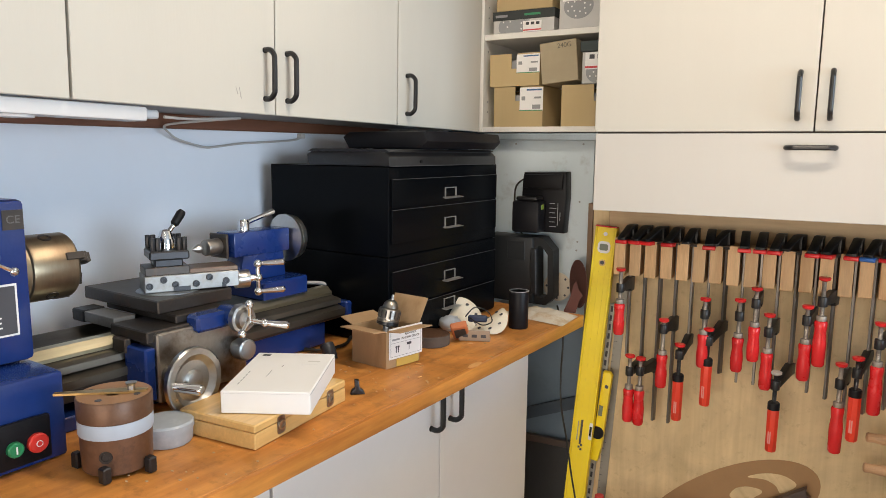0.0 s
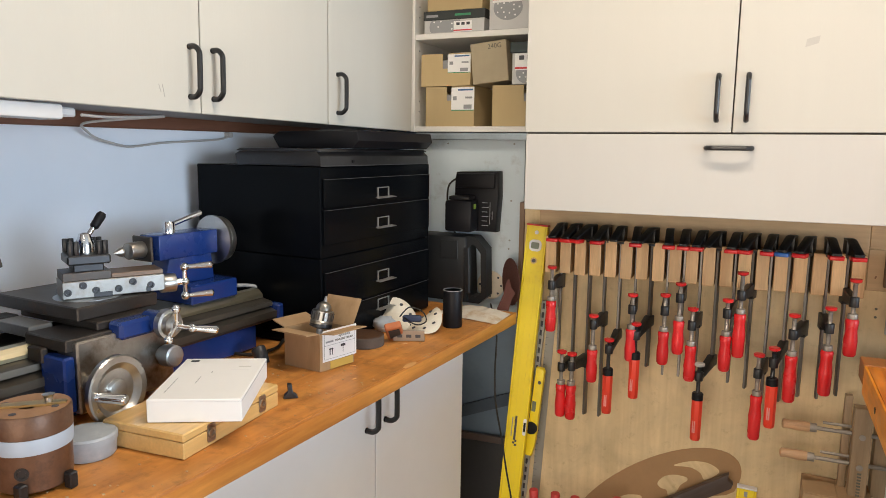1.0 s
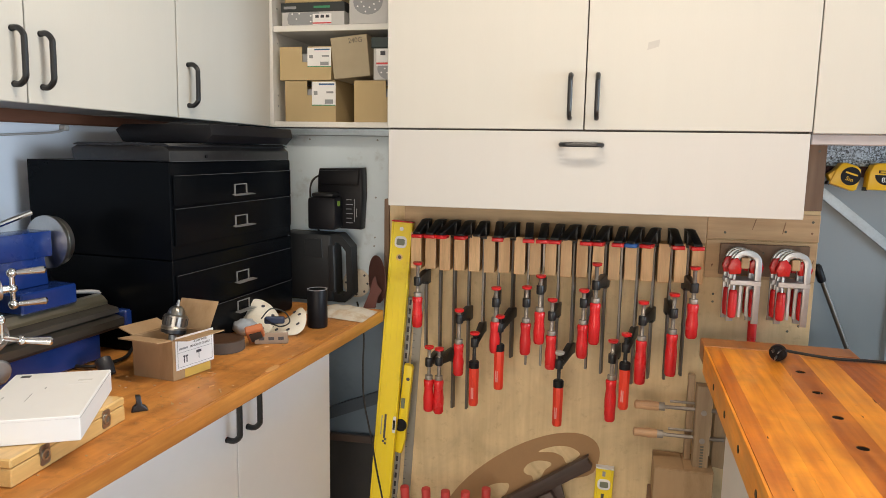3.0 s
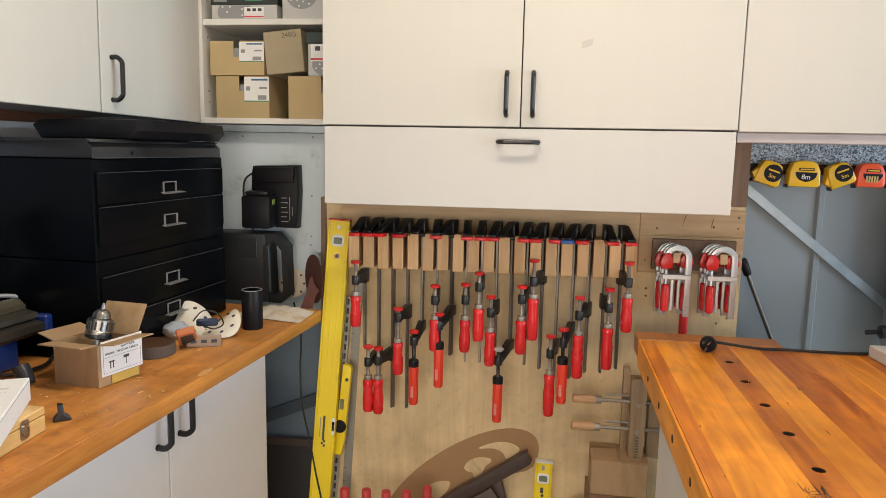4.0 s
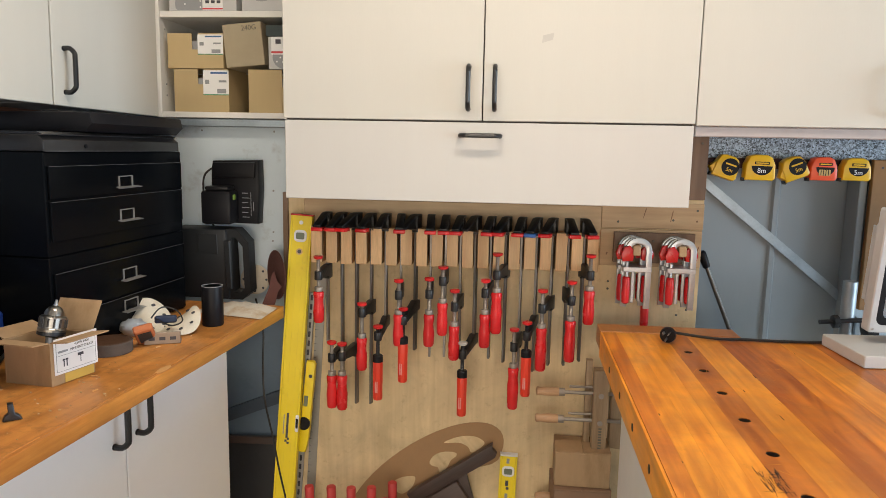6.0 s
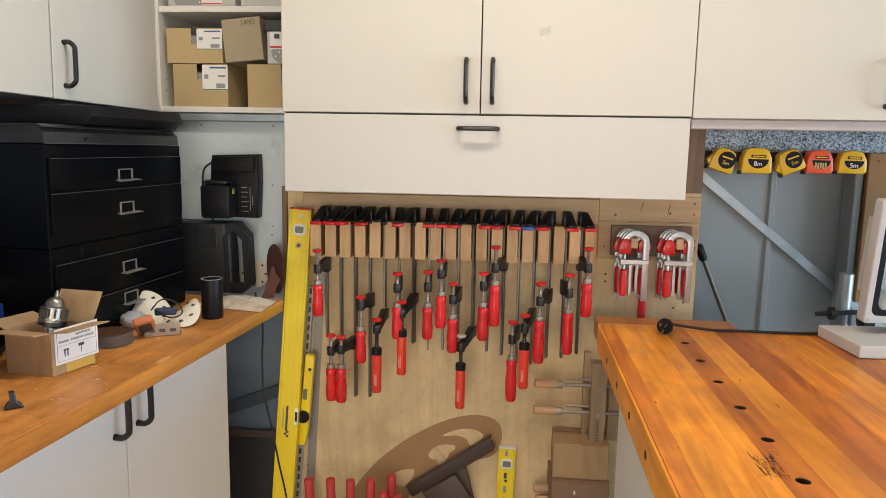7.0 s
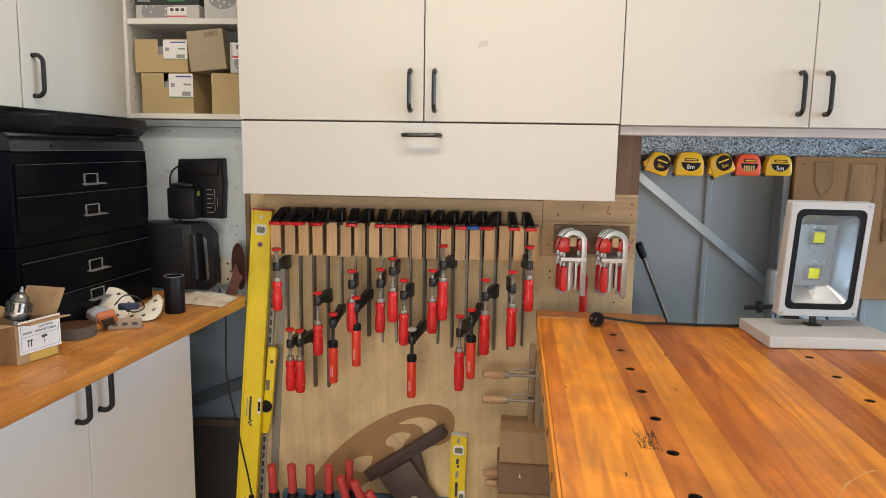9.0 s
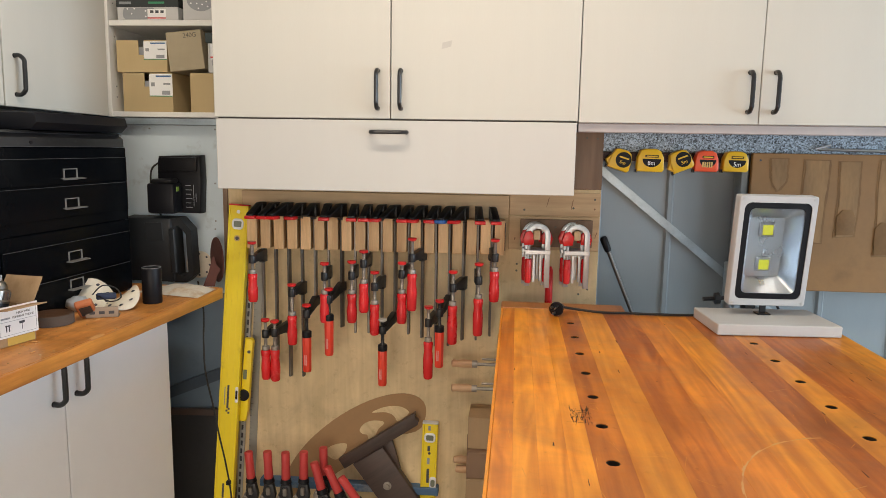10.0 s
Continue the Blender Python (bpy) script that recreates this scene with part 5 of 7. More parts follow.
def level(name, m, w, l, d, label, side=1):
    th = thing(name, m, label, "spirit level", "spirit levels")
    part("web", box(B(), -w / 2 + 0.0062, w / 2 - 0.0062, -d, -0.001, 0.0042, l - 0.0042, 0.0005), YELLOW, th, "yellow box-section body")
    for sx in (-1, 1):
        part("flange", box(B(), sx * w / 2 - (0.006 if sx > 0 else 0), sx * w / 2 + (0.006 if sx < 0 else 0), -d - 0.0012, 0, 0.0042, l - 0.0042, 0.001), YELLOW, th)
    part("rib", box(B(), -w * 0.16, -w * 0.12, -d - 0.0008, -d, 0.004, l - 0.004), YELLOW, th)
    part("rib", box(B(), w * 0.14, w * 0.18, -d - 0.0008, -d, 0.004, l - 0.004), YELLOW, th)
    for a, b in ((0, 0.004), (l - 0.004, l)):
        part("end_cap", box(B(), -w / 2 - 0.0006, w / 2 + 0.0006, -d - 0.0016, 0, a, b, 0.001), RED if w > 0.05 else WHITE_PLASTIC, th)
    return th


def vial(th, x, z, d, rx, rz, ring):
    part("vial_frame", prism(B(), rounded(x - rx, x + rx, z - rz, z + rz, min(rx, rz) * 0.7, 5), -d - 0.0024, -d - 0.0002, "xz", 0.0006), ring, th, "vial surround")
    part("vial", prism(B(), rounded(x - rx * 0.66, x + rx * 0.66, z - rz * 0.55, z + rz * 0.55, rz * 0.25, 3), -d - 0.0036, -d - 0.0025, "xz"), VIAL, th, "greenish bubble vial")


def levels():
    # long level leaning beside the board
    m = pose(-0.565, 1.772, 0.0, 0, 0, 2) @ pose(0, 0, 0, -3.4, 3.5, 0)
    L = 1.148
    th = level("spirit_level", m, 0.058, L, 0.022, "long yellow spirit level leaning against the tool board")
    vial(th, 0.0, L - 0.058, 0.022, 0.017, 0.016, PRINT_WHITE)
    part("rivet", cyl(B(), (0, -0.0226, L - 0.022), (0, -0.0236, L - 0.022), 0.0055, seg=14), PRINT_WHITE, th, "white dot")
    part("eyelet", turn(B(), (0, -0.0225, L - 0.10), (0, -1, 0), [(0, 0.009), (0.002, 0.009), (0.002, 0.006), (0.0005, 0.006)], 18), BRASS, th)
    part("hang_hole", cyl(B(), (0, -0.0226, L - 0.10), (0, -0.0233, L - 0.10), 0.0055, seg=16), PRINT, th)
    vial(th, 0.024, 0.578, 0.022, 0.0045, 0.024, PRINT_WHITE)
    for z0, z1, w, mt in ((0.535, 0.605, 0.006, PRINT), (0.545, 0.60, 0.0025, PRINT_GREY), (0.225, 0.245, 0.008, PRINT), (0.255, 0.30, 0.006, PRINT)):
        x = -0.002 if w > 0.003 else -0.012
        part("print_bar", box(B(), x - w / 2, x + w / 2, -0.0234, -0.0228, z0, z1), mt, th)
    for i, (x, z) in enumerate(((0.002, 0.521), (-0.004, 0.527), (0.002, 0.533))):
        part("print_bar", box(B(), x - 0.003, x + 0.003, -0.0234, -0.0228, z - 0.003, z + 0.003), PRINT, th)
    # slotted shelf upright standing behind
    th = thing("slotted_upright", pose(-0.550, 1.862, 0.0) @ pose(0, 0, 0, 0, 4.4, 0), "grey slotted steel shelf upright leaning on the board", "upright")
    part("channel", box(B(), -0.008, 0.007, -0.012, 0, 0, 0.93, 0.001), material("zinc_plated_channel", (0.50, 0.50, 0.48), 0.45, 0.35, vary=0.15), th)
    for k in range(34):
        part("slot", box(B(), -0.003, 0.003, -0.0128, -0.0121, 0.05 + 0.026 * k, 0.066 + 0.026 * k), PRINT, th)
    th = thing("spirit_level", pose(-0.496, 1.830, 0.482) @ pose(0, 0, 0, 0, 5.2, 0), "small yellow torpedo level hanging beside the long level", "spirit level", "spirit levels")
    L = 0.262
    part("body", prism(B(), [(-0.016, 0.0), (0.004, 0.0), (0.010, 0.04), (0.012, L - 0.008), (0.006, L), (-0.013, L)], -0.020, 0, "xz", 0.003), YELLOW, th)
    part("round_vial", turn(B(), (-0.006, -0.020, 0.085), (0, -1, 0), [(0, 0.018), (0.004, 0.018), (0.006, 0.015), (0.006, 0.002)], 24), BLACK_RUBBER, th, "black rotating vial housing")
    part("vial", box(B(), -0.011, 0.0, -0.0215, -0.0205, 0.135, 0.165), VIAL, th)
    part("hang_hole", cyl(B(), (0.002, -0.0206, 0.222), (0.002, -0.0214, 0.222), 0.005, seg=14), PRINT, th)
    # short level at the lower middle
    m = pose(0.060, 1.862, 0.0) @ pose(0, 0, 0, -0.5, 1.5, 0)
    th = level("spirit_level", m, 0.047, 0.492, 0.020, "short yellow spirit level standing against the tool board")
    vial(th, 0, 0.445, 0.020, 0.017, 0.015, PRINT_WHITE)
    vial(th, 0.014, 0.30, 0.020, 0.010, 0.020, PRINT_WHITE)
    for z0, z1, mt in ((0.468, 0.482, PRINT_GREY), (0.402, 0.418, PRINT), (0.30, 0.345, PRINT), (0.36, 0.38, PRINT_GREY)):
        part("print_bar", box(B(), -0.006, 0.002, -0.0216, -0.0210, z0, z1), mt, th)
    part("hang_hole", cyl(B(), (0, -0.0206, 0.395), (0, -0.0214, 0.395), 0.0042, seg=14), PRINT, th)
    # grey ruler standing by the board
    th = thing("steel_rule", pose(-0.512, 1.866, 0.0) @ pose(0, 0, 0, 0, 3.4, 0), "long grey steel rule standing against the tool board", "ruler")
    part("blade", box(B(), -0.012, 0.012, -0.0025, 0, 0, 0.98), material("dull_rule_steel", (0.33, 0.32, 0.29), 0.5, 0.6, vary=0.15), th)
    for k in range(48):
        part("graduation", box(B(), -0.012, -0.006 if k % 5 else -0.002, -0.0029, -0.0026, 0.02 + 0.02 * k, 0.021 + 0.02 * k), PRINT, th)


levels()


# ---- lower part of the tool board ----
def soften(pts, k=5):
    """A closed outline rounded through its points."""
    out, n = [], len(pts)
    for i in range(n):
        a, b, c, d = (Vector(pts[(i + q) % n]) for q in (-1, 0, 1, 2))
        for j in range(k):
            t = j / k
            p = 0.5 * (2 * b + (c - a) * t + (2 * a - 5 * b + 4 * c - d) * t * t + (3 * b - a - 3 * c + d) * t ** 3)
            out.append((p.x, p.y))
    return out


def template():
    """A brown oval template with three cut-outs, made as a ring of quads round each opening."""
    th = thing("oval_template", pose(-0.165, 1.8675, 0.385, 0, -38, 0), "flat brown oval template with curved cut-outs on the tool board", "template")
    n = 48
    bm = B()
    poly = []
    for k in range(n):
        a = k * math.tau / n
        x = 0.270 * math.cos(a)
        poly.append((x, (0.114 if k <= n / 2 else 0.03 + 0.075 * min(1.0, max(0.0, (x - 0.12) / 0.09))) * math.sin(a)))
    prism(bm, poly, -0.0015, 0.0, "xz")
    part("panel", bm, MDF, th)
    for cuts in ([(0.12, 0.063), (0.149, 0.059), (0.18, 0.046), (0.204, 0.026), (0.214, -0.0), (0.195, -0.007), (0.167, -0.004), (0.168, 0.016), (0.154, 0.04)],
                 [(0.052, 0.041), (0.076, 0.049), (0.104, 0.042), (0.128, 0.023), (0.126, 0.013), (0.103, 0.01), (0.079, -0.002), (0.058, 0.0), (0.062, 0.015), (0.052, 0.027)],
                 [(-0.084, 0.05), (-0.053, 0.052), (-0.027, 0.043), (-0.009, 0.029), (-0.023, 0.015), (-0.042, 0.008), (-0.07, 0.009), (-0.082, 0.032)]):
        part("opening", prism(B(), soften(cuts), -0.0021, -0.0016, "xz"), PLY, th, "plywood showing through the cut-out")


template()


def mitre_square():
    th = thing("mitre_square", pose(-0.116, 1.852, 0.408, 0, -34, 0), "dark brown wooden T-shaped tool hanging on a steel screw", "tool")
    arm = [(-0.10, -0.018), (0.170, -0.018), (0.180, -0.010), (0.176, 0.006), (0.185, 0.018), (-0.10, 0.016)]
    part("arm", prism(B(), arm, -0.022, 0.0, "xz", 0.002), WALNUT, th, "dark wooden arm")
    part("stock", prism(B(), [(-0.066, -0.0185), (0.043, -0.0185), (0.046, -0.24), (-0.056, -0.26)], -0.032, -0.004, "xz", 0.002), WALNUT, th, "dark wooden stock")
    part("fillet", prism(B(), [(0.044, -0.019), (0.075, -0.019), (0.045, -0.11), (0.038, -0.11)], -0.014, 0.0, "xz", 0.001), WALNUT, th)
    part("screw", turn(B(), (-0.012, -0.032, -0.128), (0, -1, 0), [(0, 0.013), (0.003, 0.013), (0.004, 0.008), (0.010, 0.007), (0.011, 0.002)], 18), SPINDLE, th, "dull steel screw head")


mitre_square()


def handscrew():
    th = thing("handscrew_clamp", pose(0, 1.80, 0), "wooden handscrew clamp with turned handles on the tool board", "clamp")
    for x0, x1, y0 in ((0.285, 0.322, -0.02), (0.335, 0.372, 0.01)):
        part("jaw", prism(B(), [(x0, 0.545), (x1, 0.54), (x1, 0.765), (x0, 0.765)], y0, y0 + 0.036, "xz", 0.002), HANDSCREW, th, "maple clamp jaw")
    part("jaw", prism(B(), [(0.268, 0.53), (0.284, 0.53), (0.284, 0.78), (0.268, 0.78)], 0.02, 0.04, "xz", 0.002), HANDSCREW, th)
    for z in (0.697, 0.623):
        part("screw_rod", cyl(B(), (0.19, 0.0, z), (0.36, 0.0, z), 0.005, seg=12), SPINDLE, th)
        part("screw_rod", cyl(B(), (0.225, 0.012, z + 0.012), (0.285, 0.012, z + 0.012), 0.0035, seg=10), SPINDLE, th)
        part("ferrule", cyl(B(), (0.192, 0, z), (0.212, 0, z), 0.0105, seg=16, bevel=0.001), SPINDLE, th)
        part("handle", turn(B(), (0.200, 0, z), (-1, 0, 0), [(0, 0.009), (0.006, 0.0118), (0.028, 0.0125), (0.048, 0.0108), (0.060, 0.0118), (0.063, 0.008), (0.064, 0.002)], 18), TURNED, th, "turned wooden handle")
        part("pivot_pin", cyl(B(), (0.304, -0.0225, z), (0.304, -0.02, z), 0.007, seg=14), SPINDLE, th)
    for k in range(8):
        part("print_bar", box(B(), 0.301, 0.309, -0.0205, -0.0200, 0.553 + 0.0075 * k, 0.5575 + 0.0075 * k), PRINT_FADED, th)
    for k, z in enumerate((0.392, 0.362)):
        th2 = thing("chisel", pose(0.153 + 0.006 * k, 1.82, z), "turned wooden chisel handle by the boxes", "chisel", "loose chisels")
        part("grip", turn(B(), (0.05, 0, 0), (-1, 0, 0), [(0, 0.009), (0.006, 0.0115), (0.04, 0.012), (0.055, 0.010), (0.058, 0.004)], 16), TURNED, th2)


handscrew()


def lower_boxes():
    for x0, x1, y0, y1, z0, z1, mt, lab in ((0.192, 0.335, 1.752, 1.86, 0.4575, 0.553, CARD_BOX, "small closed tan cardboard box on top of the stack"),
                                            (0.187, 0.335, 1.738, 1.86, 0.3755, 0.457, CARD_BROWN, "low dark brown cardboard box with a torn white scrap"),
                                            (0.190, 0.345, 1.730, 1.86, 0.0, 0.375, CARD_BOX, "tall closed cardboard box beside the workbench")):
        th = thing("cardboard_box", pose((x0 + x1) / 2, (y0 + y1) / 2, z0, 0, 0, 2 if mt is CARD_BROWN else -1.5), lab, "box", "boxes by the workbench")
        w, d, h = (x1 - x0) / 2, (y1 - y0) / 2, z1 - z0
        part("body", box(B(), -w, w, -d, d, 0, h - 0.003, 0.002), mt, th)
        for sx in (-1, 1):
            part("flap", box(B(), *sorted((sx * 0.0008, sx * w)), -d, d, h - 0.0028, h, 0.0008), mt, th)
        if mt is CARD_BROWN:
            part("paper_scrap", prism(B(), [(-0.018, 0.047), (-0.012, 0.046), (-0.014, 0.058), (-0.017, 0.057)], -d - 0.0006, -d + 0.0002), PAPER, th, "torn white scrap of paper")


lower_boxes()


def spring_clamps():
    """A bin rail of ratchet clamps with upright red sleeves."""
    rail = single("rail", box(B(), -0.46, 0.10, 1.8355, 1.8675, 0.262, 0.286, 0.002), material("blue_rail", (0.06, 0.13, 0.24), 0.5, spot=(0.4, 0.42, 0.45), spots=0.2), I4, "blue painted rail across the tool board", "rail", kind="structure")
    data = [(-0.468, 1.785, 0.398, -4), (-0.400, 1.75, 0.419, -2), (-0.348, 1.75, 0.419, 0), (-0.294, 1.75, 0.424, 1), (-0.240, 1.775, 0.428, 0),
            (-0.236, 1.735, 0.402, -15), (-0.186, 1.74, 0.392, -24), (-0.132, 1.745, 0.368, -35)]
    for x, y, zt, lean in data:
        th = thing("spring_clamp", pose(x, y, zt - 0.085) @ pose(0, 0, 0, 0, lean, 0), "black spring clamp with a dull red sleeve on its handle", "clamp", "red-sleeved spring clamps")
        part("sleeve", turn(B(), (0, 0, 0.0), (0, 0, 1), [(0, 0.0120), (0.004, 0.0132), (0.05, 0.0122), (0.082, 0.0126), (0.085, 0.0115), (0.0855, 0.004)], 16), RED_MATT, th, "dusty red plastic sleeve")
        part("collar", turn(B(), (0, 0, 0.002), (0, 0, -1), [(0, 0.015), (0.012, 0.017), (0.016, 0.013)], 14), BLACK_RUBBER, th)
        part("body", prism(B(), [(-0.014, -0.015), (0.014, -0.015), (0.020, -0.05), (0.010, -0.09), (-0.018, -0.09), (-0.020, -0.05)], -0.009, 0.009, "xz", 0.003), BLACK_IRON, th)
        part("jaw", prism(B(), [(-0.022, -0.045), (-0.03, -0.06), (-0.028, -0.10), (-0.018, -0.11), (-0.012, -0.06)], -0.012, 0.012, "xz", 0.002), CAST, th)
        part("release_catch", box(B(), -0.005, 0.007, -0.020, -0.009, -0.045, -0.022, 0.002), CAST, th)


spring_clamps()


# ---- corner: charger, case, discs ----
def charger():
    th = thing("battery_charger", pose(-0.692, 1.899, 1.111), "black wall-hung battery charger with a battery fitted", "charger")
    part("housing", prism(B(), [(-0.070, 0.002), (0.062, 0.0), (0.068, 0.10), (0.066, 0.174), (-0.062, 0.170), (-0.066, 0.150)], -0.045, 0.0, "xz", 0.006), BLACK_RUBBER, th)
    part("housing", prism(B(), [(-0.060, 0.125), (0.058, 0.125), (0.060, 0.168), (-0.056, 0.165)], -0.055, -0.0455, "xz", 0.004), BLACK_RUBBER, th)
    b = part("battery", box(B(), -0.072, 0.010, -0.105, -0.046, 0.003, 0.092, 0.008, 2), BLACK_RUBBER, th, "black battery pack")
    part("battery_top", box(B(), -0.062, 0.002, -0.10, -0.05, 0.0925, 0.104, 0.005, 2), BLACK_DUST, th)
    part("release_button", box(B(), 0.0102, 0.0125, -0.088, -0.072, 0.068, 0.082, 0.001), material("lime_label", (0.20, 0.32, 0.04), 0.5), th, "lime green label")
    for k in range(6):
        part("print_bar", box(B(), 0.020, 0.040 - 0.004 * (k % 2), -0.0466, -0.0459, 0.018 + 0.013 * k, 0.0198 + 0.013 * k), PRINT_GREY, th)
    for x, z0, z1 in ((0.044, 0.022, 0.086), (0.051, 0.036, 0.060)):
        part("print_bar", box(B(), x, x + 0.0012, -0.0466, -0.0459, z0, z1), PRINT_GREY, th)
    part("cable", tube(B(), [(-0.045, -0.03, 0.160), (-0.085, -0.035, 0.135), (-0.093, -0.035, 0.09), (-0.085, -0.03, 0.03), (-0.075, -0.01, -0.02), (-0.07, -0.004, -0.06)], 0.0028), CABLE, th, "thin black lead")


charger()


def tool_case():
    th = thing("tool_case", pose(-0.735, 1.82, 0.9055, 4, 0, -4), "black plastic carry case standing on end against the wall", "case")
    bm = B()
    part("shell", box(B(), -0.115, 0.035, 0, 0.055, 0, 0.195, 0.008, 2), CASE_PLASTIC, th)
    part("recess", box(B(), -0.045, 0.010, -0.0025, 0, 0.128, 0.182, 0.001), CASE_PLASTIC, th)
    outer = [(0.030, 0.195), (0.062, 0.195), (0.094, 0.160), (0.094, 0.022), (0.070, 0.0), (0.030, 0.0)]
    inner = [(0.046, 0.172), (0.058, 0.172), (0.077, 0.148), (0.077, 0.034), (0.064, 0.020), (0.046, 0.022)]
    bm = B()
    for i in range(6):
        j = (i + 1) % 6
        prism(bm, [outer[i], outer[j], inner[j], inner[i]], 0.008, 0.047, "xz")
    bmesh.ops.remove_doubles(bm, verts=bm.verts, dist=1e-5)
    part("grip", bm, CASE_PLASTIC, th, "black moulded carry grip")
    part("latch", box(B(), 0.028, 0.046, -0.003, 0.05, 0.03, 0.165, 0.003), CASE_PLASTIC, th)


tool_case()


def disc_poly(r, n=28):
    return [(r * math.cos(k * math.tau / n), r * math.sin(k * math.tau / n)) for k in range(n)]


def abrasives():
    th = thing("sanding_disc", pose(-0.573, 1.832, 0.977, 0, 2, 129), "maroon sanding disc leaning against the wall", "sanding disc", "loose sanding discs")
    part("disc", prism(B(), disc_poly(0.067), -0.001, 0.001, "xz"), EMERY, th)
    th = thing("sanding_sheet", pose(-0.564, 1.778, 0.9058, -3, 0, 6), "creased maroon sheet of abrasive paper standing in the corner", "abrasive paper")
    part("sheet", prism(B(), [(-0.030, 0.0), (0.004, 0.0), (0.012, 0.034), (0.022, 0.050), (0.010, 0.064), (0.002, 0.090), (-0.004, 0.078), (-0.012, 0.044)], -0.0008, 0.0008, "xz"), EMERY, th)
    th = thing("sanding_disc", pose(-0.653, 1.888, 0.951, -2, 0, 0), "cream perforated sanding disc leaning in the corner", "sanding disc", "loose sanding discs")
    part("disc", prism(B(), disc_poly(0.042), -0.001, 0.001, "xz"), CREAM_PAPER, th)
    for k in range(8):
        a = k * math.tau / 8
        part("dust_hole", cyl(B(), (0.033 * math.cos(a), -0.0016, 0.033 * math.sin(a)), (0.033 * math.cos(a), -0.0011, 0.033 * math.sin(a)), 0.0034, seg=10), PRINT, th)
    th = thing("paper_bag", pose(-0.625, 1.70, 0.9055, 0, 0, -14), "crumpled cream paper packet lying on the worktop", "packet")
    bm = B()
    g = bmesh.ops.create_grid(bm, x_segments=22, y_segments=18, size=0.5)["verts"]
    for v in g:
        e = max(abs(v.co.x), abs(v.co.y)) * 2
        v.co = Vector((v.co.x * (0.175 - 0.06 * v.co.y), v.co.y * 0.12, 0.0015 + 0.015 * (1 - e ** 2) + 0.010 * abs(noise.noise(v.co * 7)) * (1 - e ** 4)))
    part("paper", bm, material("printed_cream_packet", (0.66, 0.60, 0.50), 0.6, vary=0.1, scale=20, spot=(0.50, 0.34, 0.18), spots=0.35, spot_scale=16), th)
    # two curled perforated discs, draped with one edge on the worktop
    backing = material("white_disc_backing", (0.74, 0.68, 0.56), 0.7, vary=0.14, scale=20, spot=(0.60, 0.47, 0.30), spots=0.3, spot_scale=14)
    for x, y, lift, rz, bend, tilt, size in ((-0.757, 1.478, 0.030, 30, 5.5, 27, 0.060), (-0.686, 1.492, 0.024, -35, 8.0, 24, 0.050)):
        th = thing("sanding_disc", pose(x, y, 0.9058, 0, 0, rz), "curled cream perforated sanding disc lying on the worktop", "sanding disc", "loose sanding discs")
        lean = pose(0, 0, lift, tilt, 0, 0)

        def drape(px, py):
            p = lean @ Vector((px, py, -bend * px * px + 2.2 * py * py + 1.5 * px * py + 0.0022 * math.sin(60 * px + 30 * py)))
            p.z = max(p.z, 0.0006)
            return p
        bm = B()
        n, rings, prev = 34, 7, None
        c = bm.verts.new(drape(0, 0))
        for q in range(1, rings + 1):
            r = size * q / rings
            ring = [bm.verts.new(drape(r * math.cos(k * math.tau / n), r * math.sin(k * math.tau / n))) for k in range(n)]
            for k in range(n):
                j = (k + 1) % n
                bm.faces.new((prev[k], ring[k], ring[j], prev[j]) if prev else (c, ring[k], ring[j]))
            prev = ring
        part("disc", bm, backing, th)
        nrm = (lean.to_3x3() @ Vector((0, 0, 1))).normalized()
        for k in range(8):
            a = (k + 0.4) * math.tau / 8
            p = drape(size * 0.7 * math.cos(a), size * 0.7 * math.sin(a))
            part("dust_hole", cyl(B(), p + nrm * 0.0004, p + nrm * 0.0016, 0.0045, seg=10), PRINT, th)


abrasives()


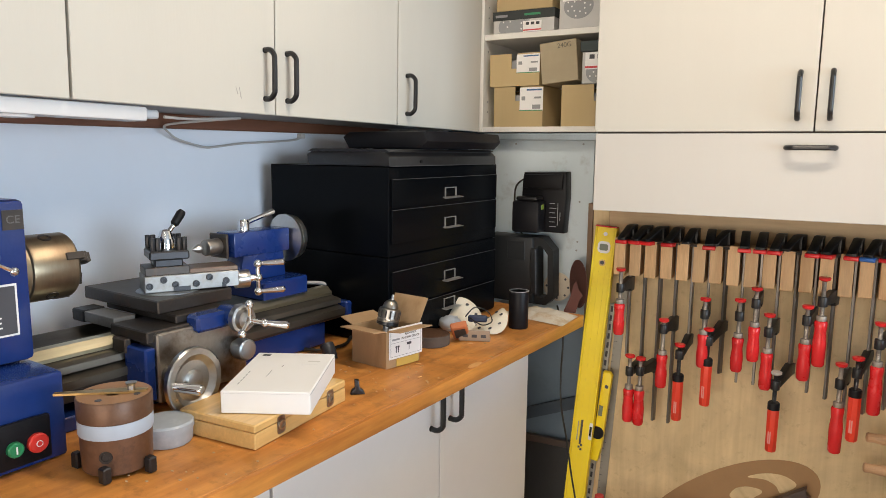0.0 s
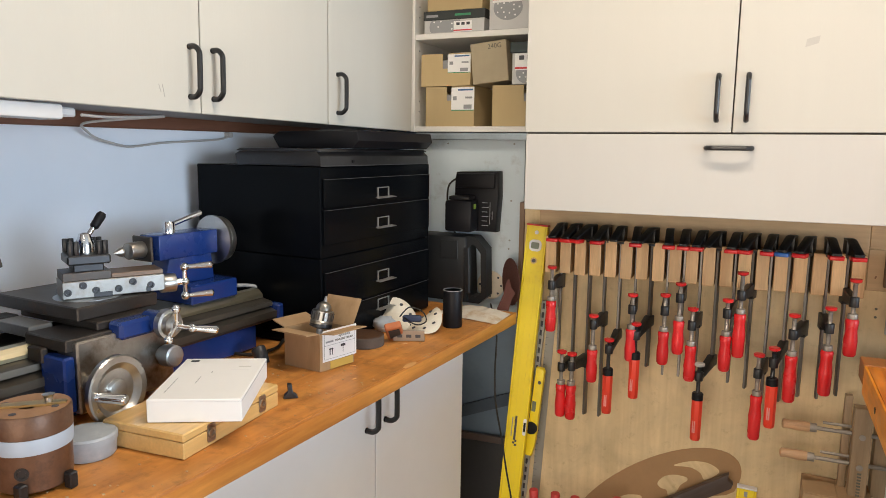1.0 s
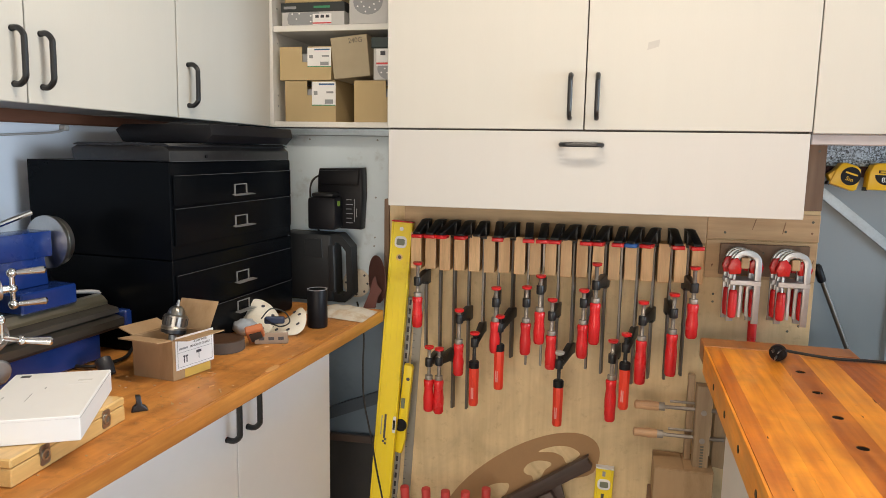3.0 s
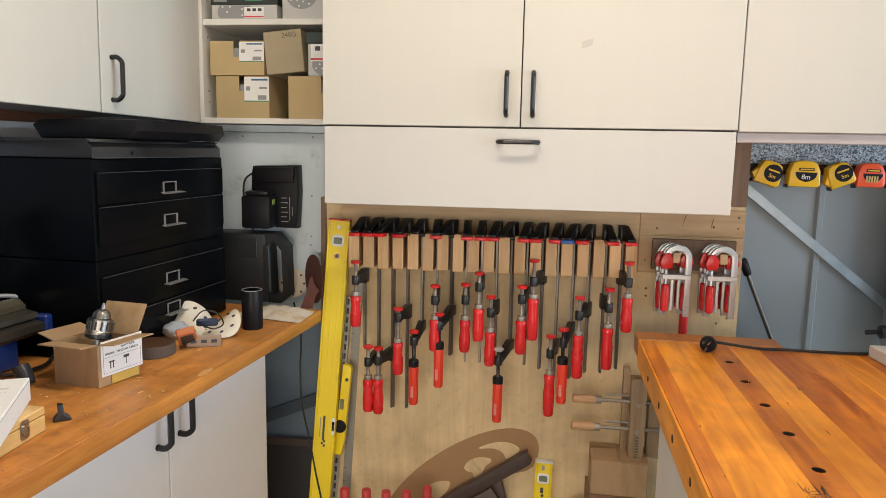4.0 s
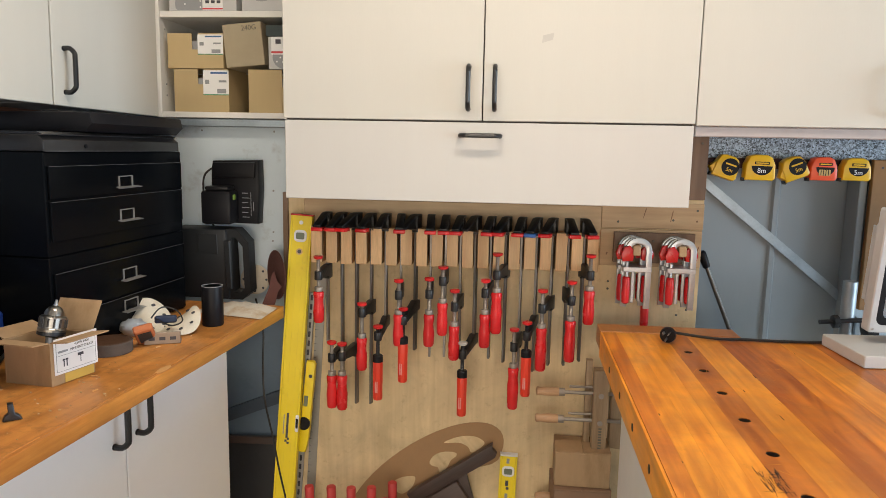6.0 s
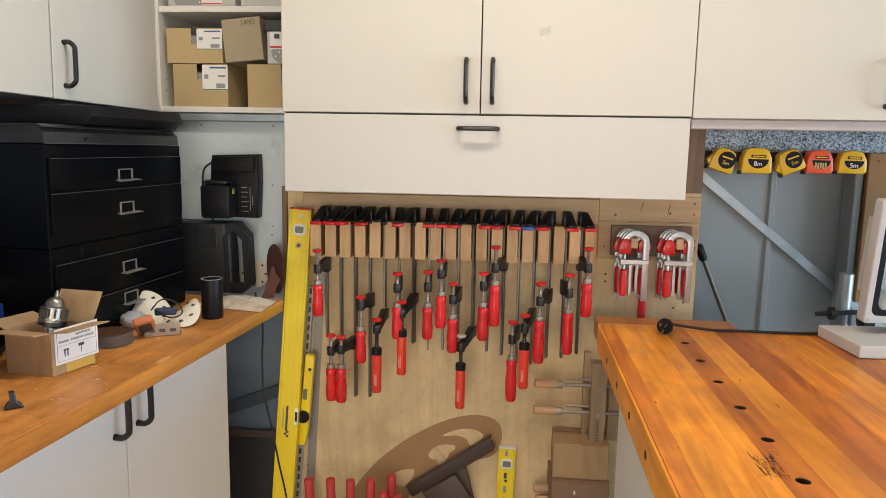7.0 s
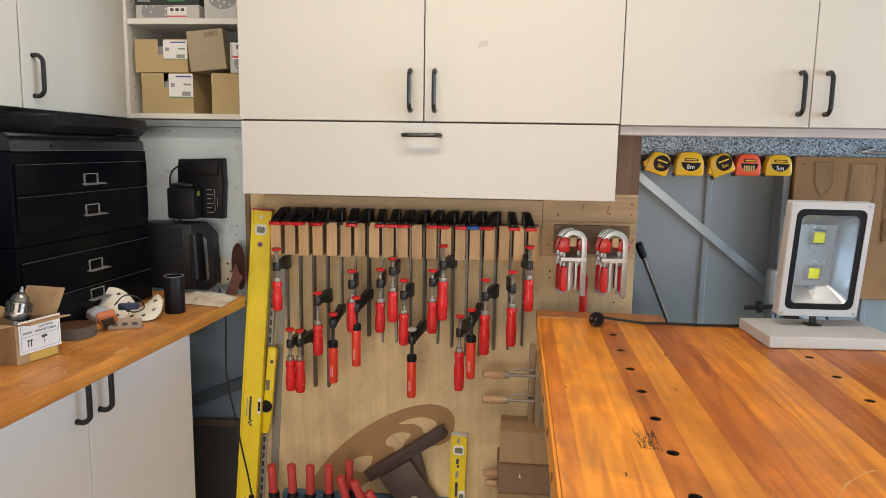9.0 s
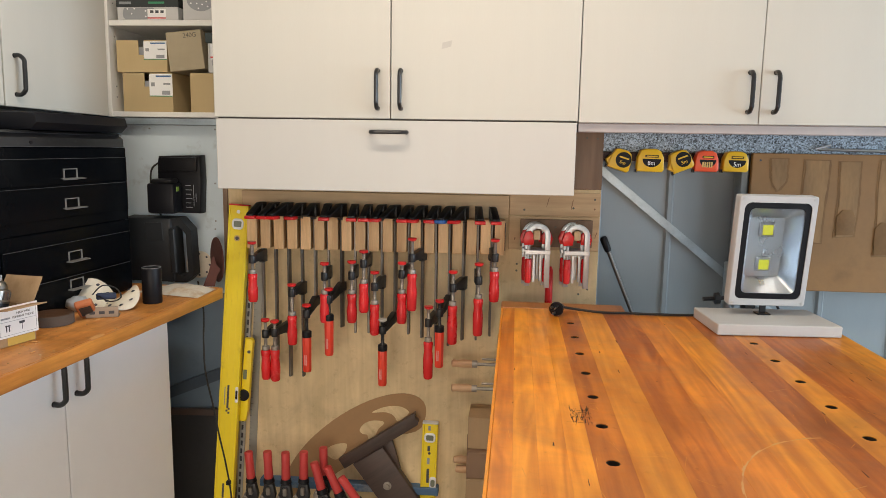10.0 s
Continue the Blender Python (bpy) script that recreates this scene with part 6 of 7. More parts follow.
def worktop_things():
    # black card tube
    th = thing("open_tube", pose(-0.634, 1.557, 0.9055), "upright black cylinder with an open top on the worktop", "tube")
    part("shell", turn(B(), (0, 0, 0), (0, 0, 1), [(0, 0.0235), (0.003, 0.0245), (0.090, 0.0245), (0.0925, 0.0238), (0.0925, 0.021), (0.06, 0.0205), (0.06, 0.001)], 32), BLACK_RUBBER, th)
    part("rim", turn(B(), (0, 0, 0.0927), (0, 0, 1), [(0, 0.0243), (0.001, 0.0243), (0.001, 0.0215), (0, 0.0215)], 32), PRINT_GREY, th, "pale rim")
    # small meter with lead
    th = thing("multimeter", pose(-0.700, 1.395, 0.9055, 0, 0, 22), "small orange test meter with a metal bracket lying on the worktop", "meter")
    m = pose(0, 0, 0.006, 48, -13, 6)
    bm = box(B(), -0.026, 0.012, -0.008, 0.008, 0, 0.062, 0.003)
    bmesh.ops.transform(bm, matrix=m, verts=bm.verts)
    part("case", bm, material("orange_meter_case", (0.50, 0.16, 0.06), 0.5, vary=0.15), th, "orange meter case")
    bm = box(B(), -0.020, 0.006, -0.0095, -0.0082, 0.014, 0.052, 0.001)
    bmesh.ops.transform(bm, matrix=m, verts=bm.verts)
    part("face", bm, GREY_ENAMEL, th)
    bm = B()
    box(bm, -0.012, 0.060, -0.022, -0.019, 0.0, 0.026, 0.001)
    box(bm, -0.012, 0.060, -0.019, 0.01, 0.0, 0.003)
    part("bracket", bm, material("stamped_steel", (0.34, 0.29, 0.24), 0.4, 0.8), th, "stamped steel bracket")
    for x in (0.003, 0.024, 0.045):
        part("slot", box(B(), x - 0.006, x + 0.006, -0.0228, -0.0221, 0.009, 0.016), PRINT, th)
    part("lead", tube(B(), [(0.0, 0.01, 0.05), (0.02, 0.03, 0.068), (0.05, 0.03, 0.060), (0.062, 0.015, 0.04), (0.04, 0.0, 0.034), (0.01, 0.02, 0.045)], 0.0016), CABLE, th)
    part("probe", box(B(), 0.005, 0.05, 0.022, 0.034, 0.034, 0.050, 0.003), material("dark_blue_pouch", (0.02, 0.035, 0.08), 0.5), th)
    # clear bag beside it
    th = thing("plastic_bag", pose(-0.765, 1.44, 0.9055, 0, 0, 20), "small clear plastic bag of parts on the worktop", "bag")
    bm = B()
    g = bmesh.ops.create_uvsphere(bm, u_segments=14, v_segments=10, radius=0.5)["verts"]
    for v in g:
        w = 1 + 0.25 * noise.noise(v.co * 4)
        v.co = Vector((v.co.x * 0.055 * w, v.co.y * 0.04 * w, 0.019 + v.co.z * 0.038 * w))
    part("film", bm, GREY_PLASTIC, th)
    # grinding disc
    th = thing("grinding_wheel", pose(-0.748, 1.318, 0.9055), "flat dark round grinding wheel with a brown face on the worktop", "disc")
    part("wheel", turn(B(), (0, 0, 0), (0, 0, 1), [(0, 0.043), (0.001, 0.044), (0.022, 0.044), (0.0235, 0.043), (0.0235, 0.002)], 40), EMERY_DARK, th)
    part("face", turn(B(), (0, 0, 0.0237), (0, 0, 1), [(0, 0.042), (0.0006, 0.042), (0.0007, 0.001)], 40), RUST_BROWN, th, "brown worn face")
    # chips of wood
    for x, y, r in ((-0.745, 1.41, 10), (-0.668, 1.36, 60), (-0.69, 1.17, 20), (-0.645, 1.10, 75)):
        single("wood_chip", box(B(), -0.0055, 0.0055, -0.0012, 0.0012, 0, 0.002, 0.0004), SCRATCH, pose(x, y, 0.9055, 0, 0, r), "small pale wood chip on the worktop", "wood chip", "wood chips")


def crumbs():
    """Sawdust crumbs and specks scattered on the worktop."""
    random.seed(11)
    bm = B()
    for k in range(150):
        u, v = random.uniform(0.13, 0.36), random.uniform(-0.95, 0.28)
        r = random.uniform(0.0006, 0.0018)
        a = random.uniform(0, 6.28)
        pts = [(u + r * (1.7 if j % 2 else 1.0) * math.cos(a + j * math.tau / 5), v + r * math.sin(a + j * math.tau / 5)) for j in range(5)]
        prism(bm, pts, 0.9052, 0.9052 + r * 0.8, "xy")
    single("sawdust", bm, material("pale_sawdust", (0.50, 0.34, 0.19), 0.9, vary=0.3, scale=60), LEFT, "pale sawdust crumbs scattered on the worktop", "sawdust", kind="stuff")


worktop_things()
crumbs()


def chuck_box():
    th = thing("cardboard_box", pose(-0.7575, 1.152, 0.9055, 0, 0, 0), "open cardboard box with a white label holding a drill chuck", "box")
    a, b, c = Vector((-0.062, -0.034, 0)), Vector((0.031, -0.046, 0)), Vector((0.055, 0.042, 0))
    d = a + c - b
    h = 0.076
    corners = [a, b, c, d]
    for i in range(4):
        p, q = corners[i], corners[(i + 1) % 4]
        n = (q - p).cross(Vector((0, 0, 1))).normalized() * -0.002
        bm = B()
        vs = [bm.verts.new(v) for v in (p, q, q + Vector((0, 0, h)), p + Vector((0, 0, h)), p + n, q + n, q + n + Vector((0, 0, h)), p + n + Vector((0, 0, h)))]
        for f in ((0, 1, 2, 3), (7, 6, 5, 4), (0, 4, 5, 1), (3, 2, 6, 7), (0, 3, 7, 4), (1, 5, 6, 2)):
            bm.faces.new([vs[k] for k in f])
        part("side", bm, CARD_BOX, th)
        out = -n.normalized()
        lift = (0.004, 0.006, 0.050, 0.010)[i]
        reach = (0.036, 0.040, 0.030, 0.04)[i]
        bm = B()
        z = Vector((0, 0, h))
        o = out * reach + Vector((0, 0, lift))
        t = Vector((0, 0, 0.0022))
        ins = (q - p) * 0.02
        vs = [bm.verts.new(v) for v in (p + z + ins, q + z - ins, q + z + o - ins, p + z + o + ins, p + z + t + ins, q + z + t - ins, q + z + o + t - ins, p + z + o + t + ins)]
        for f in ((3, 2, 1, 0), (4, 5, 6, 7), (0, 1, 5, 4), (1, 2, 6, 5), (2, 3, 7, 6), (3, 0, 4, 7)):
            bm.faces.new([vs[k] for k in f])
        part("flap", bm, CARD_BOX, th, "open cardboard flap")
    bm = B()
    bm.faces.new([bm.verts.new(v + Vector((0, 0, 0.002))) for v in corners])
    part("base", bm, CARD_DARK, th)
    # label on the right-hand face
    u = (c - b).normalized()
    n = u.cross(Vector((0, 0, 1))).normalized()
    M = Matrix((( u.x, 0, n.x, b.x), (u.y, 0, n.y, b.y), (0, 1, 0, 0), (0, 0, 0, 1)))
    L = (c - b).length
    def plate(x0, x1, z0, z1, mat, lift, name="label", lab=""):
        bm = box(B(), x0, x1, z0, z1, lift, lift + 0.0005)
        bmesh.ops.transform(bm, matrix=M, verts=bm.verts)
        part(name, bm, mat, th, lab)
    plate(0.006, L + 0.006, 0.018, 0.082, PAPER, 0.0012, "label", "white printed label")
    plate(0.014, 0.034, 0.056, 0.0595, PRINT_GREY, 0.0018, "print_bar")
    for text, x, z in (("4-JAW INDE", 0.064, 0.0655), ("PENDENT CHUCK", 0.064, 0.0575)):
        words("lettering", text, 0.0060, PRINT_FADED, th, M @ Matrix.Translation((x, z, 0.0019)))
    for x0, x1, z0, z1 in ((0.010, L + 0.002, 0.0505, 0.0511), (0.010, L + 0.002, 0.0225, 0.0231), (0.010, 0.0106, 0.0225, 0.077), (L + 0.0014, L + 0.002, 0.0225, 0.077), (0.010, L + 0.002, 0.0764, 0.077)):
        plate(x0, x1, z0, z1, PRINT_GREY, 0.0018, "rule_print")
    for x in (0.024, 0.030):
        plate(x, x + 0.002, 0.030, 0.044, PRINT, 0.0018, "arrow_print")
        plate(x - 0.0015, x + 0.0035, 0.041, 0.0435, PRINT, 0.0019, "arrow_print")
    plate(0.054, 0.066, 0.042, 0.047, PRINT, 0.0018, "umbrella_print")
    plate(0.0595, 0.0605, 0.030, 0.042, PRINT, 0.0018, "umbrella_print")
    plate(0.026, L - 0.004, 0.001, 0.017, TAPE_CLEAR, 0.0012, "parcel_tape", "yellow parcel tape")
    # keyless chuck standing in the box
    th = thing("drill_chuck", pose(-0.757, 1.155, 0.985), "silver keyed drill chuck sitting in the open box", "drill chuck")
    ax = (0.10, 0.22, 1)
    part("sleeve", turn(B(), (0, 0, 0), ax, [(-0.004, 0.016), (0.0, 0.0225), (0.010, 0.0235), (0.012, 0.0222), (0.031, 0.0222), (0.033, 0.0205), (0.0345, 0.0165), (0.042, 0.0150), (0.048, 0.0105), (0.051, 0.005)], 36), material("gunmetal_chuck", (0.30, 0.285, 0.26), 0.3, 1.0, vary=0.2), th, "knurled steel sleeve")
    part("ring", turn(B(), (0, 0, -0.001), ax, [(0, 0.0232), (0.007, 0.0232), (0.008, 0.022)], 36), BLACK_OXIDE, th)
    for k in range(14):
        q = k * math.tau / 14
        z = Vector(ax).normalized()
        x = z.cross(Vector((0, 1, 0))).normalized()
        y = z.cross(x)
        o = (x * math.cos(q) + y * math.sin(q)) * 0.0220
        part("flute", cyl(B(), o + z * 0.014, o + z * 0.029, 0.0018, seg=6), DARK_CAST, th)
    part("jaw_tip", cyl(B(), Vector(ax).normalized() * 0.049, Vector(ax).normalized() * 0.062, 0.0045, 0.002, seg=12), STEEL, th)
    part("arbor", cyl(B(), (0.006, -0.02, -0.05), (0.002, -0.004, -0.003), 0.008, seg=14), STEEL, th)


chuck_box()


def boxes_by_lathe():
    th = thing("wooden_box", pose(-0.679, 0.694, 0.9055, 0, 0, 3), "hinged varnished pine box with metal latches on the worktop", "box")
    part("base", box(B(), -0.150, 0, 0, 0.232, 0, 0.0245, 0.0015), BOX_PINE, th)
    part("lid", box(B(), -0.150, 0.0003, 0, 0.2323, 0.0252, 0.038, 0.002), BOX_PINE, th, "pine lid")
    for y in (0.058, 0.185):
        bm = B()
        prism(bm, rounded(y - 0.009, y + 0.009, 0.006, 0.034, 0.004, 3), 0.0004, 0.0016, "yz")
        lt = part("latch", bm, CAST, th, "tarnished metal latch")
        part("latch_ring", turn(B(), (0.0017, y, 0.020), (1, 0, 0), [(0, 0.0075), (0.002, 0.0075), (0.002, 0.0048), (0, 0.0045)], 16), STEEL, lt)
    th = thing("carton", pose(-0.757, 0.703, 0.9442, 0, 0, 27.5), "white cardboard carton lying on the wooden box", "box")
    part("body", box(B(), 0, 0.137, 0, 0.200, 0, 0.0355, 0.0012), PAPER, th)
    part("lid_seam", box(B(), -0.0004, 0.1374, 0.0, 0.200, 0.0315, 0.0319), PRINT_GREY, th)
    for x0, x1, y0, y1, mt in ((0.012, 0.026, 0.180, 0.190, PRINT), (0.016, 0.019, 0.03, 0.10, PRINT_GREY), (0.05, 0.056, 0.07, 0.105, PRINT_GREY), (0.062, 0.066, 0.12, 0.13, PRINT_GREY), (0.10, 0.12, 0.15, 0.156, material("faint_print", (0.66, 0.66, 0.63), 0.6)), (0.09, 0.12, 0.135, 0.138, PRINT_WHITE)):
        if mt is PRINT_GREY:
            for k in range(5):
                q = y0 + (y1 - y0) * k / 5
                part("print_bar", box(B(), x0, x0 + 0.0016, q, q + (y1 - y0) * 0.12, 0.0356, 0.0358), mt, th)
        else:
            part("print_bar", box(B(), x0, x1, y0, y1, 0.0356, 0.0358), mt, th)
    # rusty face plate chuck
    th = thing("lathe_chuck", pose(-0.806, 0.562, 0.9055), "brown rusted lathe chuck with a grey band standing on the worktop", "lathe chuck")
    part("body", turn(B(), (0, 0, 0), (0, 0, 1), [(0.004, 0.041), (0.007, 0.045), (0.056, 0.0465)], 40), RUST_BROWN, th)
    part("band", turn(B(), (0, 0, 0.056), (0, 0, 1), [(0, 0.0475), (0.002, 0.048), (0.018, 0.048), (0.020, 0.0475)], 40), material("pale_grey_band", (0.42, 0.49, 0.58), 0.45, vary=0.1), th, "pale grey band")
    part("plate", turn(B(), (0, 0, 0.076), (0, 0, 1), [(0, 0.047), (0.001, 0.0485), (0.028, 0.0485), (0.030, 0.0475), (0.030, 0.012), (0.022, 0.011)], 40), RUST_BROWN, th)
    part("face", turn(B(), (0, 0, 0.1062), (0, 0, 1), [(0, 0.0465), (0.0004, 0.0465), (0.0004, 0.014), (0, 0.014)], 40), TAN_TOP, th, "tan machined face")
    for a in (20, 110, 200, 290):
        q = radians(a)
        part("bolt_hole", cyl(B(), (0.034 * math.cos(q), 0.034 * math.sin(q), 0.1067), (0.034 * math.cos(q), 0.034 * math.sin(q), 0.1073), 0.0045, seg=12), PRINT, th)
    part("key_socket", turn(B(), (0.027, -0.036, 0.033), (0.6, -0.8, 0), [(0, 0.0085), (0.002, 0.0085), (0.002, 0.0055), (0.001, 0.005)], 20), BLACK_OXIDE, th)
    for dx, dy in ((0.030, -0.041), (-0.045, -0.03), (0.052, 0.012)):
        part("jaw", box(B(), dx - 0.007, dx + 0.007, dy - 0.006, dy + 0.006, 0.0, 0.022, 0.002), BLACK_OXIDE, th)
    th = thing("chuck_key", pose(-0.806, 0.562, 1.0124, 0, 0, 40), "flat brassy spanner lying on the rusted chuck", "spanner")
    part("blade", prism(B(), [(-0.075, -0.006), (0.02, -0.010), (0.043, -0.004), (0.043, 0.004), (0.02, 0.009), (-0.075, 0.002)], 0, 0.003, "xy"), BRASS, th)
    part("wing_nut", turn(B(), (0.022, 0, 0.003), (0, 0, 1), [(0, 0.005), (0.006, 0.005), (0.010, 0.008), (0.011, 0.003)], 12), STEEL, th)
    th = thing("plastic_pot", pose(-0.818, 0.654, 0.9055), "frosted grey plastic lidded pot beside the chuck", "pot")
    part("pot", turn(B(), (0, 0, 0), (0, 0, 1), [(0, 0.034), (0.003, 0.036), (0.022, 0.037)], 30), GREY_PLASTIC, th)
    part("lid", turn(B(), (0, 0, 0.0222), (0, 0, 1), [(0, 0.0385), (0.008, 0.0385), (0.011, 0.036), (0.012, 0.003)], 30), GREY_PLASTIC, th)
    th = thing("small_bracket", pose(-0.694, 0.965, 0.9055, 0, 0, 40), "small black angled bracket lying beside the wooden box", "bracket")
    part("arm", prism(B(), [(-0.013, 0), (0.013, 0), (0.009, 0.007), (0.004, 0.010), (0.002, 0.026), (-0.006, 0.027), (-0.005, 0.012), (-0.011, 0.007)], -0.006, 0.006, "xz", 0.0015), BLACK_OXIDE, th)
    th = thing("plastic_bottle", pose(-0.862, 1.105, 0.9055), "small grey plastic cap and lead behind the box", "bottle")
    part("cap", turn(B(), (0, 0, 0), (-0.6, 0.2, 0.8), [(0, 0.012), (0.02, 0.015), (0.034, 0.015), (0.036, 0.012)], 16), GREY_ENAMEL, th)
    th = thing("power_lead", LEFT, "black rubber mains lead looping behind the lathe", "cable")
    part("lead", tube(B(), [(-0.06, -0.19, 1.00), (-0.03, -0.165, 1.005), (0.0, -0.15, 0.975), (0.01, -0.155, 0.93), (0.0, -0.19, 0.912), (0.03, -0.24, 0.9115), (0.06, -0.30, 0.912), (0.04, -0.36, 0.9115), (-0.02, -0.37, 0.9115)], 0.0038), CABLE, th)


boxes_by_lathe()


# ---- shelf boxes ----
def abrasive_box(m, w, d, h, notch, label, mat=CARD):
    th = thing("cardboard_box", m, label, "box", "abrasive boxes on the shelf")
    front = [(0, 0), (w, 0), (w, h), (w * notch[1], h), (w * notch[1], h - notch[2]), (w * notch[0], h - notch[2]), (w * notch[0], h), (0, h)]
    part("front", prism(B(), front, 0, 0.002, "xz"), mat, th)
    part("side", box(B(), 0, 0.002, 0.0022, d, 0, h), mat, th)
    part("side", box(B(), w - 0.002, w, 0.0022, d, 0, h), mat, th)
    part("back", box(B(), 0.002, w - 0.002, d - 0.002, d, 0, h), mat, th)
    part("base", box(B(), 0.002, w - 0.002, 0.0022, d - 0.002, 0, 0.002), mat, th)
    part("contents", box(B(), 0.006, w - 0.006, 0.006, d - 0.006, 0.0025, h * 0.8), PRINT_GREY, th, "stack of grey sanding discs")
    x0 = w * notch[1] - 0.002
    part("label", box(B(), x0, w + 0.0006, -0.0008, -0.0002, h - 0.068 * h / 0.112, h - 0.003), PAPER, th, "white printed label")
    lw = w - x0
    for fx0, fx1, fz0, fz1, mt in ((0.3, 0.95, 0.86, 0.93, PRINT_GREEN if notch[2] < 0.04 else material("blue_print", (0.06, 0.14, 0.32), 0.5)), (0.62, 0.92, 0.52, 0.60, PRINT_GREY), (0.55, 0.9, 0.08, 0.26, PRINT_GREY), (0.08, 0.24, 0.45, 0.62, PRINT_GREY), (0.0, 1.0, 0.0, 0.04, PRINT_GREEN)):
        lh = 0.068 * h / 0.112 - 0.003
        z = h - 0.068 * h / 0.112
        part("print_bar", box(B(), x0 + lw * fx0, x0 + lw * fx1, -0.0014, -0.0009, z + lh * fz0, z + lh * fz1), mt, th)
    return th


def disc_carton(m, w, d, h, lid, label, show_disc=True):
    th = thing("carton", m, label, "box", "abrasive boxes on the shelf")
    part("body", box(B(), 0, w, 0, d, 0, h, 0.001), material("pale_grey_card", (0.55, 0.55, 0.54), 0.6, vary=0.05), th)
    if lid:
        part("lid", box(B(), -0.002, w + 0.002, -0.002, d + 0.002, h * 0.62, h + 0.003, 0.001), material("black_card_lid", (0.03, 0.035, 0.035), 0.5), th, "black lid")
        part("print_bar", box(B(), w * 0.52, w * 0.78, -0.0028, -0.0022, h * 0.78, h * 0.88), PRINT_GREEN, th)
        part("print_bar", box(B(), w * 0.04, w * 0.24, -0.0028, -0.0022, h * 0.76, h * 0.88), PRINT_GREY, th)
    if show_disc:
        zc = h * (0.30 if lid else 0.36)
        r = min(w * 0.28, 0.05)
        pts = [(w * 0.36 + r * math.cos(a), max(0.002, zc + r * 0.8 * math.sin(a))) for a in [k * math.tau / 24 for k in range(24)]]
        pts = [(x, min(z, h * (0.60 if lid else 0.8))) for x, z in pts]
        part("picture", prism(B(), pts, -0.0008, -0.0002, "xz"), PRINT_GREY, th, "printed grey disc")
        for k in range(14):
            a, q = k * math.tau / 14, (0.78, 0.45)[k % 2]
            x, z = w * 0.36 + r * q * math.cos(a), zc + r * 0.8 * q * math.sin(a)
            if 0.006 < z < h * (0.56 if lid else 0.76):
                part("printed_hole", cyl(B(), (x, -0.0012, z), (x, -0.0009, z), 0.0024, seg=8), PRINT_WHITE, th)
    x0, x1 = (0.50, 0.80) if lid else (0.06, 0.62)
    z0, z1 = (0.02, 0.52) if lid else (0.45, 0.98)
    part("label", box(B(), w * x0, w * x1, -0.0014, -0.0009, h * z0, h * z1), PAPER, th, "white printed label")
    part("label_stripe", box(B(), w * x0, w * x1, -0.002, -0.0015, h * (z0 + 0.04), h * (z0 + 0.10)), PRINT_RED, th, "red stripe")
    for k in range(3):
        q = x0 + (x1 - x0) * (0.15 + 0.28 * k)
        part("print_bar", box(B(), w * q, w * (q + (x1 - x0) * 0.18), -0.002, -0.0015, h * (z0 + 0.62 * (z1 - z0)), h * (z0 + 0.88 * (z1 - z0))), PRINT, th)
    return th


def shelf_boxes():
    zb, zm = 1.4110, 1.6745
    abrasive_box(pose(-0.862, 1.873, zb), 0.152, 0.155, 0.113, (0.44, 0.55, 0.040), "open-front brown cardboard box of sanding discs on the bottom shelf")
    abrasive_box(pose(-0.655, 1.873, zb, 0, 0, 2), 0.152, 0.155, 0.113, (0.60, 0.80, 0.045), "open-front brown cardboard box of sanding discs on the bottom shelf")
    abrasive_box(pose(-0.876, 1.871, zb + 0.1145, 0, 0, -1), 0.155, 0.155, 0.091, (0.44, 0.56, 0.042), "shallow brown cardboard box of sanding discs stacked on another")
    th = thing("cardboard_box", pose(-0.7115, 1.866, 1.5262) @ pose(0, 0, 0, 0, -5.5, 0), "tilted plain brown cardboard box with handwritten grit marking", "box", "abrasive boxes on the shelf")
    part("body", box(B(), 0.0, 0.106, 0, 0.14, 0, 0.112, 0.0015), CARD_GREY, th)
    words("handwriting", "240G", 0.0185, PRINT_FADED, th, Matrix.Translation((0.072, -0.0006, 0.098)) @ pose(0, 0, 0, 90, 0, 0))
    disc_carton(pose(-0.599, 1.874, zb + 0.1145), 0.14, 0.13, 0.084, False, "pale grey abrasive carton with red striped label")
    single("carton", box(B(), 0, 0.15, 0, 0.13, 0, 0.028, 0.001), material("dark_green_card", (0.03, 0.045, 0.045), 0.5), pose(-0.605, 1.872, zb + 0.2), "flat dark carton on top of a grey one", "box", "abrasive boxes on the shelf")
    disc_carton(pose(-0.868, 1.872, zm), 0.185, 0.15, 0.058, True, "grey sanding disc carton with black lid on the upper shelf")
    disc_carton(pose(-0.668, 1.871, zm), 0.15, 0.13, 0.16, False, "tall grey sanding disc carton on the upper shelf")
    single("cardboard_box", box(B(), 0, 0.17, 0, 0.14, 0, 0.06, 0.0015), CARD, pose(-0.862, 1.878, zm + 0.0625), "plain brown cardboard box on top of a carton", "box", "abrasive boxes on the shelf")


shelf_boxes()


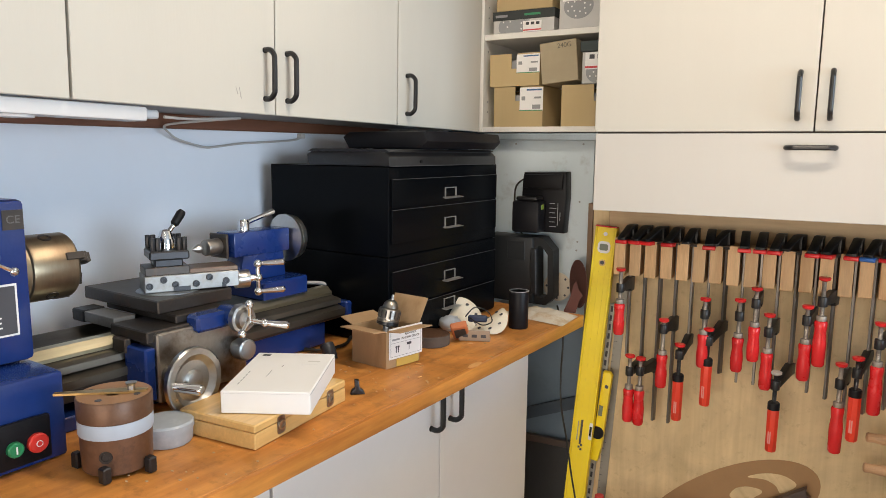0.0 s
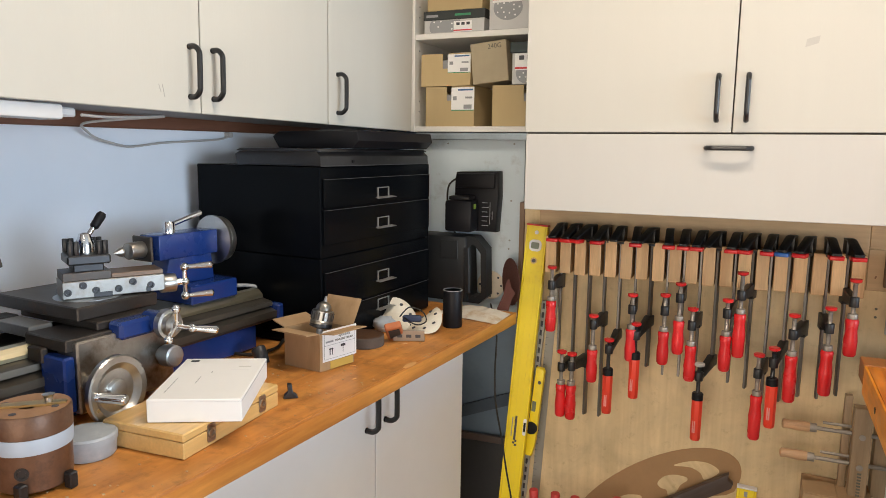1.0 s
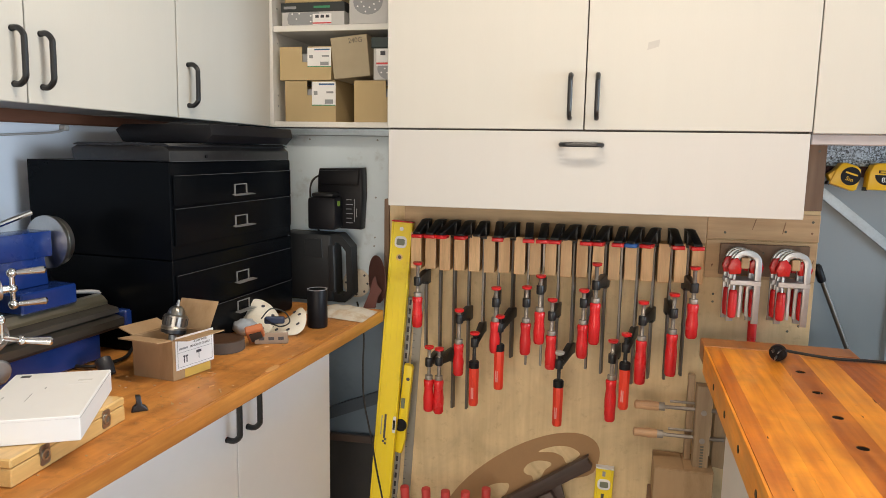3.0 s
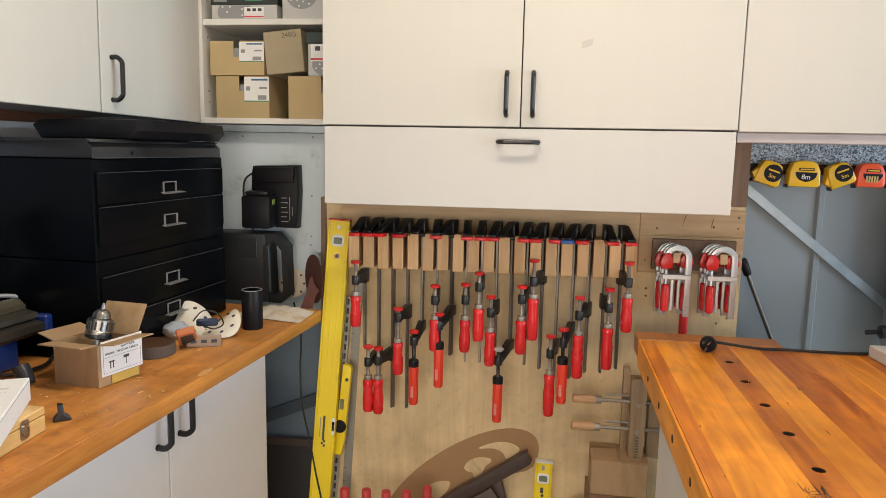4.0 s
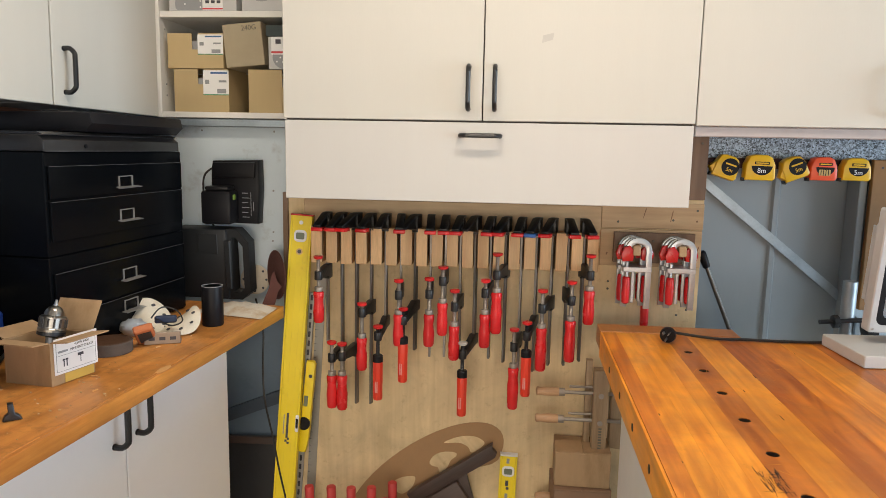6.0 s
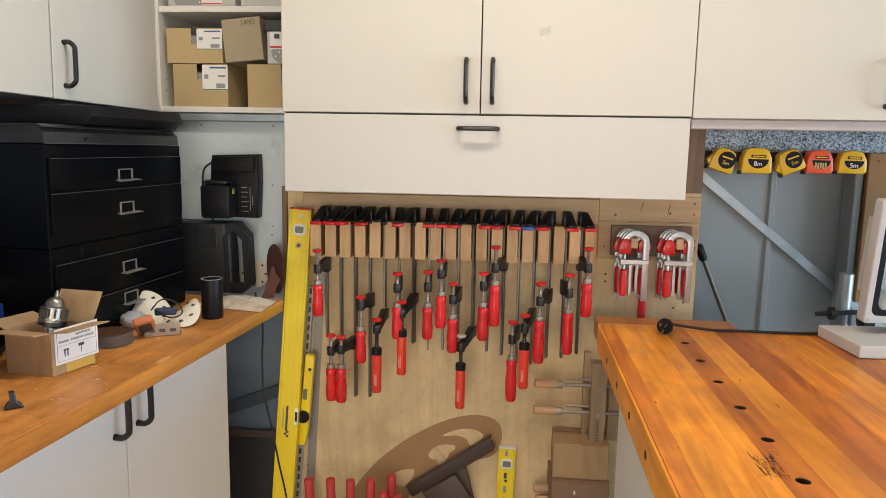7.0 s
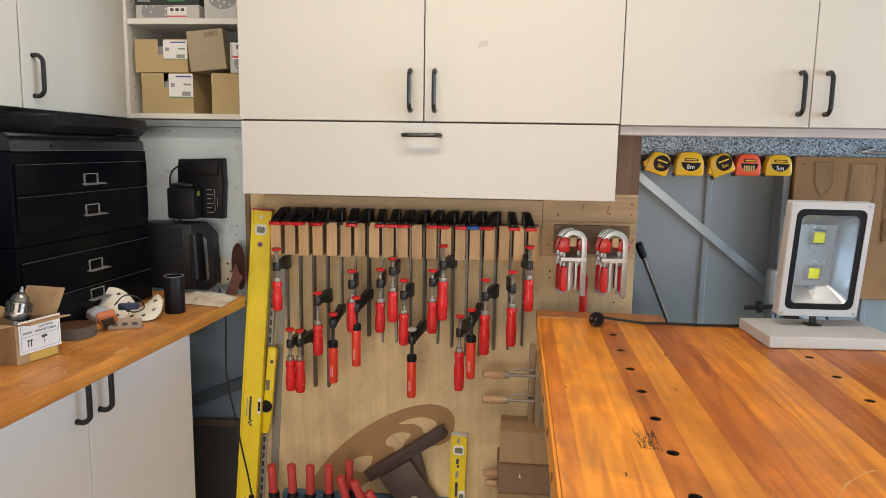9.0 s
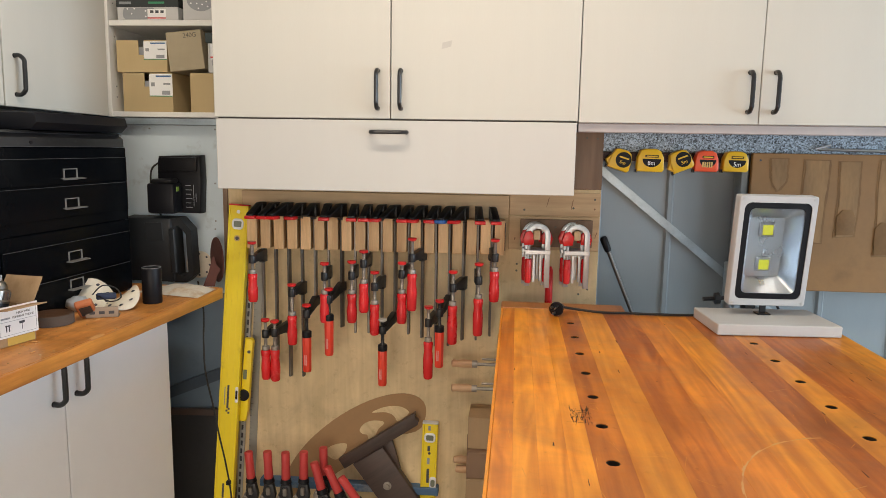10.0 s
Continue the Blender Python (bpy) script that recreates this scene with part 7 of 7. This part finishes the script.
# ---- tape measures ----
def tape_measure(x, w, h, mat, face, text, tilt, label):
    w, h = w * 0.95, h * 0.96
    th = thing("tape_measure", pose(x, 1.905, 1.2920) @ pose(0, 0, 0, 0, tilt, 0), label, "tape measure", "tape measures on the strip")
    poly = [(-w / 2, -h / 2), (w / 2 - 0.006, -h / 2), (w / 2, -h / 2 + 0.006), (w / 2 - 0.002, h * 0.12), (w * 0.36, h * 0.40), (w * 0.18, h / 2), (-w * 0.2, h / 2), (-w * 0.38, h * 0.42), (-w / 2 + 0.001, h * 0.1)]
    part("case", prism(B(), poly, -0.036, 0.0, "xz", 0.005), mat, th)
    if face == "round":
        part("badge", turn(B(), (0.006, -0.036, 0.002), (0, -1, 0), [(0, h * 0.37), (0.0012, h * 0.37), (0.0014, h * 0.1)], 28), BLACK_RUBBER, th, "round black badge")
        words("lettering", text, 0.014, TAPE_YELLOW, th, Matrix.Translation((0.006, -0.0376, -0.006)) @ pose(0, 0, 0, 90, 0, 0))
        part("print_bar", box(B(), -0.008, 0.020, -0.0378, -0.0373, 0.006, 0.010), TAPE_YELLOW, th)
        part("nose", prism(B(), [(-w / 2 - 0.010, -h * 0.18), (-w / 2 + 0.006, -h / 2), (-w / 2 + 0.012, -h * 0.1), (-w * 0.40, h * 0.25)], -0.032, -0.004, "xz", 0.003), mat, th)
    else:
        half = [(-w * 0.32, 0.004)] + [(w * 0.02 + w * 0.34 * math.cos(a), 0.004 - h * 0.36 * math.sin(a)) for a in [math.pi - k * math.pi / 12 for k in range(13)]]
        part("badge", prism(B(), half[1:], -0.0374, -0.0362, "xz"), BLACK_RUBBER, th, "black half-round badge")
        part("print_bar", box(B(), -w * 0.22, w * 0.26, -0.0374, -0.0362, 0.008, 0.015), BLACK_RUBBER, th)
        part("print_bar", box(B(), -w * 0.18, w * 0.22, -0.0380, -0.0375, 0.010, 0.013), TAPE_YELLOW, th)
        if text:
            words("lettering", text, 0.017, PRINT_WHITE, th, Matrix.Translation((0.001, -0.0378, -0.008)) @ pose(0, 0, 0, 90, 0, 0))
    part("hook", box(B(), -w / 2 - 0.003, -w / 2 + 0.002, -0.030, -0.008, -h / 2 - 0.003, -h / 2 + 0.006, 0.0005), BLACK_OXIDE, th)
    part("belt_clip", box(B(), -w * 0.2, w * 0.2, 0.0, 0.022, -h * 0.2, h * 0.3, 0.002), STEEL, th)
    return th


tape_measure(0.604, 0.066, 0.062, TAPE_YELLOW, "round", "5m", 18, "rounded yellow five metre tape measure with round black badge")
tape_measure(0.687, 0.080, 0.068, TAPE_YELLOW, "half", "8m", 1, "large yellow eight metre tape measure with black badge")
tape_measure(0.771, 0.066, 0.060, TAPE_YELLOW, "round", "5m", -22, "yellow tape measure hanging askew with round black badge")
ob = tape_measure(0.842, 0.070, 0.062, TAPE_ORANGE, "half", "", 1, "orange-red tape measure with black and gold badge")
for k in range(5):
    part("print_bar", box(B(), -0.014 + 0.006 * k, -0.010 + 0.006 * k, -0.0382, -0.0376, -0.017, -0.002), BRASS, ob)
tape_measure(0.922, 0.074, 0.060, TAPE_YELLOW, "half", "5m", 1, "yellow five metre tape measure with black badge")


# ---- flood light on the workbench ----
def flood_light():
    th = thing("flood_light", pose(0.772, 1.448, 0.9012, 0, 0, 3.0), "pale grey twin-chip flood light on a painted wooden base", "flood light")
    part("base", box(B(), 0, 0.282, 0, 0.172, 0, 0.026, 0.0018), BASE_WHITE, th, "painted wooden base")
    part("bracket", box(B(), 0.130, 0.162, 0.100, 0.128, 0.0262, 0.0298, 0.001), BLACK_OXIDE, th, "dark bracket foot")
    part("bracket", box(B(), 0.138, 0.154, 0.112, 0.116, 0.030, 0.066, 0.001), BLACK_OXIDE, th)
    m = pose(0.146, 0.102, 0.051, 5, 0.4, 1)
    def lamp_part(name, bm, mat, parent, lab=""):
        bmesh.ops.transform(bm, matrix=m, verts=bm.verts)
        return part(name, bm, mat, parent, lab)
    W, H = 0.0920, 0.268
    def ring(w0, h0, w1, h1, ya, yb, r0, r1):
        """A frame between two rounded outlines at two depths."""
        bm = B()
        a = rounded(-w0, w0, h0[0], h0[1], r0)
        b = rounded(-w1, w1, h1[0], h1[1], r1)
        va = [bm.verts.new((p[0], ya, p[1])) for p in a]
        vb = [bm.verts.new((p[0], yb, p[1])) for p in b]
        for i in range(len(a)):
            j = (i + 1) % len(a)
            bm.faces.new((va[i], va[j], vb[j], vb[i]))
        return bm
    bm = ring(W, (0, H), W, (0, H), 0.020, -0.004, 0.006, 0.006)
    for args in ((W, (0, H), W - 0.002, (0.002, H - 0.002), -0.004, -0.007, 0.006, 0.006), (W - 0.002, (0.002, H - 0.002), 0.079, (0.017, H - 0.016), -0.007, -0.007, 0.006, 0.016),
                 (0.079, (0.017, H - 0.016), 0.079, (0.017, H - 0.016), -0.007, -0.0045, 0.016, 0.016)):
        b2 = ring(*args)
        me = bpy.data.meshes.new("tmp")
        b2.to_mesh(me)
        b2.free()
        bm.from_mesh(me)
    hd = lamp_part("frame", bm, LAMP_WHITE, th, "pale grey cast frame")
    bm = ring(0.079, (0.017, H - 0.016), 0.065, (0.031, H - 0.030), -0.0045, -0.0045, 0.016, 0.014)
    lamp_part("gasket", bm, BLACK_RUBBER, th, "black gasket border")
    lamp_part("reflector", ring(0.065, (0.031, H - 0.030), 0.042, (0.062, H - 0.060), -0.0044, 0.042, 0.014, 0.006), REFLECTOR, th, "silver reflector")
    lamp_part("reflector", box(B(), -0.046, 0.046, 0.0422, 0.0445, 0.058, H - 0.056), REFLECTOR, th)
    for z in (0.093, 0.179):
        bm = ring(0.019, (z - 0.018, z + 0.018), 0.0125, (z - 0.0125, z + 0.0125), 0.0405, 0.0335, 0.002, 0.001)
        lamp_part("chip_frame", bm, ALU, th)
        lamp_part("led_chip", box(B(), -0.0125, 0.0125, 0.034, 0.041, z - 0.0125, z + 0.0125), LED_YELLOW, th, "yellow phosphor square")
    lamp_part("housing", prism(B(), rounded(-0.066, 0.066, 0.04, H - 0.04, 0.01), 0.0455, 0.070, "xz", 0.004), LAMP_WHITE, th, "rear housing")
    for k in range(7):
        lamp_part("cooling_fin", box(B(), -0.06 + 0.02 * k - 0.002, -0.06 + 0.02 * k + 0.002, 0.0702, 0.085, 0.05, H - 0.05), LAMP_WHITE, th)
    for sx in (-1, 1):
        for z in (0.008, H - 0.008):
            lamp_part("corner_screw", cyl(B(), (sx * (W - 0.009), -0.0085, z), (sx * (W - 0.009), -0.0068, z), 0.003, seg=10), STEEL, th)
    g = bpy.data.materials.new("clear_glass")
    g.use_nodes = True
    gb = g.node_tree.nodes["Principled BSDF"]
    gb.inputs["Transmission Weight"].default_value, gb.inputs["Roughness"].default_value, gb.inputs["IOR"].default_value = 1.0, 0.0, 1.45
    pane = lamp_part("glass", box(B(), -0.066, 0.066, -0.0040, -0.0025, 0.030, H - 0.029), g, th, "clear front glass")
    pane.visible_shadow = False
    part("cable", tube(B(), [(0.19, 0.16, 0.055), (0.205, 0.175, 0.04), (0.225, 0.19, 0.012), (0.245, 0.21, -0.02)], 0.003), CABLE, th)
    # lead and plug across the bench
    th = thing("mains_plug", pose(0.418, 1.590, 0.9012), "black three-pin mains plug and lead lying on the bench", "plug")
    part("plug_body", turn(B(), (0, 0, 0.018), (0.45, 0.9, 0), [(-0.014, 0.004), (-0.0135, 0.017), (-0.004, 0.018), (0.004, 0.014), (0.012, 0.011), (0.028, 0.007), (0.03, 0.003)], 22), BLACK_RUBBER, th)
    for y, z, a in ((-0.006, 0.024, 30), (0.006, 0.024, -30), (0.0, 0.010, 0)):
        bm = box(B(), -0.030, -0.0135, -0.0008, 0.0008, -0.003, 0.003)
        bmesh.ops.transform(bm, matrix=pose(0, 0, z, 0, 0, 63) @ pose(0, y, 0, a, 0, 0), verts=bm.verts)
        part("pin", bm, STEEL, th)
    part("lead", tube(B(), [(0.012, 0.024, 0.018), (0.03, 0.034, 0.012), (0.11, 0.030, 0.0045), (0.18, 0.033, 0.004), (0.26, 0.030, 0.004), (0.345, 0.036, 0.004), (0.41, 0.055, 0.004), (0.50, 0.062, 0.004)], 0.0032), CABLE, th)


flood_light()


# ---- behind the bench ----
def behind_bench():
    th = thing("pry_bar", pose(0.702, 1.945, 0.76) @ pose(0, 0, 0, 0, -23, 0), "steel rod with a black grip leaning on the grey wall", "bar")
    part("rod", cyl(B(), (0, 0, 0), (0, 0, 0.30), 0.006, seg=12), BAR_STEEL, th)
    part("grip", turn(B(), (0, 0, 0.30), (0, 0, 1), [(-0.02, 0.008), (-0.016, 0.0105), (0.022, 0.0115), (0.028, 0.008), (0.029, 0.002)], 14), BLACK_RUBBER, th, "black grip")
    th = thing("pipe_clamp", pose(0.914, 1.83, 0.848), "grey steel pipe with a black clamp screw behind the bench", "clamp")
    part("pipe", cyl(B(), (0, 0, -0.86), (0, 0, 0.165), 0.017, seg=22), GALV, th)
    part("screw", cyl(B(), (-0.075, -0.02, 0.062), (0.085, -0.02, 0.075), 0.006, seg=12), BLACK_OXIDE, th)
    part("nut", turn(B(), (-0.045, -0.02, 0.064), (1, 0, 0.08), [(0, 0.008), (0.002, 0.017), (0.014, 0.017), (0.016, 0.008)], 8), BLACK_IRON, th)
    part("nut", turn(B(), (0.03, -0.02, 0.046), (1, 0, 0.08), [(0, 0.008), (0.004, 0.022), (0.03, 0.022), (0.034, 0.008)], 14), BLACK_IRON, th)
    th = thing("steel_rod", pose(0.955, 1.915, 1.33, 0, 0, 0), "bright steel scriber lying along the purlin", "rod")
    part("rod", cyl(B(), (0.20, 0, 0), (0.47, -0.004, -0.004), 0.004, seg=10), STEEL, th)
    part("tip", cyl(B(), (0.195, 0, 0.0), (0.235, 0, 0.012), 0.005, 0.004, seg=10), CHROME, th)


behind_bench()


# ---- under the left cupboards and below the worktop ----
def under_cupboards():
    th = thing("strip_light", SAG, "white slim strip light fixed under the wall cupboards", "strip light")
    part("housing", box(B(), -0.072, -0.014, -1.7, -0.700, 1.376, 1.4005, 0.004, 2), WHITE_PLASTIC, th)
    part("plug", box(B(), -0.055, -0.028, -0.699, -0.668, 1.382, 1.397, 0.003), WHITE_PLASTIC, th, "white plug end")
    part("sensor", turn(B(), (-0.045, -0.90, 1.376), (0, 0, -1), [(0, 0.028), (0.004, 0.026), (0.005, 0.004)], 20), WHITE_PLASTIC, th)
    th = thing("lamp_cable", LEFT @ pose(0.024, 0, 0), "pale grey cable clipped loosely under the cupboards", "cable")
    part("cable", tube(B(), [(-0.04, -0.668, 1.395), (-0.05, -0.61, 1.394), (-0.07, -0.53, 1.398), (-0.09, -0.46, 1.402), (-0.16, -0.50, 1.396), (-0.25, -0.52, 1.388), (-0.268, -0.50, 1.372),
                            (-0.276, -0.47, 1.358), (-0.284, -0.405, 1.344), (-0.287, -0.37, 1.344), (-0.288, -0.30, 1.352), (-0.288, -0.20, 1.358), (-0.286, -0.12, 1.364), (-0.285, -0.085, 1.376)], 0.0026), CABLE_GREY, th)
    part("clip", box(B(), -0.299, -0.280, -0.100, -0.086, 1.368, 1.381, 0.002), CABLE_GREY, th)
    th = thing("dark_board", pose(-0.78, 1.88, 0.0, -4, 0, 3), "dark framed board leaning against the wall under the worktop", "board")
    part("panel", box(B(), 0, 0.215, -0.012, 0, 0, 0.478, 0.001), GREY_ENAMEL, th)
    part("edge", box(B(), -0.001, 0.216, -0.020, -0.0125, 0.458, 0.479, 0.001), WALNUT, th)
    part("edge", box(B(), 0.198, 0.216, -0.020, -0.0125, 0, 0.457, 0.001), WALNUT, th)
    th = thing("hanging_cable", I4, "thin black cable hanging down beside the long level", "cable")
    part("cable", tube(B(), [(-0.62, 1.80, 0.915), (-0.60, 1.765, 0.895), (-0.58, 1.742, 0.84), (-0.58, 1.735, 0.75), (-0.575, 1.73, 0.66), (-0.553, 1.725, 0.56), (-0.535, 1.72, 0.47), (-0.515, 1.715, 0.38), (-0.50, 1.71, 0.27), (-0.505, 1.705, 0.12), (-0.54, 1.70, 0.004)], 0.0025), CABLE, th)
    part("cable_tie", box(B(), -0.5155, -0.5025, 1.7065, 1.7185, 0.326, 0.339, 0.002), BLACK_RUBBER, th)


under_cupboards()


# lights out of view, over the floor
for x, y in ((0.05, 0.90), (0.55, -0.9)):
    th = thing("ceiling_light", pose(x, y, 2.4), "slim white batten light on the ceiling", "ceiling light", "ceiling lights")
    part("batten", box(B(), -0.62, 0.62, -0.05, 0.05, -0.035, -0.001, 0.004), WHITE_PLASTIC, th)
